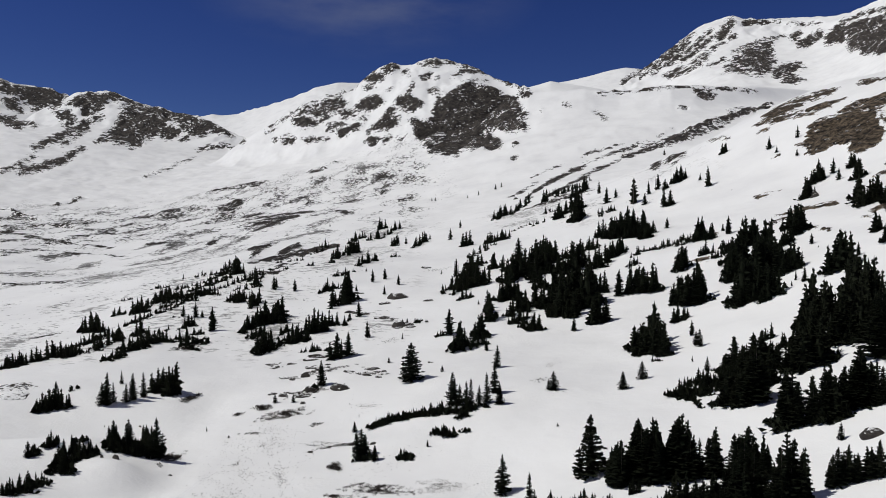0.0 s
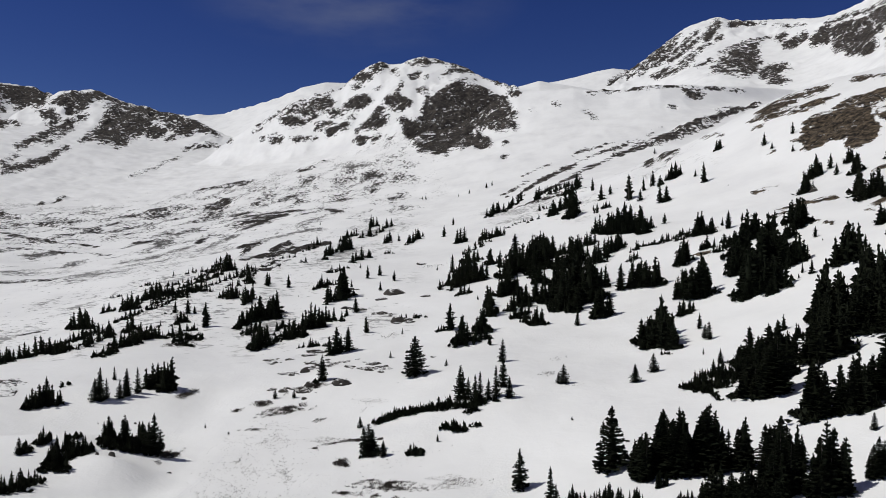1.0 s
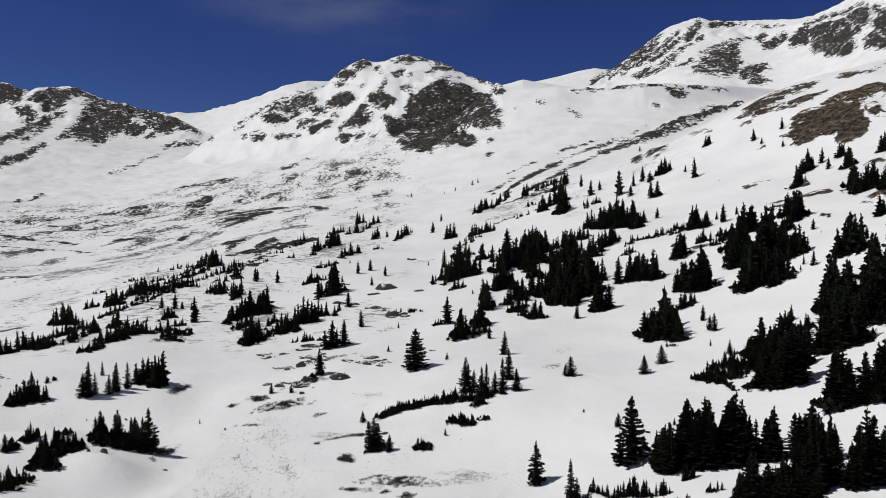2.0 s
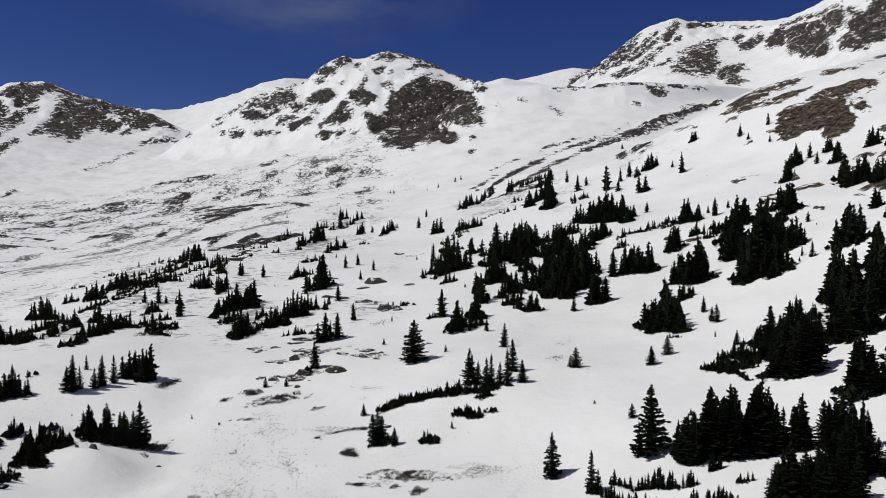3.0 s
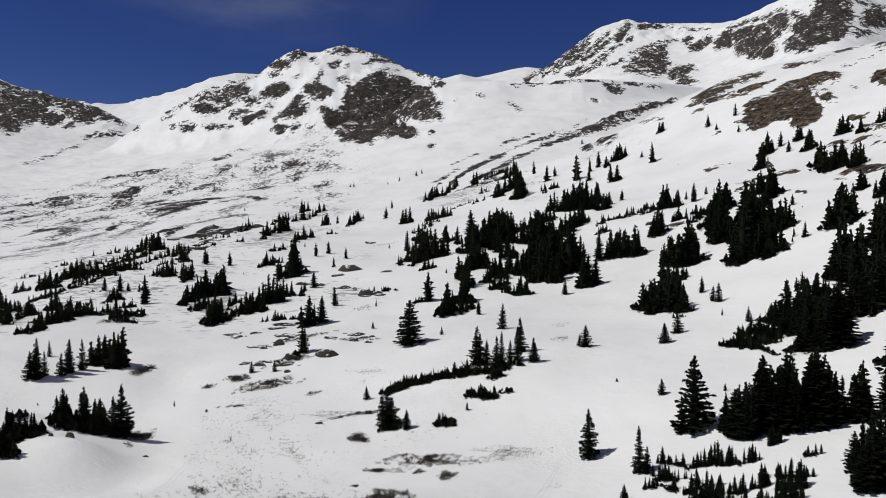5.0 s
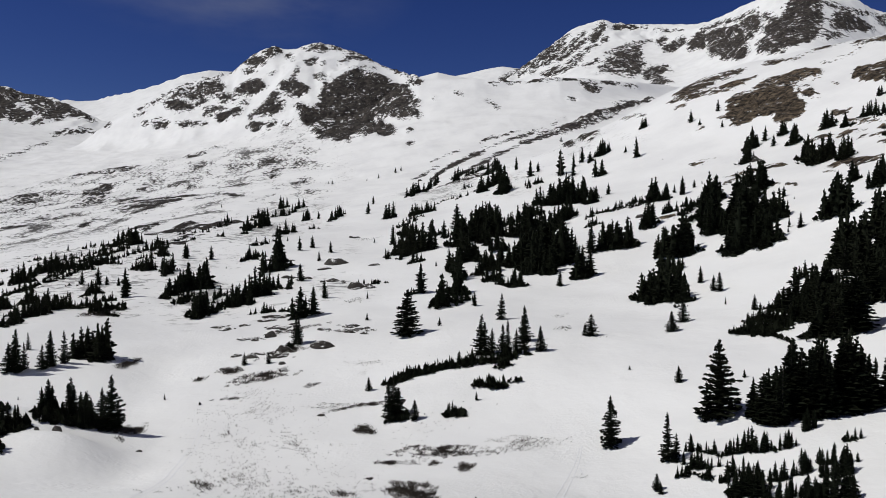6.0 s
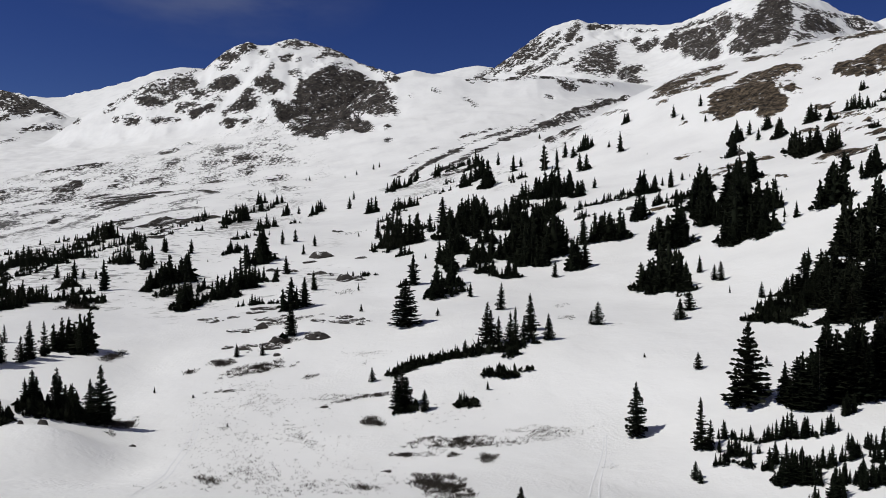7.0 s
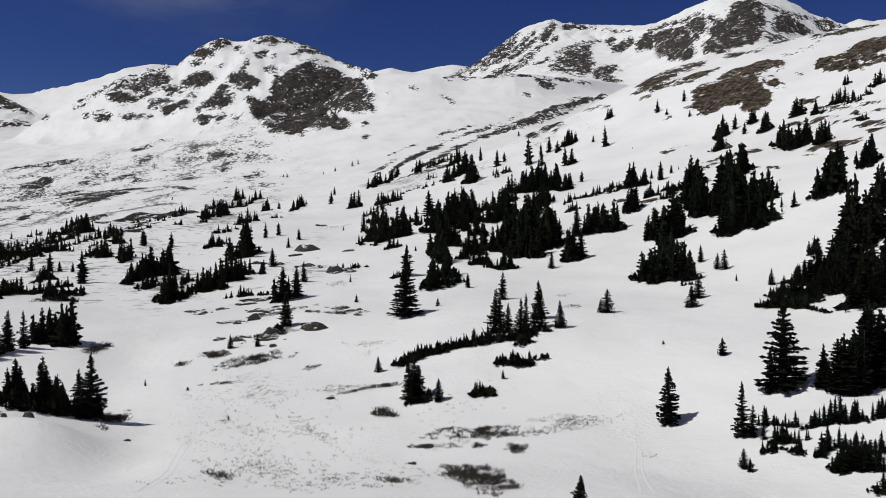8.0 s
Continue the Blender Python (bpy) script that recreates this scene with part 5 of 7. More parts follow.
grove = "the pointed spruce and its neighbours"
spruce(-6.0, 132.8, 7.2, 1.3, 3)
spruce(-22.7, 151.9, 5.7, 1.2)
spruce(-20.4, 153.0, 5.3)
spruce(-22.6, 132.8, 4.8)
spruce(1.4, 169.4, 6.4, 1.1)
spruce(-0.1, 137.2, 1.4)
spruce(10.5, 138.3, 4.5)
spruce(9.4, 154.0, 2.8)
spruce(-29.6, 126.0, 1.8)
spruce(-26.3, 125.7, 1.6)
spruce(10.1, 201.6, 1.3)
thicket((-24.0, 150.8), (-21.6, 151.7), 1.3, 3, 2.8, 4.4)
thicket((-1.7, 167.3), (0.0, 168.9), 1.7, 5, 1.0, 2.0)
thicket((1.9, 152.0), (4.9, 157.5), 2.9, 7, 5.4, 7.7)
thicket((7.0, 162.3), (9.8, 166.9), 2.7, 7, 4.6, 6.3)
thicket((6.9, 156.7), (9.2, 158.7), 1.5, 4, 2.3, 3.5)
thicket((-24.2, 132.3), (-22.6, 130.4), 0.8, 4, 0.6, 1.1)

grove = "the dark clump beside the pale gully"
thicket((3.0, 220.4), (8.6, 227.7), 6.1, 8, 2.5, 5.0)
thicket((4.7, 211.4), (9.2, 216.2), 2.6, 6, 2.4, 4.0)
thicket((8.5, 226.0), (14.9, 230.1), 10.8, 12, 4.3, 8.5)
thicket((8.0, 263.2), (14.6, 269.3), 7.2, 8, 4.0, 7.0)
thicket((17.1, 259.0), (18.9, 259.1), 3.3, 3, 4.9, 6.2)
thicket((19.7, 319.5), (30.2, 324.7), 9.7, 12, 2.5, 5.4)
thicket((32.2, 340.1), (44.0, 347.8), 6.3, 8, 1.3, 2.4)
thicket((5.7, 245.9), (12.2, 246.2), 8.0, 8, 3.7, 6.4)

grove = "the hedge of young trees and the group at its end"
spruce(1.6, 114.3, 5.5)
spruce(2.7, 113.3, 3.6)
spruce(3.7, 111.7, 4.4)
spruce(4.5, 111.9, 4.8)
spruce(5.8, 112.6, 3.2)
spruce(7.1, 113.7, 4.9)
spruce(8.7, 118.6, 5.1)
spruce(9.0, 112.4, 3.4)
spruce(-2.1, 101.0, 1.0)
spruce(-13.5, 109.5, 1.7)
spruce(-11.5, 100.3, 4.1, 1.3)
spruce(-9.4, 98.7, 2.2, 1.2)
spruce(7.3, 85.8, 4.8, 0.95, 0)
spruce(18.5, 119.0, 3.2, 1.3)
spruce(17.7, 119.3, 1.9)
thicket((2.9, 110.2), (6.8, 111.4), 0.8, 8, 1.6, 2.8)
thicket((-11.3, 110.0), (-4.6, 111.6), 1.6, 44, 0.9, 1.7)
thicket((-4.6, 111.6), (3.0, 110.0), 1.8, 44, 1.0, 2.0)
thicket((2.6, 108.1), (3.8, 108.8), 0.5, 4, 1.2, 1.7)
thicket((-1.6, 104.8), (1.8, 102.9), 0.8, 16, 1.0, 1.9)
thicket((2.7, 104.1), (3.6, 104.2), 0.5, 3, 0.6, 1.0)
thicket((-12.3, 99.2), (-10.3, 99.2), 0.5, 6, 0.8, 1.8)
thicket((-6.1, 98.3), (-4.4, 97.8), 0.6, 10, 1.0, 1.8)

grove = "trees on the left knoll and below it"
spruce(-57.2, 121.3, 5.6)
spruce(-57.9, 121.2, 3.8)
spruce(-56.5, 122.3, 3.6)
spruce(-60.2, 133.8, 2.6)
spruce(-54.2, 124.5, 4.8)
spruce(-54.6, 123.0, 3.3)
spruce(-53.1, 126.5, 4.6)
spruce(-64.6, 119.2, 4.3)
spruce(-64.0, 119.6, 2.4)
spruce(-45.5, 98.3, 3.6)
spruce(-43.5, 98.7, 4.4)
spruce(-40.1, 99.7, 5.8)
spruce(-41.3, 101.3, 4.1)
spruce(-39.9, 101.3, 3.0)
spruce(-37.9, 114.5, 0.8)
spruce(-35.2, 122.2, 0.4, 2)
spruce(-33.2, 110.5, 0.4, 2)
spruce(-54.1, 114.0, 0.4)
spruce(-28.7, 99.8, 0.4)
thicket((-52.8, 129.6), (-50.8, 131.3), 1.7, 8, 3.8, 5.4)
thicket((-49.7, 128.8), (-48.6, 130.5), 1.3, 6, 4.1, 5.9)
thicket((-65.7, 125.5), (-65.8, 127.7), 1.4, 4, 0.8, 1.4)
thicket((-49.0, 89.5), (-46.1, 87.9), 1.3, 14, 1.4, 2.9)
thicket((-47.9, 91.9), (-46.4, 95.5), 0.9, 16, 1.8, 3.2)
thicket((-50.2, 93.2), (-48.7, 95.0), 0.4, 8, 1.8, 2.9)
thicket((-52.7, 95.1), (-52.0, 95.8), 0.3, 5, 1.5, 2.6)
thicket((-46.4, 98.1), (-44.0, 98.4), 1.0, 10, 1.5, 3.0)
thicket((-45.8, 108.5), (-43.1, 105.7), 1.5, 10, 2.4, 3.6)
thicket((-43.8, 97.1), (-41.5, 98.3), 0.8, 8, 1.1, 2.2)
thicket((-50.0, 96.6), (-48.3, 97.6), 0.6, 8, 0.6, 1.2)
thicket((-89.9, 145.2), (-87.8, 150.1), 5.1, 10, 1.9, 3.3)
thicket((-66.7, 116.2), (-62.3, 119.3), 1.3, 14, 1.6, 3.8)
thicket((-46.0, 74.2), (-45.2, 78.7), 1.8, 14, 0.7, 1.6)
thicket((-53.2, 92.0), (-53.2, 93.9), 0.5, 5, 1.1, 2.2)
spruce(-53.4, 91.7, 2.2)
spruce(-64.6, 118.3, 3.3)

grove = "the upper slope"
thicket((31.3, 408.8), (37.6, 416.3), 12.3, 5, 4.4, 7.6)
thicket((39.8, 421.2), (46.7, 435.4), 11.8, 5, 4.0, 5.9)
thicket((62.2, 447.0), (64.7, 447.6), 12.9, 3, 7.6, 9.7)
thicket((68.3, 451.5), (114.3, 558.8), 14.0, 14, 3.1, 6.2)
thicket((52.7, 343.8), (58.2, 344.6), 10.0, 8, 4.8, 6.9)
thicket((64.2, 359.8), (68.7, 355.1), 6.0, 7, 6.9, 13.9)
thicket((74.2, 412.9), (93.3, 459.9), 14.0, 9, 5.2, 12.1)
thicket((58.9, 323.7), (63.6, 327.6), 4.1, 6, 3.8, 7.6)
thicket((74.7, 326.2), (78.8, 326.9), 3.0, 3, 2.1, 3.1)
thicket((93.7, 300.4), (95.9, 299.8), 3.0, 3, 6.0, 8.4)
thicket((108.5, 337.3), (114.6, 337.5), 4.9, 12, 3.3, 7.7)
thicket((101.9, 332.3), (108.0, 339.4), 3.3, 4, 3.3, 5.4)
thicket((135.2, 348.9), (136.9, 346.3), 2.8, 4, 3.5, 5.8)
thicket((70.1, 323.3), (72.5, 322.6), 3.3, 3, 2.0, 3.5)
thicket((42.9, 340.9), (49.1, 346.4), 7.0, 4, 1.3, 2.6)
spruce(85.9, 395.0, 7.5)
spruce(79.3, 347.9, 8.2)
spruce(86.2, 357.6, 5.1)
spruce(87.2, 328.1, 12.5)
spruce(89.7, 319.1, 5.6)
spruce(96.7, 337.3, 6.7)
spruce(101.7, 340.8, 7.7)
spruce(93.2, 302.3, 7.8)
spruce(114.3, 309.3, 9.1)
spruce(116.4, 324.8, 3.2)
spruce(116.0, 349.9, 5.7)
spruce(145.7, 321.0, 6.0)
spruce(145.2, 312.5, 3.2)
spruce(156.0, 316.7, 5.5)
spruce(146.4, 297.0, 3.1)
spruce(82.6, 264.1, 4.2)
spruce(90.0, 230.4, 2.8)
spruce(89.3, 224.1, 5.9)
spruce(95.5, 228.3, 2.7)
spruce(99.0, 229.8, 1.0)
spruce(198.7, 644.7, 5.3)
spruce(117.7, 292.3, 0.7)
spruce(45.4, 619.3, 4.8)
spruce(29.7, 600.9, 3.7)
spruce(20.4, 601.3, 2.8)
spruce(50.6, 623.5, 4.9)
spruce(-8.9, 382.0, 1.7)
spruce(57.1, 381.9, 2.7)

grove = "the dome-shaped thicket on the slope"
thicket((59.9, 272.0), (73.0, 250.8), 6.0, 34, 3.7, 7.4)
thicket((64.7, 274.0), (75.6, 265.2), 7.3, 22, 5.9, 9.7)
thicket((53.1, 231.3), (61.2, 236.6), 5.5, 12, 2.7, 5.5)
thicket((56.2, 216.0), (58.8, 216.3), 2.1, 5, 1.7, 3.4)

grove = "the great central wood"
spruce(28.3, 265.3, 9.0, 1.2)
spruce(46.8, 190.1, 7.3)
spruce(39.3, 171.2, 5.9)
spruce(38.9, 172.9, 3.7)
spruce(30.6, 166.9, 3.5)
thicket((15.3, 201.7), (22.2, 206.7), 8.1, 18, 4.6, 8.4)
thicket((25.2, 234.3), (35.5, 228.1), 10.0, 22, 6.1, 10.5)
thicket((29.2, 241.9), (40.2, 245.3), 9.9, 16, 5.6, 9.3)
thicket((20.0, 212.4), (22.3, 183.4), 6.4, 14, 3.7, 5.9)
thicket((35.4, 223.8), (44.8, 226.8), 6.4, 14, 6.0, 9.4)
thicket((30.1, 193.3), (39.5, 187.8), 7.3, 26, 7.2, 12.7)
thicket((26.6, 181.1), (33.3, 177.9), 4.4, 14, 3.4, 6.1)
thicket((35.2, 184.8), (40.1, 187.3), 3.1, 10, 8.5, 11.3)
thicket((15.7, 173.3), (21.7, 180.6), 3.4, 10, 2.0, 4.6)
thicket((20.7, 169.0), (23.1, 168.4), 1.6, 7, 1.9, 4.4)
thicket((35.3, 169.6), (37.4, 171.1), 1.5, 5, 4.5, 7.8)
thicket((24.8, 196.0), (26.8, 188.1), 2.1, 6, 5.0, 7.2)
thicket((49.2, 190.4), (55.5, 185.8), 4.0, 14, 5.9, 9.4)
thicket((40.1, 244.9), (56.1, 254.7), 7.7, 16, 2.9, 5.7)
thicket((21.1, 249.7), (28.1, 252.1), 4.4, 8, 1.9, 3.8)

grove = "hedges and clumps across the slope"
spruce(94.8, 184.0, 2.9)
spruce(93.5, 178.3, 0.6)
spruce(78.9, 159.9, 2.4)
spruce(79.3, 156.7, 3.5)
spruce(76.5, 156.8, 1.1)
spruce(67.0, 200.9, 6.7, 1.3)
thicket((65.5, 230.6), (76.9, 225.2), 4.2, 22, 1.5, 2.9)
thicket((59.5, 226.1), (65.5, 230.6), 2.7, 8, 1.8, 3.2)
thicket((80.0, 227.1), (84.1, 223.3), 4.6, 11, 5.5, 8.8)
thicket((65.8, 200.4), (67.9, 199.6), 1.5, 4, 4.0, 6.4)
thicket((73.6, 205.6), (77.6, 205.3), 1.7, 8, 2.5, 4.7)
thicket((75.9, 200.0), (78.7, 200.2), 1.4, 4, 1.3, 2.4)
thicket((80.0, 207.0), (84.2, 204.8), 2.6, 10, 1.7, 3.4)
thicket((83.9, 202.3), (89.5, 203.7), 3.3, 10, 5.9, 9.2)
thicket((73.7, 184.3), (77.7, 184.9), 3.1, 10, 5.3, 9.4)
thicket((70.8, 177.1), (74.3, 174.4), 2.3, 10, 4.3, 8.6)
thicket((74.5, 172.1), (78.1, 173.3), 3.7, 12, 7.9, 11.4)
thicket((79.6, 177.8), (79.5, 166.8), 6.4, 18, 5.8, 10.1)
thicket((64.4, 156.2), (68.9, 159.5), 2.5, 9, 6.5, 9.1)
thicket((68.7, 157.9), (73.0, 155.4), 4.0, 16, 5.2, 9.1)
thicket((81.5, 169.0), (84.1, 167.7), 1.9, 8, 5.0, 7.9)
thicket((68.4, 154.1), (70.3, 153.8), 1.2, 5, 2.6, 3.8)
thicket((90.2, 192.0), (94.2, 193.1), 1.7, 8, 3.3, 6.5)
thicket((96.0, 197.5), (101.0, 200.0), 3.8, 9, 5.1, 8.5)
thicket((83.5, 155.7), (84.0, 153.7), 1.7, 7, 4.7, 6.7)
thicket((84.2, 153.9), (87.1, 152.0), 2.6, 12, 6.4, 10.0)
spruce(91.8, 158.2, 3.1)
spruce(82.3, 184.1, 6.9)

grove = "clumps below the brown outcrops"
spruce(142.6, 262.3, 5.8)
spruce(139.3, 252.5, 4.5)
spruce(138.2, 260.2, 4.6)
thicket((121.7, 243.5), (127.6, 246.3), 4.5, 7, 5.3, 8.5)
thicket((132.2, 258.8), (138.1, 260.2), 3.9, 10, 4.5, 8.2)
thicket((147.5, 260.5), (149.4, 259.5), 2.0, 5, 4.2, 7.0)
thicket((140.1, 244.7), (141.8, 243.1), 1.8, 6, 4.8, 7.0)
thicket((154.5, 246.6), (155.1, 243.4), 2.5, 5, 4.1, 7.2)
thicket((126.7, 220.8), (119.8, 204.2), 5.9, 12, 4.8, 8.0)
thicket((122.0, 207.3), (125.9, 205.7), 4.9, 11, 5.6, 8.4)
thicket((122.5, 199.7), (125.4, 198.1), 4.7, 10, 3.6, 7.3)

grove = "the long grove on the flank"
spruce(60.5, 121.0, 6.1)
spruce(42.9, 97.6, 7.9, 1.3)
spruce(44.4, 119.8, 2.4)
spruce(68.6, 127.4, 5.7)
thicket((60.6, 119.1), (65.6, 123.6), 1.9, 8, 3.6, 6.2)
thicket((67.9, 127.9), (71.0, 129.2), 1.0, 6, 4.4, 6.7)
thicket((75.2, 132.8), (77.7, 132.6), 2.9, 8, 5.8, 8.2)
thicket((67.8, 121.8), (69.8, 121.9), 2.6, 8, 6.4, 10.6)
thicket((52.1, 107.7), (56.4, 103.9), 3.8, 26, 4.5, 8.1)
thicket((47.4, 113.1), (51.4, 109.2), 3.7, 22, 3.7, 6.0)
thicket((43.3, 108.9), (47.0, 110.3), 2.0, 12, 2.2, 4.0)
thicket((57.6, 127.9), (59.0, 127.8), 1.0, 4, 1.6, 3.0)
thicket((57.0, 120.7), (58.8, 120.6), 1.0, 5, 2.0, 3.0)
thicket((34.9, 108.2), (39.5, 105.1), 2.2, 24, 1.3, 2.9)
thicket((36.5, 99.6), (36.5, 104.6), 0.7, 7, 0.6, 1.2)
thicket((41.1, 107.2), (45.0, 108.3), 1.8, 12, 1.7, 3.5)
thicket((44.2, 118.5), (45.8, 117.3), 1.1, 6, 0.6, 1.3)
thicket((42.1, 99.0), (43.2, 96.1), 1.3, 8, 3.2, 5.6)
thicket((41.6, 87.6), (42.2, 84.8), 1.0, 11, 4.3, 7.6)
thicket((45.9, 103.2), (48.3, 103.3), 0.8, 6, 3.4, 5.1)
thicket((34.4, 109.3), (37.0, 103.3), 2.3, 12, 1.1, 2.1)
thicket((41.0, 106.8), (48.2, 104.3), 4.0, 16, 2.8, 5.0)
thicket((39.1, 99.6), (40.8, 97.1), 2.0, 6, 4.0, 6.2)

grove = "clumps on the open slope"
spruce(59.7, 169.5, 8.7, 1.2)
spruce(51.3, 146.9, 3.3)
spruce(49.5, 139.5, 2.8)
spruce(49.6, 137.7, 3.5)
spruce(44.8, 128.0, 1.2)
spruce(29.5, 116.5, 3.0, 1.2)
spruce(34.1, 121.9, 3.2, 1.2)
spruce(16.5, 101.9, 0.5, 1.5)
spruce(19.3, 95.5, 1.8, 1.3)
spruce(25.4, 92.8, 0.9)
thicket((55.4, 172.3), (60.8, 167.7), 3.5, 14, 5.4, 8.8)
thicket((39.1, 146.1), (42.8, 135.6), 4.8, 26, 4.4, 7.6)
thicket((50.9, 158.6), (54.9, 160.2), 1.4, 6, 2.5, 3.8)
thicket((39.1, 134.3), (41.0, 132.6), 1.4, 5, 0.8, 1.5)

grove = "the near grove"
spruce(17.75, 85.0, 7.5, 1.12, 3)
spruce(16.4, 84.9, 3.9)
spruce(28.1, 77.6, 4.4)
thicket((19.2, 79.1), (20.3, 79.0), 0.5, 5, 2.4, 4.2)
thicket((21.0, 80.3), (22.5, 79.0), 1.1, 11, 5.1, 6.5)
thicket((22.3, 78.4), (24.2, 77.9), 1.2, 11, 5.7, 6.9)
thicket((24.8, 78.4), (27.4, 77.6), 1.4, 15, 5.6, 7.0)
thicket((19.0, 80.5), (20.0, 80.1), 0.4, 5, 1.2, 3.0)
thicket((19.9, 76.0), (21.1, 76.2), 0.4, 6, 1.2, 2.0)
thicket((28.6, 76.8), (30.0, 76.3), 1.2, 8, 3.7, 5.2)
thicket((31.3, 76.2), (32.1, 76.2), 0.4, 4, 3.7, 4.9)
thicket((31.1, 74.7), (32.4, 73.2), 1.4, 8, 4.6, 6.4)
thicket((32.5, 72.9), (33.3, 72.8), 0.4, 5, 3.6, 4.8)
thicket((21.7, 68.1), (24.6, 65.9), 1.5, 18, 2.9, 4.5)
thicket((25.7, 69.0), (29.2, 67.3), 1.4, 15, 3.0, 4.7)
thicket((24.9, 65.7), (27.0, 64.4), 0.3, 10, 2.6, 4.2)

grove = "young trees at the foot of the slope"
spruce(9.8, 79.7, 4.4, 1.0)
spruce(10.2, 79.1, 2.5)
thicket((11.8, 80.6), (13.2, 76.7), 1.0, 12, 0.9, 1.9)
thicket((13.3, 76.9), (16.5, 74.9), 0.6, 18, 1.2, 2.1)
thicket((16.9, 74.7), (18.1, 74.4), 0.3, 6, 1.1, 1.7)
spruce(-10.2, 65.5, 2.0, 1.3)
spruce(6.5, 75.1, 1.4)
spruce(6.5, 74.4, 1.0)
thicket((10.8, 73.5), (11.6, 73.3), 0.2, 6, 0.5, 1.0)
thicket((10.2, 71.2), (12.2, 69.1), 0.8, 18, 1.2, 2.5)
thicket((8.5, 76.0), (9.5, 75.8), 0.2, 6, 0.6, 1.3)
thicket((9.3, 67.3), (10.0, 67.0), 0.2, 4, 0.8, 1.4)
thicket((10.3, 75.1), (10.8, 74.1), 0.2, 6, 0.5, 1.1)

grove = "trees at the far edge of the slope"
thicket((100.1, 160.4), (99.7, 157.1), 1.5, 6, 3.5, 6.7)
thicket((103.5, 171.9), (104.3, 169.5), 2.0, 5, 3.0, 6.0)
thicket((151.9, 234.1), (152.2, 231.4), 2.4, 4, 4.3, 6.4)
thicket((156.6, 226.0), (159.2, 220.9), 3.3, 7, 1.7, 3.4)

grove = "the grove at the side of the slope"
thicket((43.8, 84.6), (46.4, 82.7), 1.5, 14, 4.6, 7.3)
thicket((48.3, 86.1), (51.3, 82.7), 1.9, 16, 4.7, 7.5)
thicket((61.1, 113.1), (64.9, 104.9), 4.4, 26, 5.5, 9.9)
thicket((36.3, 67.3), (41.4, 66.5), 1.0, 18, 2.2, 4.4)
thicket((70.5, 124.4), (75.2, 121.5), 3.5, 12, 5.6, 9.0)
spruce(43.3, 77.3, 1.9)
spruce(60.3, 98.0, 9.9, 1.2)

grove = "young trees at the foot of the slope"
thicket((9.4, 76.4), (10.8, 74.6), 0.3, 5, 0.8, 1.3)
thicket((10.6, 71.5), (12.1, 69.7), 0.5, 8, 1.2, 2.1)
thicket((13.6, 71.4), (14.5, 70.5), 0.3, 4, 1.0, 1.7)
thicket((10.9, 67.2), (11.7, 66.3), 0.3, 4, 1.5, 2.2)
thicket((12.7, 67.9), (14.6, 66.5), 0.6, 8, 1.3, 2.2)
thicket((16.5, 71.7), (18.2, 70.2), 0.6, 7, 1.2, 2.0)

grove = "trees on the left knoll and below it"
thicket((-48.2, 87.1), (-46.1, 94.3), 2.9, 44, 0.7, 1.7)
thicket((-45.4, 96.5), (-40.3, 99.5), 1.9, 40, 0.8, 2.1)
thicket((-53.1, 130.5), (-48.7, 130.2), 2.1, 10, 2.0, 4.0)

grove = "the near grove"
thicket((31.1, 67.0), (33.9, 65.9), 0.6, 9, 5.1, 7.2)
thicket((28.2, 69.8), (31.3, 68.0), 0.6, 8, 4.3, 7.3)
thicket((20.0, 65.2), (23.8, 63.0), 0.7, 12, 4.7, 6.5)

grove = "low firs on the near rise"
thicket((-62.3, 169.0), (-57.0, 173.6), 2.6, 16, 1.4, 3.1)
thicket((-32.0, 159.8), (-25.0, 159.2), 2.9, 10, 1.1, 2.1)
thicket((-72.0, 159.4), (-68.3, 163.9), 2.6, 12, 1.8, 3.4)
thicket((-88.7, 224.4), (-76.9, 225.3), 4.4, 16, 1.3, 3.0)
thicket((-11.1, 183.9), (-3.5, 184.8), 2.4, 8, 1.0, 2.0)

grove = "young trees at the foot of the slope"
thicket((16.1, 68.8), (18.1, 67.8), 0.8, 10, 1.4, 2.4)
thicket((13.0, 66.7), (15.4, 64.8), 0.7, 12, 1.5, 2.7)

grove = "low firs along the ledges"
thicket((-88.1, 165.2), (-83.9, 187.5), 5.3, 26, 1.2, 2.9)
thicket((-87.2, 198.8), (-81.2, 217.7), 5.5, 22, 1.3, 3.3)
thicket((-81.8, 219.6), (-75.6, 248.1), 5.9, 24, 1.5, 4.0)
thicket((-66.2, 171.5), (-61.5, 183.0), 2.8, 14, 1.4, 3.1)
thicket((-75.6, 248.1), (-64.7, 283.3), 4.8, 20, 1.6, 3.7)

grove = "the dark clump beside the pale gully"
thicket((-0.2, 223.6), (10.0, 227.4), 16.0, 14, 2.4, 4.8)
thicket((2.5, 226.7), (14.0, 232.3), 16.0, 16, 4.1, 7.4)
thicket((10.1, 286.8), (22.9, 308.4), 16.0, 12, 2.2, 4.8)
thicket((17.9, 314.2), (30.3, 325.6), 16.0, 12, 2.9, 5.9)

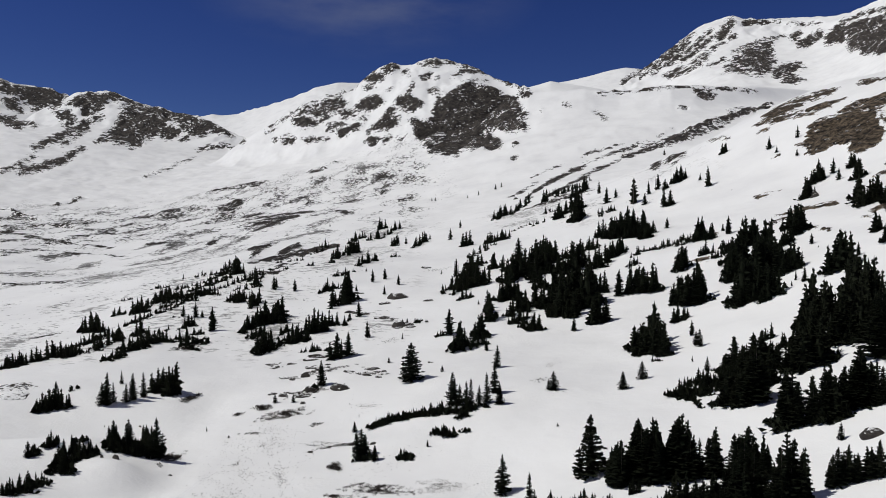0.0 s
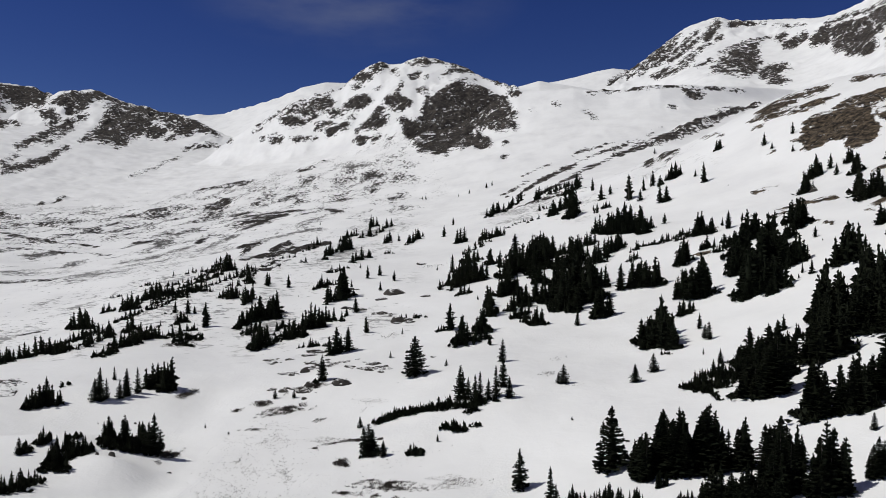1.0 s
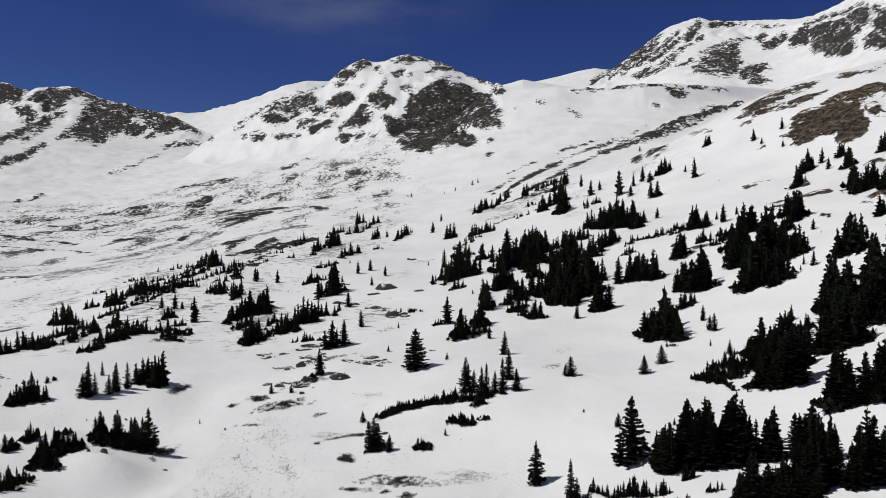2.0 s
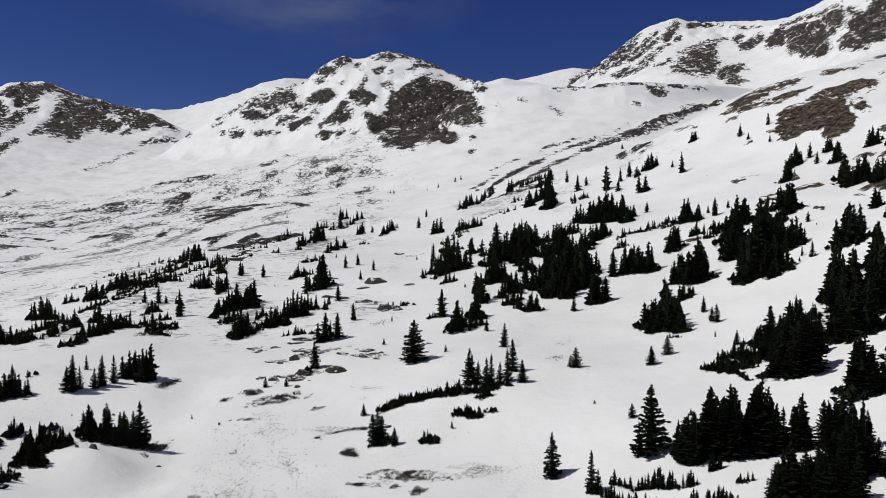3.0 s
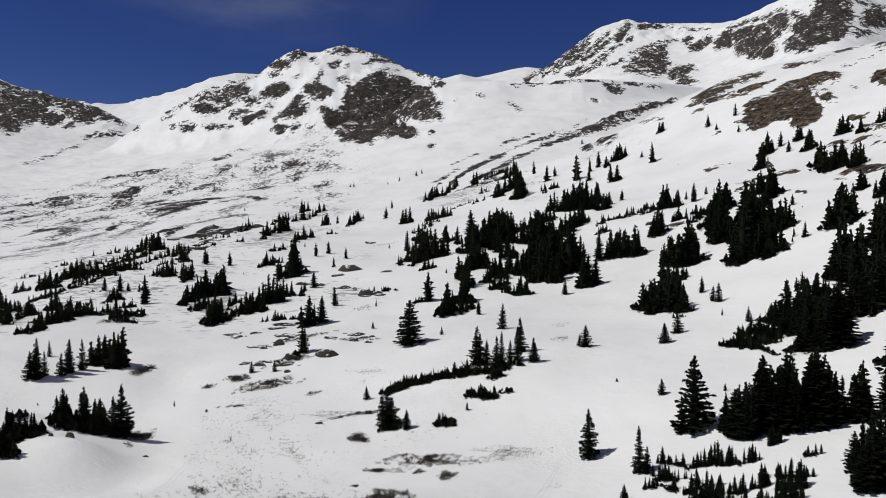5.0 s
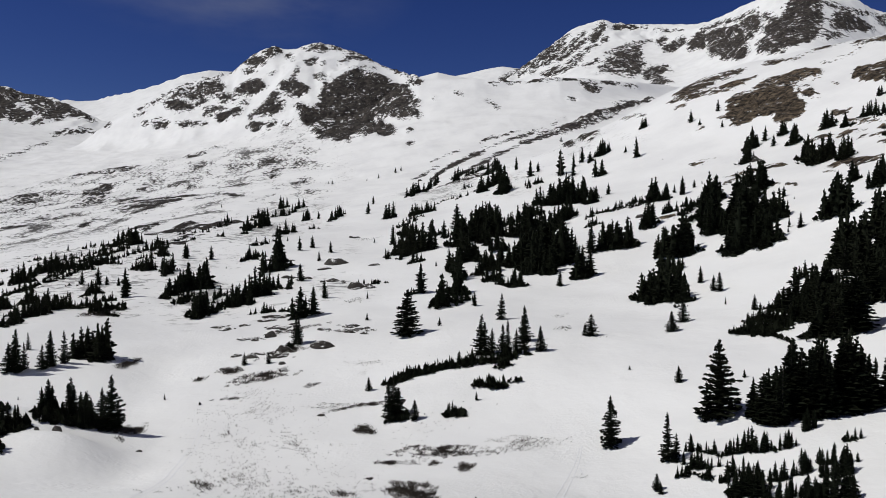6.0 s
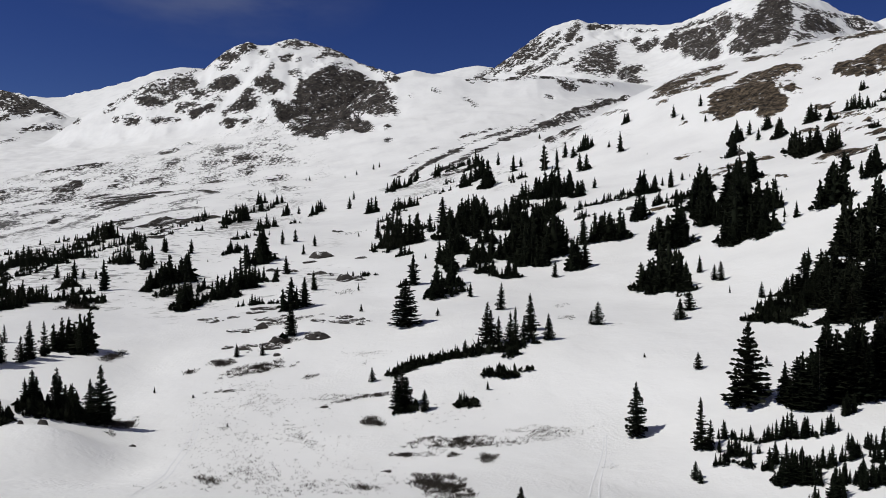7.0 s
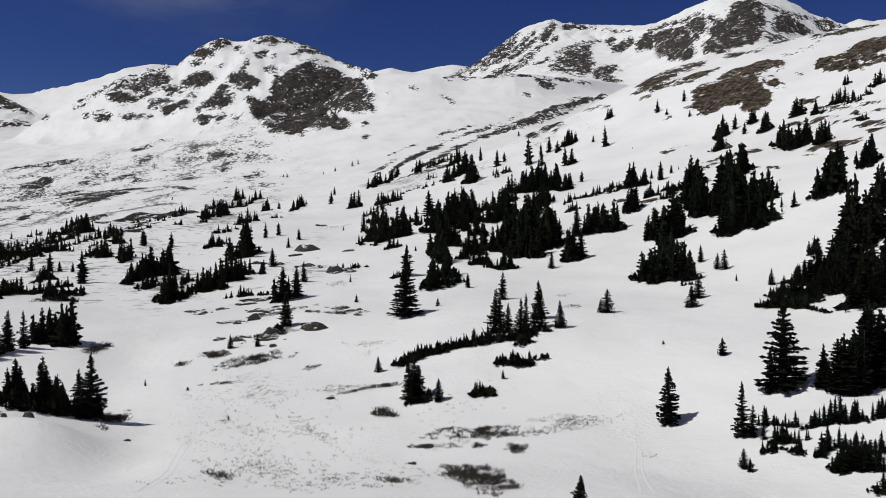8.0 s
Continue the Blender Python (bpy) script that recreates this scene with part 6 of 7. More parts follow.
grove = "the great central wood"
thicket((18.8, 226.1), (27.3, 226.8), 16.0, 14, 5.7, 9.0)
thicket((32.8, 263.3), (39.9, 248.7), 16.0, 14, 5.7, 8.5)
thicket((12.2, 192.4), (11.8, 177.2), 7.7, 8, 3.9, 7.8)
thicket((15.9, 183.0), (22.2, 186.9), 10.5, 14, 2.6, 5.3)
thicket((16.2, 175.8), (21.0, 174.5), 3.5, 10, 1.5, 2.7)
thicket((18.4, 171.9), (21.6, 167.6), 3.9, 10, 1.4, 3.0)
thicket((27.3, 226.8), (29.7, 206.9), 16.0, 14, 4.7, 7.1)
thicket((28.2, 190.9), (32.8, 175.2), 16.0, 24, 5.3, 10.6)
thicket((41.0, 245.7), (48.2, 233.2), 9.6, 12, 3.6, 6.2)
thicket((43.4, 218.1), (52.6, 225.2), 7.9, 10, 4.1, 7.4)
thicket((39.9, 195.9), (44.8, 194.9), 6.0, 8, 3.6, 7.2)

grove = "the dome-shaped thicket on the slope"
thicket((58.4, 274.8), (76.8, 258.6), 16.0, 40, 4.5, 8.6)
thicket((55.1, 240.0), (61.5, 239.7), 9.0, 10, 2.2, 4.6)

grove = "the upper slope"
thicket((28.3, 411.5), (39.0, 425.2), 16.0, 8, 3.8, 6.9)
thicket((40.1, 413.7), (57.1, 476.8), 16.0, 6, 5.0, 8.4)
thicket((54.7, 351.3), (63.4, 359.0), 11.4, 8, 5.4, 8.1)
thicket((58.0, 326.8), (65.6, 331.6), 6.9, 8, 7.5, 12.5)
thicket((74.0, 460.5), (97.3, 512.7), 16.0, 8, 5.3, 8.8)
thicket((71.3, 328.8), (77.8, 324.8), 4.6, 6, 2.0, 3.8)
thicket((53.2, 376.8), (59.4, 381.4), 9.9, 5, 2.3, 4.0)
thicket((66.8, 479.3), (81.7, 496.3), 16.0, 6, 2.3, 4.5)

grove = "hedges and clumps across the slope"
thicket((70.8, 178.6), (74.1, 174.6), 4.7, 10, 5.7, 8.5)
thicket((76.5, 191.2), (79.8, 187.5), 6.2, 10, 6.1, 9.1)
thicket((64.8, 158.4), (68.3, 157.0), 6.6, 14, 6.3, 11.4)
thicket((68.3, 157.0), (71.4, 155.9), 4.2, 10, 5.1, 7.6)
thicket((79.8, 170.2), (83.4, 168.3), 4.5, 8, 4.2, 6.3)
thicket((79.6, 181.2), (81.1, 173.3), 14.3, 12, 7.3, 10.2)
thicket((97.9, 206.2), (100.9, 200.3), 9.1, 10, 4.3, 6.8)
thicket((75.5, 200.8), (81.1, 202.2), 3.6, 8, 2.4, 4.0)
thicket((79.3, 206.3), (84.5, 203.8), 4.3, 8, 1.3, 2.3)
thicket((74.1, 229.6), (80.7, 231.9), 3.5, 12, 1.4, 2.5)
thicket((65.3, 201.3), (65.8, 197.5), 0.9, 4, 3.9, 5.4)

grove = "clumps on the open slope"
thicket((60.2, 170.9), (61.4, 168.2), 3.5, 8, 6.6, 10.6)
thicket((55.2, 172.9), (59.8, 170.1), 4.6, 10, 5.3, 7.3)
thicket((39.8, 142.0), (43.4, 138.7), 9.1, 18, 5.2, 8.4)
thicket((39.0, 147.3), (40.3, 145.3), 1.9, 5, 3.2, 5.4)

grove = "the long grove on the flank"
thicket((35.1, 108.8), (36.9, 104.3), 1.4, 16, 1.2, 2.2)
thicket((38.3, 112.4), (42.1, 108.2), 4.1, 20, 1.5, 2.7)
thicket((45.5, 116.0), (44.2, 110.0), 3.4, 12, 2.2, 4.4)
thicket((44.9, 112.1), (45.0, 104.5), 6.6, 18, 3.8, 6.3)
thicket((52.5, 106.5), (52.8, 104.5), 2.8, 8, 5.2, 7.8)
thicket((100.8, 163.5), (101.4, 159.4), 2.2, 6, 2.9, 4.1)

grove = "the wooded rise on the valley side"
thicket((-94.3, 216.0), (-88.8, 215.9), 4.4, 10, 2.4, 4.9)
thicket((-92.9, 227.2), (-81.7, 231.5), 6.5, 26, 2.0, 4.3)
thicket((-95.0, 235.3), (-89.9, 239.4), 2.0, 10, 2.7, 4.5)
thicket((-86.4, 242.4), (-78.4, 265.9), 4.8, 26, 1.5, 3.4)
thicket((-84.9, 271.4), (-80.6, 282.9), 16.0, 10, 3.1, 5.2)
thicket((-83.3, 237.0), (-78.0, 239.4), 4.2, 10, 1.8, 2.8)
thicket((-66.8, 223.8), (-61.7, 222.9), 5.6, 10, 2.4, 4.5)
thicket((-70.5, 257.4), (-65.9, 263.7), 6.4, 12, 2.3, 3.8)
thicket((-57.9, 214.6), (-57.5, 223.2), 3.6, 6, 3.1, 5.5)
thicket((-79.4, 173.3), (-79.2, 177.3), 6.6, 8, 2.6, 3.9)
thicket((-70.1, 150.6), (-69.3, 156.2), 3.3, 12, 1.3, 2.4)
thicket((-70.6, 165.0), (-68.2, 164.9), 3.1, 8, 1.8, 3.6)
thicket((-68.7, 169.1), (-66.4, 173.0), 5.2, 12, 2.2, 3.9)
thicket((-69.5, 192.3), (-66.5, 192.2), 4.0, 8, 2.1, 3.1)
thicket((-66.4, 173.0), (-56.7, 171.6), 3.3, 18, 0.7, 1.5)
thicket((-61.1, 167.1), (-56.6, 165.4), 2.6, 14, 0.9, 1.6)

grove = "the clump on the crest of the rise"
thicket((-52.0, 182.0), (-50.8, 191.1), 5.2, 8, 2.0, 3.9)
thicket((-50.8, 191.1), (-47.0, 193.7), 4.8, 10, 2.7, 4.8)
thicket((-47.8, 174.9), (-44.4, 180.8), 3.6, 12, 1.2, 2.2)
thicket((-41.0, 162.2), (-37.3, 169.8), 3.1, 14, 1.1, 2.3)
thicket((-41.8, 160.9), (-40.9, 165.3), 2.2, 6, 4.5, 6.7)
thicket((-40.6, 173.9), (-40.1, 187.8), 3.9, 6, 1.9, 3.1)
thicket((-37.3, 169.8), (-34.2, 171.4), 2.4, 8, 2.4, 4.1)
thicket((-33.7, 171.2), (-32.2, 173.6), 2.8, 5, 1.8, 3.0)

grove = "scattered clumps up the valley"
thicket((-47.0, 302.6), (-43.9, 315.3), 15.3, 6, 3.4, 5.7)
thicket((-42.8, 315.0), (-38.2, 329.2), 16.0, 10, 4.7, 7.1)
thicket((-60.9, 330.2), (-58.3, 345.6), 5.1, 6, 2.0, 3.5)
thicket((-54.1, 286.4), (-51.3, 286.7), 4.8, 5, 1.7, 2.5)
thicket((-40.5, 263.4), (-36.3, 268.0), 1.7, 8, 1.5, 2.9)
thicket((-40.5, 235.8), (-34.7, 243.3), 5.7, 10, 1.7, 3.4)

grove = "the wooded rise on the valley side"
thicket((-89.9, 145.0), (-86.4, 147.7), 5.8, 10, 1.6, 3.4)
thicket((-87.6, 149.9), (-80.7, 156.0), 6.0, 16, 2.1, 4.2)

grove = "trees on the left knoll and below it"
thicket((-46.0, 74.0), (-46.7, 84.8), 2.2, 20, 1.1, 2.1)
thicket((-66.5, 116.0), (-63.8, 118.6), 1.2, 10, 1.5, 3.0)

grove = "clumps below the brown outcrops"
thicket((158.7, 234.2), (160.6, 225.6), 3.8, 9, 3.0, 5.6)
thicket((177.0, 248.3), (177.5, 246.7), 1.9, 3, 2.8, 4.7)
thicket((164.0, 225.7), (163.8, 223.1), 1.8, 3, 2.6, 3.5)
thicket((170.3, 228.8), (173.3, 226.8), 3.2, 7, 3.3, 5.8)
thicket((151.9, 243.8), (153.3, 240.3), 2.9, 5, 4.4, 7.0)
thicket((140.5, 204.7), (140.2, 200.4), 1.7, 5, 1.9, 3.0)
thicket((151.6, 233.7), (152.1, 228.9), 1.2, 4, 1.3, 2.1)

grove = "the grove at the side of the slope"
thicket((63.3, 126.0), (65.3, 121.1), 6.5, 14, 6.1, 10.1)
thicket((44.0, 103.0), (42.9, 99.1), 2.5, 8, 4.6, 6.9)

grove = "the near grove"
thicket((19.5, 82.2), (19.6, 80.5), 0.8, 6, 2.3, 3.7)
thicket((19.6, 80.6), (19.9, 78.5), 1.2, 6, 4.4, 6.0)
thicket((9.9, 76.7), (12.3, 75.5), 0.4, 8, 0.9, 1.8)
thicket((11.6, 73.9), (13.9, 72.9), 0.4, 8, 1.2, 2.1)
thicket((11.6, 71.2), (13.0, 70.3), 0.4, 7, 1.1, 2.2)
thicket((12.1, 72.4), (14.5, 70.5), 0.4, 9, 0.8, 1.6)
thicket((15.0, 70.8), (16.8, 69.9), 0.4, 7, 0.9, 1.7)
thicket((17.3, 70.7), (19.4, 69.3), 0.4, 9, 0.9, 1.9)
thicket((12.5, 68.5), (14.4, 66.8), 0.3, 8, 0.7, 1.6)
thicket((15.1, 67.6), (16.9, 66.4), 0.4, 9, 0.8, 1.7)
thicket((10.3, 77.9), (11.3, 75.6), 0.3, 6, 0.6, 1.2)
thicket((21.2, 72.8), (22.5, 72.5), 0.3, 5, 0.5, 1.1)

join_loose()


# ---- boulders ----
def stone_material():
    m, nodes, links, p = material("stone")
    pos = nodes.new("ShaderNodeTexCoord").outputs["Object"]
    geo = nodes.new("ShaderNodeNewGeometry")
    n = noise_node(nodes, links, pos, 3.0, 7, 0.7)
    spots = noise_node(nodes, links, pos, 11.0, 3, 0.6)
    col = ramp_node(nodes, links, n, [(0.3, (0.018, 0.015, 0.013)), (0.55, (0.048, 0.041, 0.035)), (0.8, (0.10, 0.09, 0.075))])
    col = mix_colour(nodes, links, math_node(nodes, links, "MULTIPLY_ADD", spots, 6.0, -3.7, True), col, (0.09, 0.085, 0.05))
    face = nodes.new("ShaderNodeSeparateXYZ")
    links.new(geo.outputs["Normal"], face.inputs[0])
    cap = math_node(nodes, links, "MULTIPLY_ADD", spots, 0.7, face.outputs["Z"])      # snow lying on the flat tops
    cap = math_node(nodes, links, "MULTIPLY_ADD", cap, 9.0, -10.6, True)
    col = mix_colour(nodes, links, cap, col, (0.84, 0.84, 0.83))
    links.new(col, p.inputs["Base Color"])
    p.inputs["Roughness"].default_value = 0.9
    bump = nodes.new("ShaderNodeBump")
    bump.inputs["Strength"].default_value, bump.inputs["Distance"].default_value = 1.0, 0.3
    links.new(n, bump.inputs["Height"])
    links.new(bump.outputs[0], p.inputs["Normal"])
    return m


STONE = stone_material()


def boulder_mesh(seed):
    bm = bmesh.new()
    bmesh.ops.create_icosphere(bm, subdivisions=3, radius=0.5)
    planes = [Vector((dice.uniform(-1, 1), dice.uniform(-1, 1), dice.uniform(-0.3, 1))).normalized() for _ in range(22)]
    off = Vector((seed * 7.1, seed * 3.3, 0))
    for v in bm.verts:
        n = noise.fractal(v.co * 2.2 + off, 1.0, 2.0, 4)
        cut = noise.noise(v.co * 1.1 - off)
        v.co *= 1 + 0.5 * n + 0.35 * cut
        for k, p in enumerate(planes):
            over = v.co.dot(p) - 0.27 - 0.007 * k
            if over > 0:
                v.co -= p * over
    me = bpy.data.meshes.new("boulder")
    bm.to_mesh(me)
    bm.free()
    me.materials.append(STONE)
    return me


BOULDERS = [boulder_mesh(k) for k in range(5)]


def boulder(x, y, wide, high):
    ob = new("boulder", BOULDERS[dice.randrange(5)])
    ob.location = (x, y, ground_at(x, y) - 0.06 * high)
    ob.scale = (wide * 1.45, wide * dice.uniform(0.8, 1.2), high * 2.2)
    ob.rotation_euler = (0, 0, dice.uniform(-0.5, 0.5))
    tagged(ob, "lichen-spotted grey-brown boulder half buried in snow", "boulder", "boulders")


def stone_band(bearing, rng, half_width, half_depth, lean):
    """Stones half drowned in snow along a low ledge: about that bearing and range, in degrees and metres."""
    for k in range(max(4, round(2.6 * half_width * rng / 57 / 0.8))):
        db = half_width * dice.uniform(-1, 1)
        r = rng + lean * db + half_depth * dice.uniform(-0.5, 0.5)
        wide = dice.choice((0.5, 0.7, 0.9, 1.2, 1.7)) * rng / 150
        boulder(r * math.sin(radians(bearing + db)), r * math.cos(radians(bearing + db)), wide, wide * dice.uniform(0.22, 0.42))


stone_band(-7.00, 156.1, 0.91, 1.8, -1.5)
stone_band(-9.96, 148.8, 0.90, 1.7, -0.4)
stone_band(-12.65, 152.5, 1.03, 2.1, 0.8)
stone_band(-13.52, 127.7, 1.05, 1.4, -1.0)
stone_band(-10.51, 144.9, 1.46, 1.7, 1.8)
stone_band(-12.23, 133.9, 1.59, 1.3, -0.6)
stone_band(-10.95, 130.9, 0.79, 1.7, -1.4)
stone_band(-9.89, 156.1, 1.16, 1.2, 0.7)
stone_band(-5.38, 142.3, 0.99, 2.1, -2.3)
stone_band(-4.58, 194.0, 0.87, 3.6, -5.1)
stone_band(-3.23, 180.5, 0.86, 2.4, -1.4)
stone_band(-6.81, 205.9, 0.70, 4.6, -1.9)
stone_band(-7.14, 236.1, 0.89, 3.3, -1.6)
boulder(-14.1, 224.7, 7.2, 2.2)
boulder(-17.4, 217.7, 3.8, 0.8)
boulder(-11.1, 181.5, 4.2, 1.8)
boulder(-8.5, 182.6, 2.5, 0.9)
boulder(-15.7, 193.7, 2.9, 1.1)
boulder(-13.6, 192.4, 1.2, 0.5)
boulder(-14.0, 142.8, 2.9, 0.7)
boulder(-14.6, 137.4, 1.7, 0.6)
boulder(-12.3, 136.3, 1.7, 0.4)
boulder(-18.5, 140.7, 2.3, 0.5)
boulder(-18.8, 130.7, 3.3, 1.4)
boulder(-26.8, 139.8, 1.8, 1.2)
boulder(-27.7, 152.3, 3.0, 0.5)
boulder(-25.9, 155.3, 2.5, 0.4)
boulder(-30.1, 140.5, 3.6, 0.4)
boulder(-24.5, 131.0, 1.8, 1.0)
boulder(-25.2, 128.1, 2.0, 0.7)
boulder(-28.9, 129.4, 2.3, 0.7)
boulder(-24.4, 124.6, 1.1, 0.5)
boulder(-4.3, 215.7, 3.0, 0.9)
boulder(-19.2, 103.4, 0.9, 0.4)
boulder(-10.1, 103.9, 0.9, 0.5)
boulder(-25.7, 145.8, 2.3, 0.5)
boulder(-6.6, 277.7, 4.0, 0.8)
boulder(-2.5, 146.4, 1.3, 0.3)
boulder(126.8, 244.8, 2.9, 1.9)
boulder(-36.4, 152.2, 2.7, 0.6)
boulder(-43.5, 94.6, 1.3, 0.8)
boulder(-44.9, 93.7, 0.7, 0.5)
boulder(-49.0, 115.4, 0.5, 0.4)
boulder(125.8, 242.1, 3.0, 1.7)
boulder(69.3, 210.2, 3.0, 1.0)
boulder(55.1, 543.2, 4.2, 1.7)
boulder(-36.4, 95.0, 0.6, 0.2)
boulder(45.6, 75.3, 2.6, 1.0)
boulder(53.6, 87.1, 1.1, 0.5)
boulder(-74.0, 122.3, 5.7, 0.8)


# ---- dead willow scrub and grass standing through the snow ----
def twig_material():
    m, nodes, links, p = material("dry_twigs")
    isl = nodes.new("ShaderNodeNewGeometry").outputs["Random Per Island"]
    col = ramp_node(nodes, links, isl, [(0.0, (0.018, 0.014, 0.012)), (0.6, (0.042, 0.033, 0.026)), (1.0, (0.085, 0.07, 0.052))])
    links.new(col, p.inputs["Base Color"])
    p.inputs["Roughness"].default_value = 0.9
    return m


TWIGS = twig_material()
SCRUB = ([], [])


def scrub(a, b, depth, n, tall, stems=16):
    """n low bushes of bare twigs between a and b, strewn over depth metres behind that line."""
    vs, fs = SCRUB
    n, tall, phase = round(n * (2.2 if stems > 5 else 4.0)), tall * (0.85 if stems > 5 else 0.62), dice.uniform(0, 6.28)
    back = Vector((a[0] + b[0], a[1] + b[1])).normalized()
    for k in range(n):
        t, q = dice.uniform(0, 6.28), dice.random() ** 0.75
        q *= 1.25 + 0.35 * math.sin(2 * t + phase) + 0.25 * math.sin(5 * t + 2 * phase)      # a ragged outline
        f, d = 0.5 + 0.52 * q * math.cos(t), depth * (0.5 + 0.55 * q * math.sin(t))
        x, y = a[0] + (b[0] - a[0]) * f + back.x * d, a[1] + (b[1] - a[1]) * f + back.y * d
        z = ground_at(x, y) - 0.05
        size = tall * dice.uniform(0.6, 1.2)
        for s in range(stems):
            t = dice.uniform(0, 6.28)
            out, up, w = size * dice.uniform(0.2, 0.9), size * dice.uniform(0.35, 1.0), 0.010 + 0.014 * size
            cx, cy = x + size * dice.uniform(-0.7, 0.7), y + size * dice.uniform(-0.5, 0.5)
            p, c = len(vs), (math.cos(t), math.sin(t))
            vs += [(cx - c[1] * w, cy + c[0] * w, z), (cx + c[1] * w, cy - c[0] * w, z),
                   (cx + c[0] * out * 0.6, cy + c[1] * out * 0.6, z + up * 0.7), (cx + c[0] * out, cy + c[1] * out, z + up), (cx + c[0] * out * 0.5, cy + c[1] * out * 0.5, z + up * 0.7 + w * 2)]
            fs += [(p, p + 1, p + 2), (p, p + 2, p + 4), (p + 2, p + 3, p + 4)]


scrub((-10.8, 87.8), (-5.2, 86.3), 3.2, 70, 0.45)
scrub((-13.7, 71.4), (-10.9, 71.4), 6.6, 110, 0.42)
scrub((-9.8, 85.2), (-8.8, 85.1), 1.0, 14, 0.29)
scrub((-7.7, 82.6), (-6.3, 82.5), 1.6, 20, 0.38)
scrub((-14.1, 86.7), (-12.3, 86.4), 1.1, 26, 0.30)
scrub((-15.8, 81.0), (-14.8, 81.5), 1.0, 10, 0.22)
scrub((-18.2, 74.4), (-17.0, 74.4), 2.1, 16, 0.43, 7)
scrub((-15.9, 97.6), (-13.7, 96.5), 1.7, 26, 0.51)
scrub((-18.2, 103.9), (-14.6, 104.8), 0.7, 34, 0.25)
scrub((-14.5, 104.6), (-12.2, 103.9), 1.0, 26, 0.37)
scrub((-32.1, 122.6), (-29.9, 122.9), 2.0, 18, 0.69)
scrub((-29.0, 117.2), (-23.6, 118.7), 3.8, 70, 0.51)
scrub((-28.2, 78.8), (-27.6, 79.7), 2.8, 12, 0.56, 6)
scrub((-27.5, 79.2), (-22.1, 79.3), 9.1, 46, 0.39, 4)
scrub((-27.0, 105.0), (-23.5, 105.0), 7.9, 26, 0.38, 4)
scrub((-2.2, 88.3), (1.9, 87.7), 2.2, 46, 0.37, 4)
scrub((-22.4, 92.8), (-20.0, 91.2), 6.8, 26, 0.37, 4)
scrub((-31.0, 111.6), (-27.8, 111.5), 1.0, 18, 0.27)
scrub((-21.0, 113.9), (-19.5, 113.9), 1.0, 10, 0.35)
scrub((-35.3, 121.1), (-34.3, 121.4), 1.2, 6, 0.53)
scrub((1.2, 79.3), (2.7, 79.3), 0.8, 8, 0.19, 4)
scrub((-14.2, 115.0), (-12.6, 116.4), 1.9, 8, 0.28, 4)
scrub((-29.0, 98.4), (-28.2, 98.8), 1.5, 4, 0.52, 3)
scrub((-16.8, 116.3), (8.1, 104.7), 15.9, 18, 0.20, 3)
scrub((-19.4, 77.8), (-13.1, 77.2), 11.9, 26, 0.21, 4)
scrub((-31.4, 99.8), (-28.0, 102.6), 7.6, 16, 0.24, 4)
scrub((15.7, 124.9), (18.3, 126.0), 2.5, 12, 0.46, 5)
scrub((19.3, 137.8), (23.1, 140.4), 2.3, 8, 0.42, 4)
scrub((18.2, 115.9), (21.0, 116.9), 2.0, 8, 0.26, 3)
scrub((-4.1, 86.1), (2.3, 86.9), 2.5, 40, 0.37, 4)
scrub((-12.2, 85.5), (-9.9, 85.9), 2.0, 16, 0.36, 5)
scrub((-60.9, 163.6), (-56.6, 167.8), 5.0, 30, 0.64)
scrub((-46.4, 126.8), (-44.6, 129.5), 1.8, 30, 0.58)
scrub((-38.8, 97.7), (-37.3, 101.3), 3.9, 40, 0.52)
scrub((-13.4, 163.9), (-10.5, 166.8), 2.7, 10, 0.61, 4)
scrub((-5.7, 269.2), (1.4, 270.5), 5.0, 12, 0.81, 4)
scrub((-29.7, 82.8), (-21.1, 82.8), 17.9, 60, 0.24, 3)
scrub((-30.5, 104.3), (-22.3, 102.8), 5.8, 40, 0.32, 3)
scrub((-30.2, 112.1), (-21.7, 110.0), 4.3, 34, 0.28, 3)
scrub((-19.9, 105.2), (-14.9, 104.8), 1.7, 26, 0.39, 5)
scrub((-15.2, 120.0), (-10.1, 118.7), 2.0, 18, 0.38, 4)
scrub((-27.0, 139.0), (-20.0, 143.5), 2.0, 34, 0.45)
scrub((-26.5, 127.0), (-20.0, 131.0), 2.2, 44, 0.5)
scrub((-17.0, 137.5), (-11.0, 138.0), 1.6, 22, 0.4)
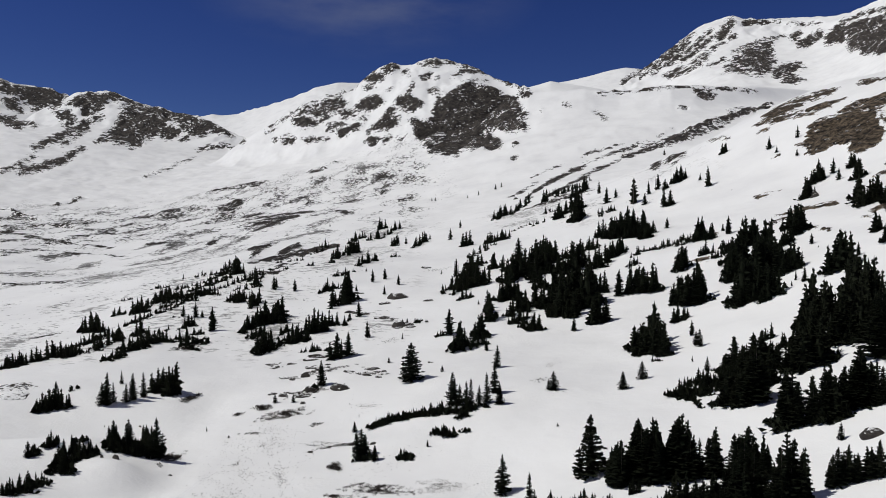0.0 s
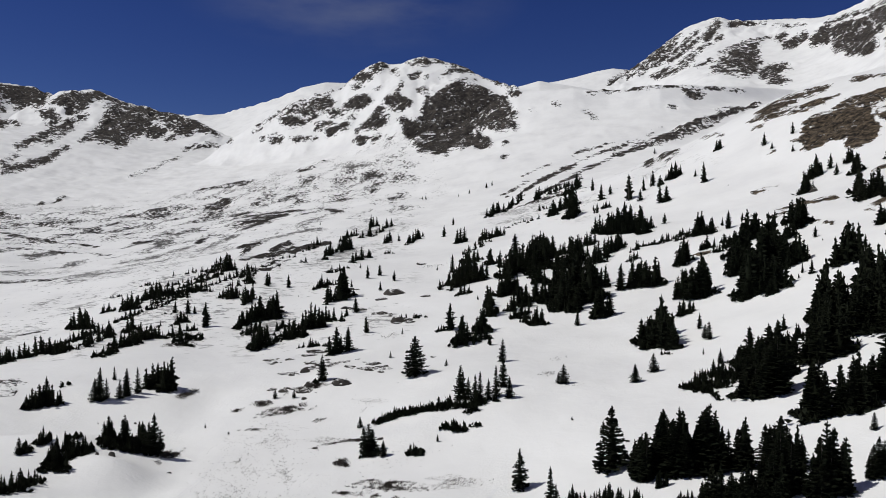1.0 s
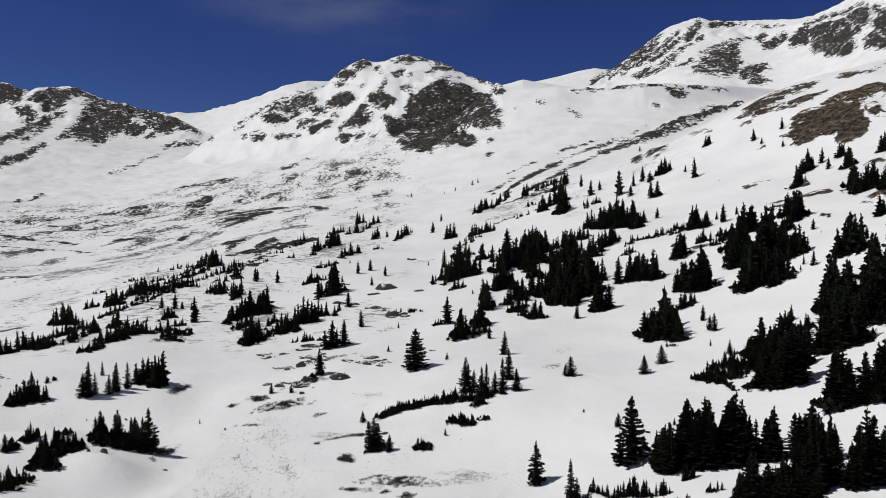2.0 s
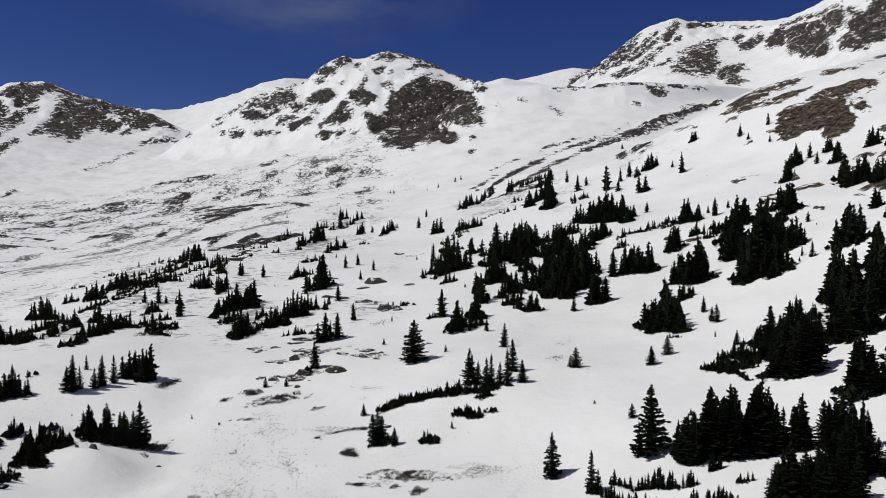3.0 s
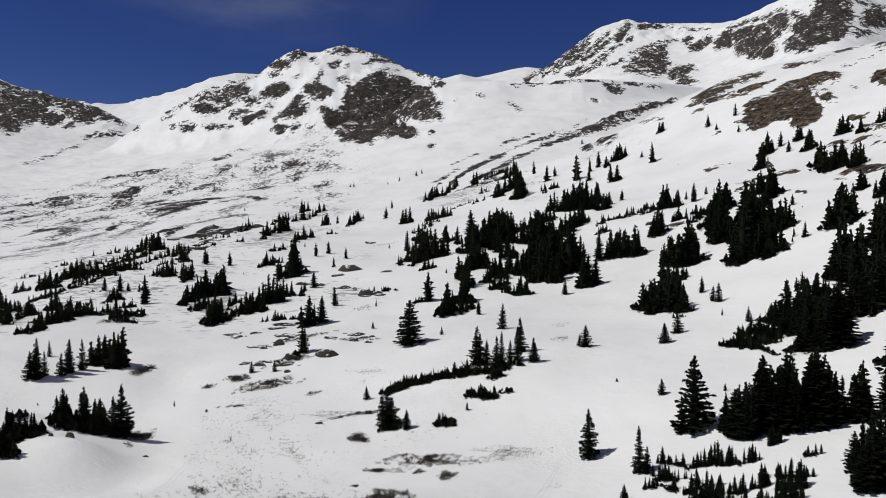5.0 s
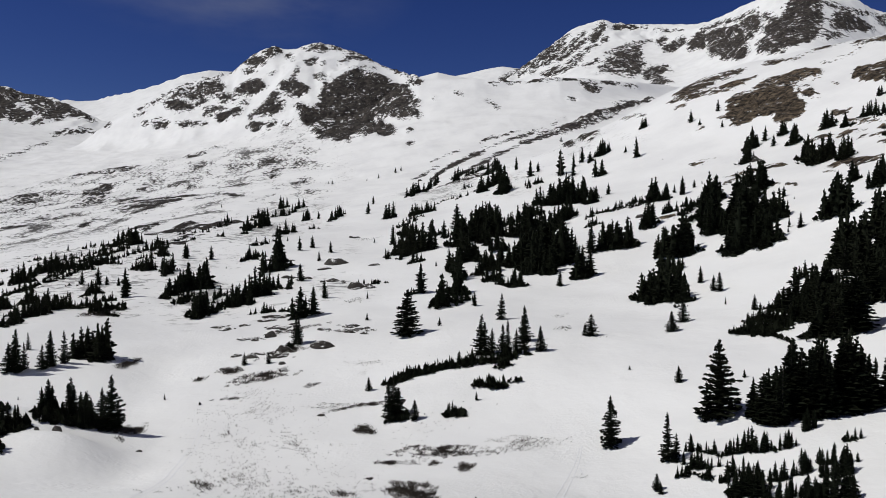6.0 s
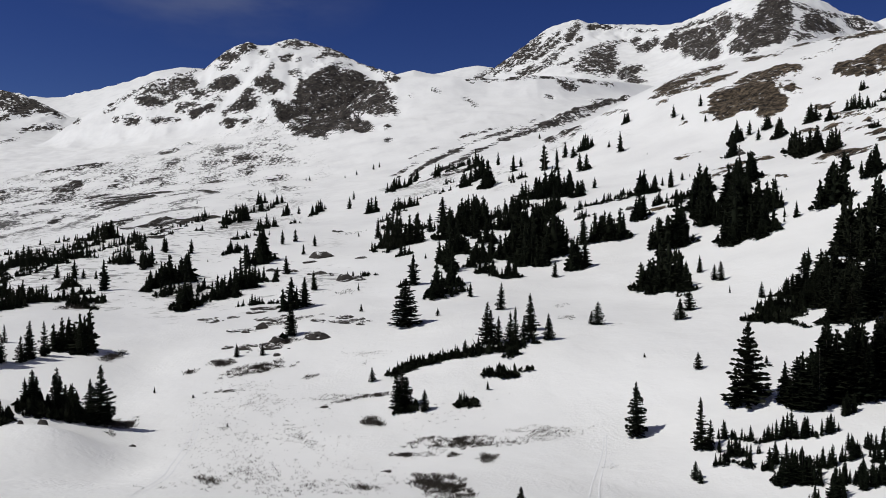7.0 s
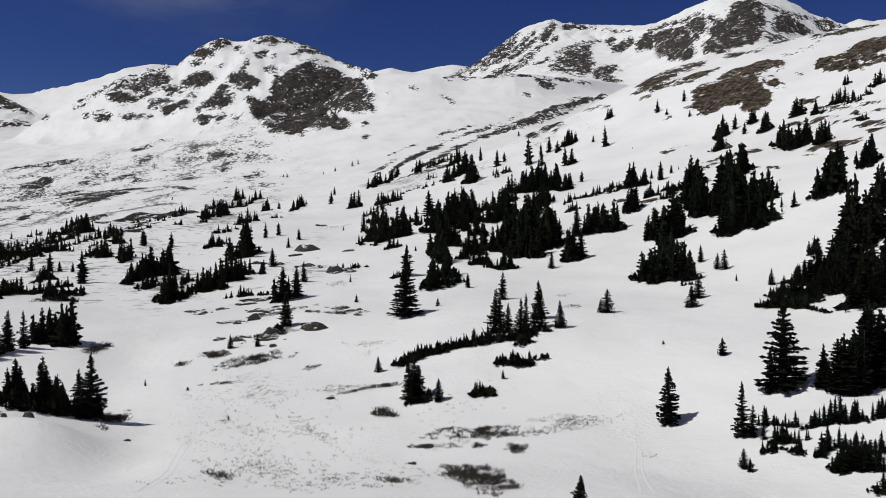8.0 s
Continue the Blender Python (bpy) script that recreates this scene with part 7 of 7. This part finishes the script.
scrub((-31.0, 91.0), (-16.0, 90.0), 12.0, 50, 0.34, 5)
scrub((-27.0, 74.0), (-14.0, 73.0), 8.0, 60, 0.34, 5)
scrub((-12.0, 92.0), (-2.0, 95.0), 6.0, 16, 0.3, 5)

tagged(new("willow_scrub", mesh_from("willow_scrub", SCRUB[0], SCRUB[1], TWIGS)), "bare brown willow scrub and dry grass standing through snow", "shrubs", kind="stuff")


# ---- ski tracks ----
def track_material():
    m, nodes, links, p = material("packed_snow")
    pos = nodes.new("ShaderNodeNewGeometry").outputs["Position"]
    n = noise_node(nodes, links, pos, 2.0, 4, 0.6)
    links.new(ramp_node(nodes, links, n, [(0.3, (0.78, 0.78, 0.785)), (0.7, (0.84, 0.84, 0.835))]), p.inputs["Base Color"])
    p.inputs["Roughness"].default_value = 0.6
    return m


PACKED = track_material()


def ski_track(*way):
    """A narrow packed groove along the points."""
    vs, fs = [], []
    pts = []
    for (x0, y0), (x1, y1) in zip(way, way[1:]):
        n = max(2, int(math.hypot(x1 - x0, y1 - y0) / 0.8))
        pts += [(x0 + (x1 - x0) * k / n, y0 + (y1 - y0) * k / n) for k in range(n)]
    for k, (x, y) in enumerate(pts):
        x += 0.12 * math.sin(k * 0.35)
        z = ground_at(x, y)
        vs += [(x - 0.07, y, z + 0.008), (x, y, z + 0.02), (x + 0.07, y, z + 0.008)]
        if k:
            p = 3 * k
            fs += [(p - 3, p - 2, p + 1, p), (p - 2, p - 1, p + 2, p + 1)]
    tagged(new("ski_track", mesh_from("ski_track", vs, fs, PACKED)), "faint narrow ski track pressed into snow", "track", "ski tracks")


ski_track((4.8, 86.7), (2.4, 81.9), (-0.1, 76.9), (-4.2, 68.7))
ski_track((4.4, 86.3), (1.4, 80.8), (-2.4, 73.6), (-5.2, 68.6))
ski_track((2.7, 81.8), (2.0, 78.6))
ski_track((-32.0, 102.1), (-31.9, 96.0), (-32.1, 86.6), (-32.4, 74.4))
ski_track((-31.4, 101.1), (-31.4, 94.2), (-31.6, 85.6), (-32.0, 75.9))
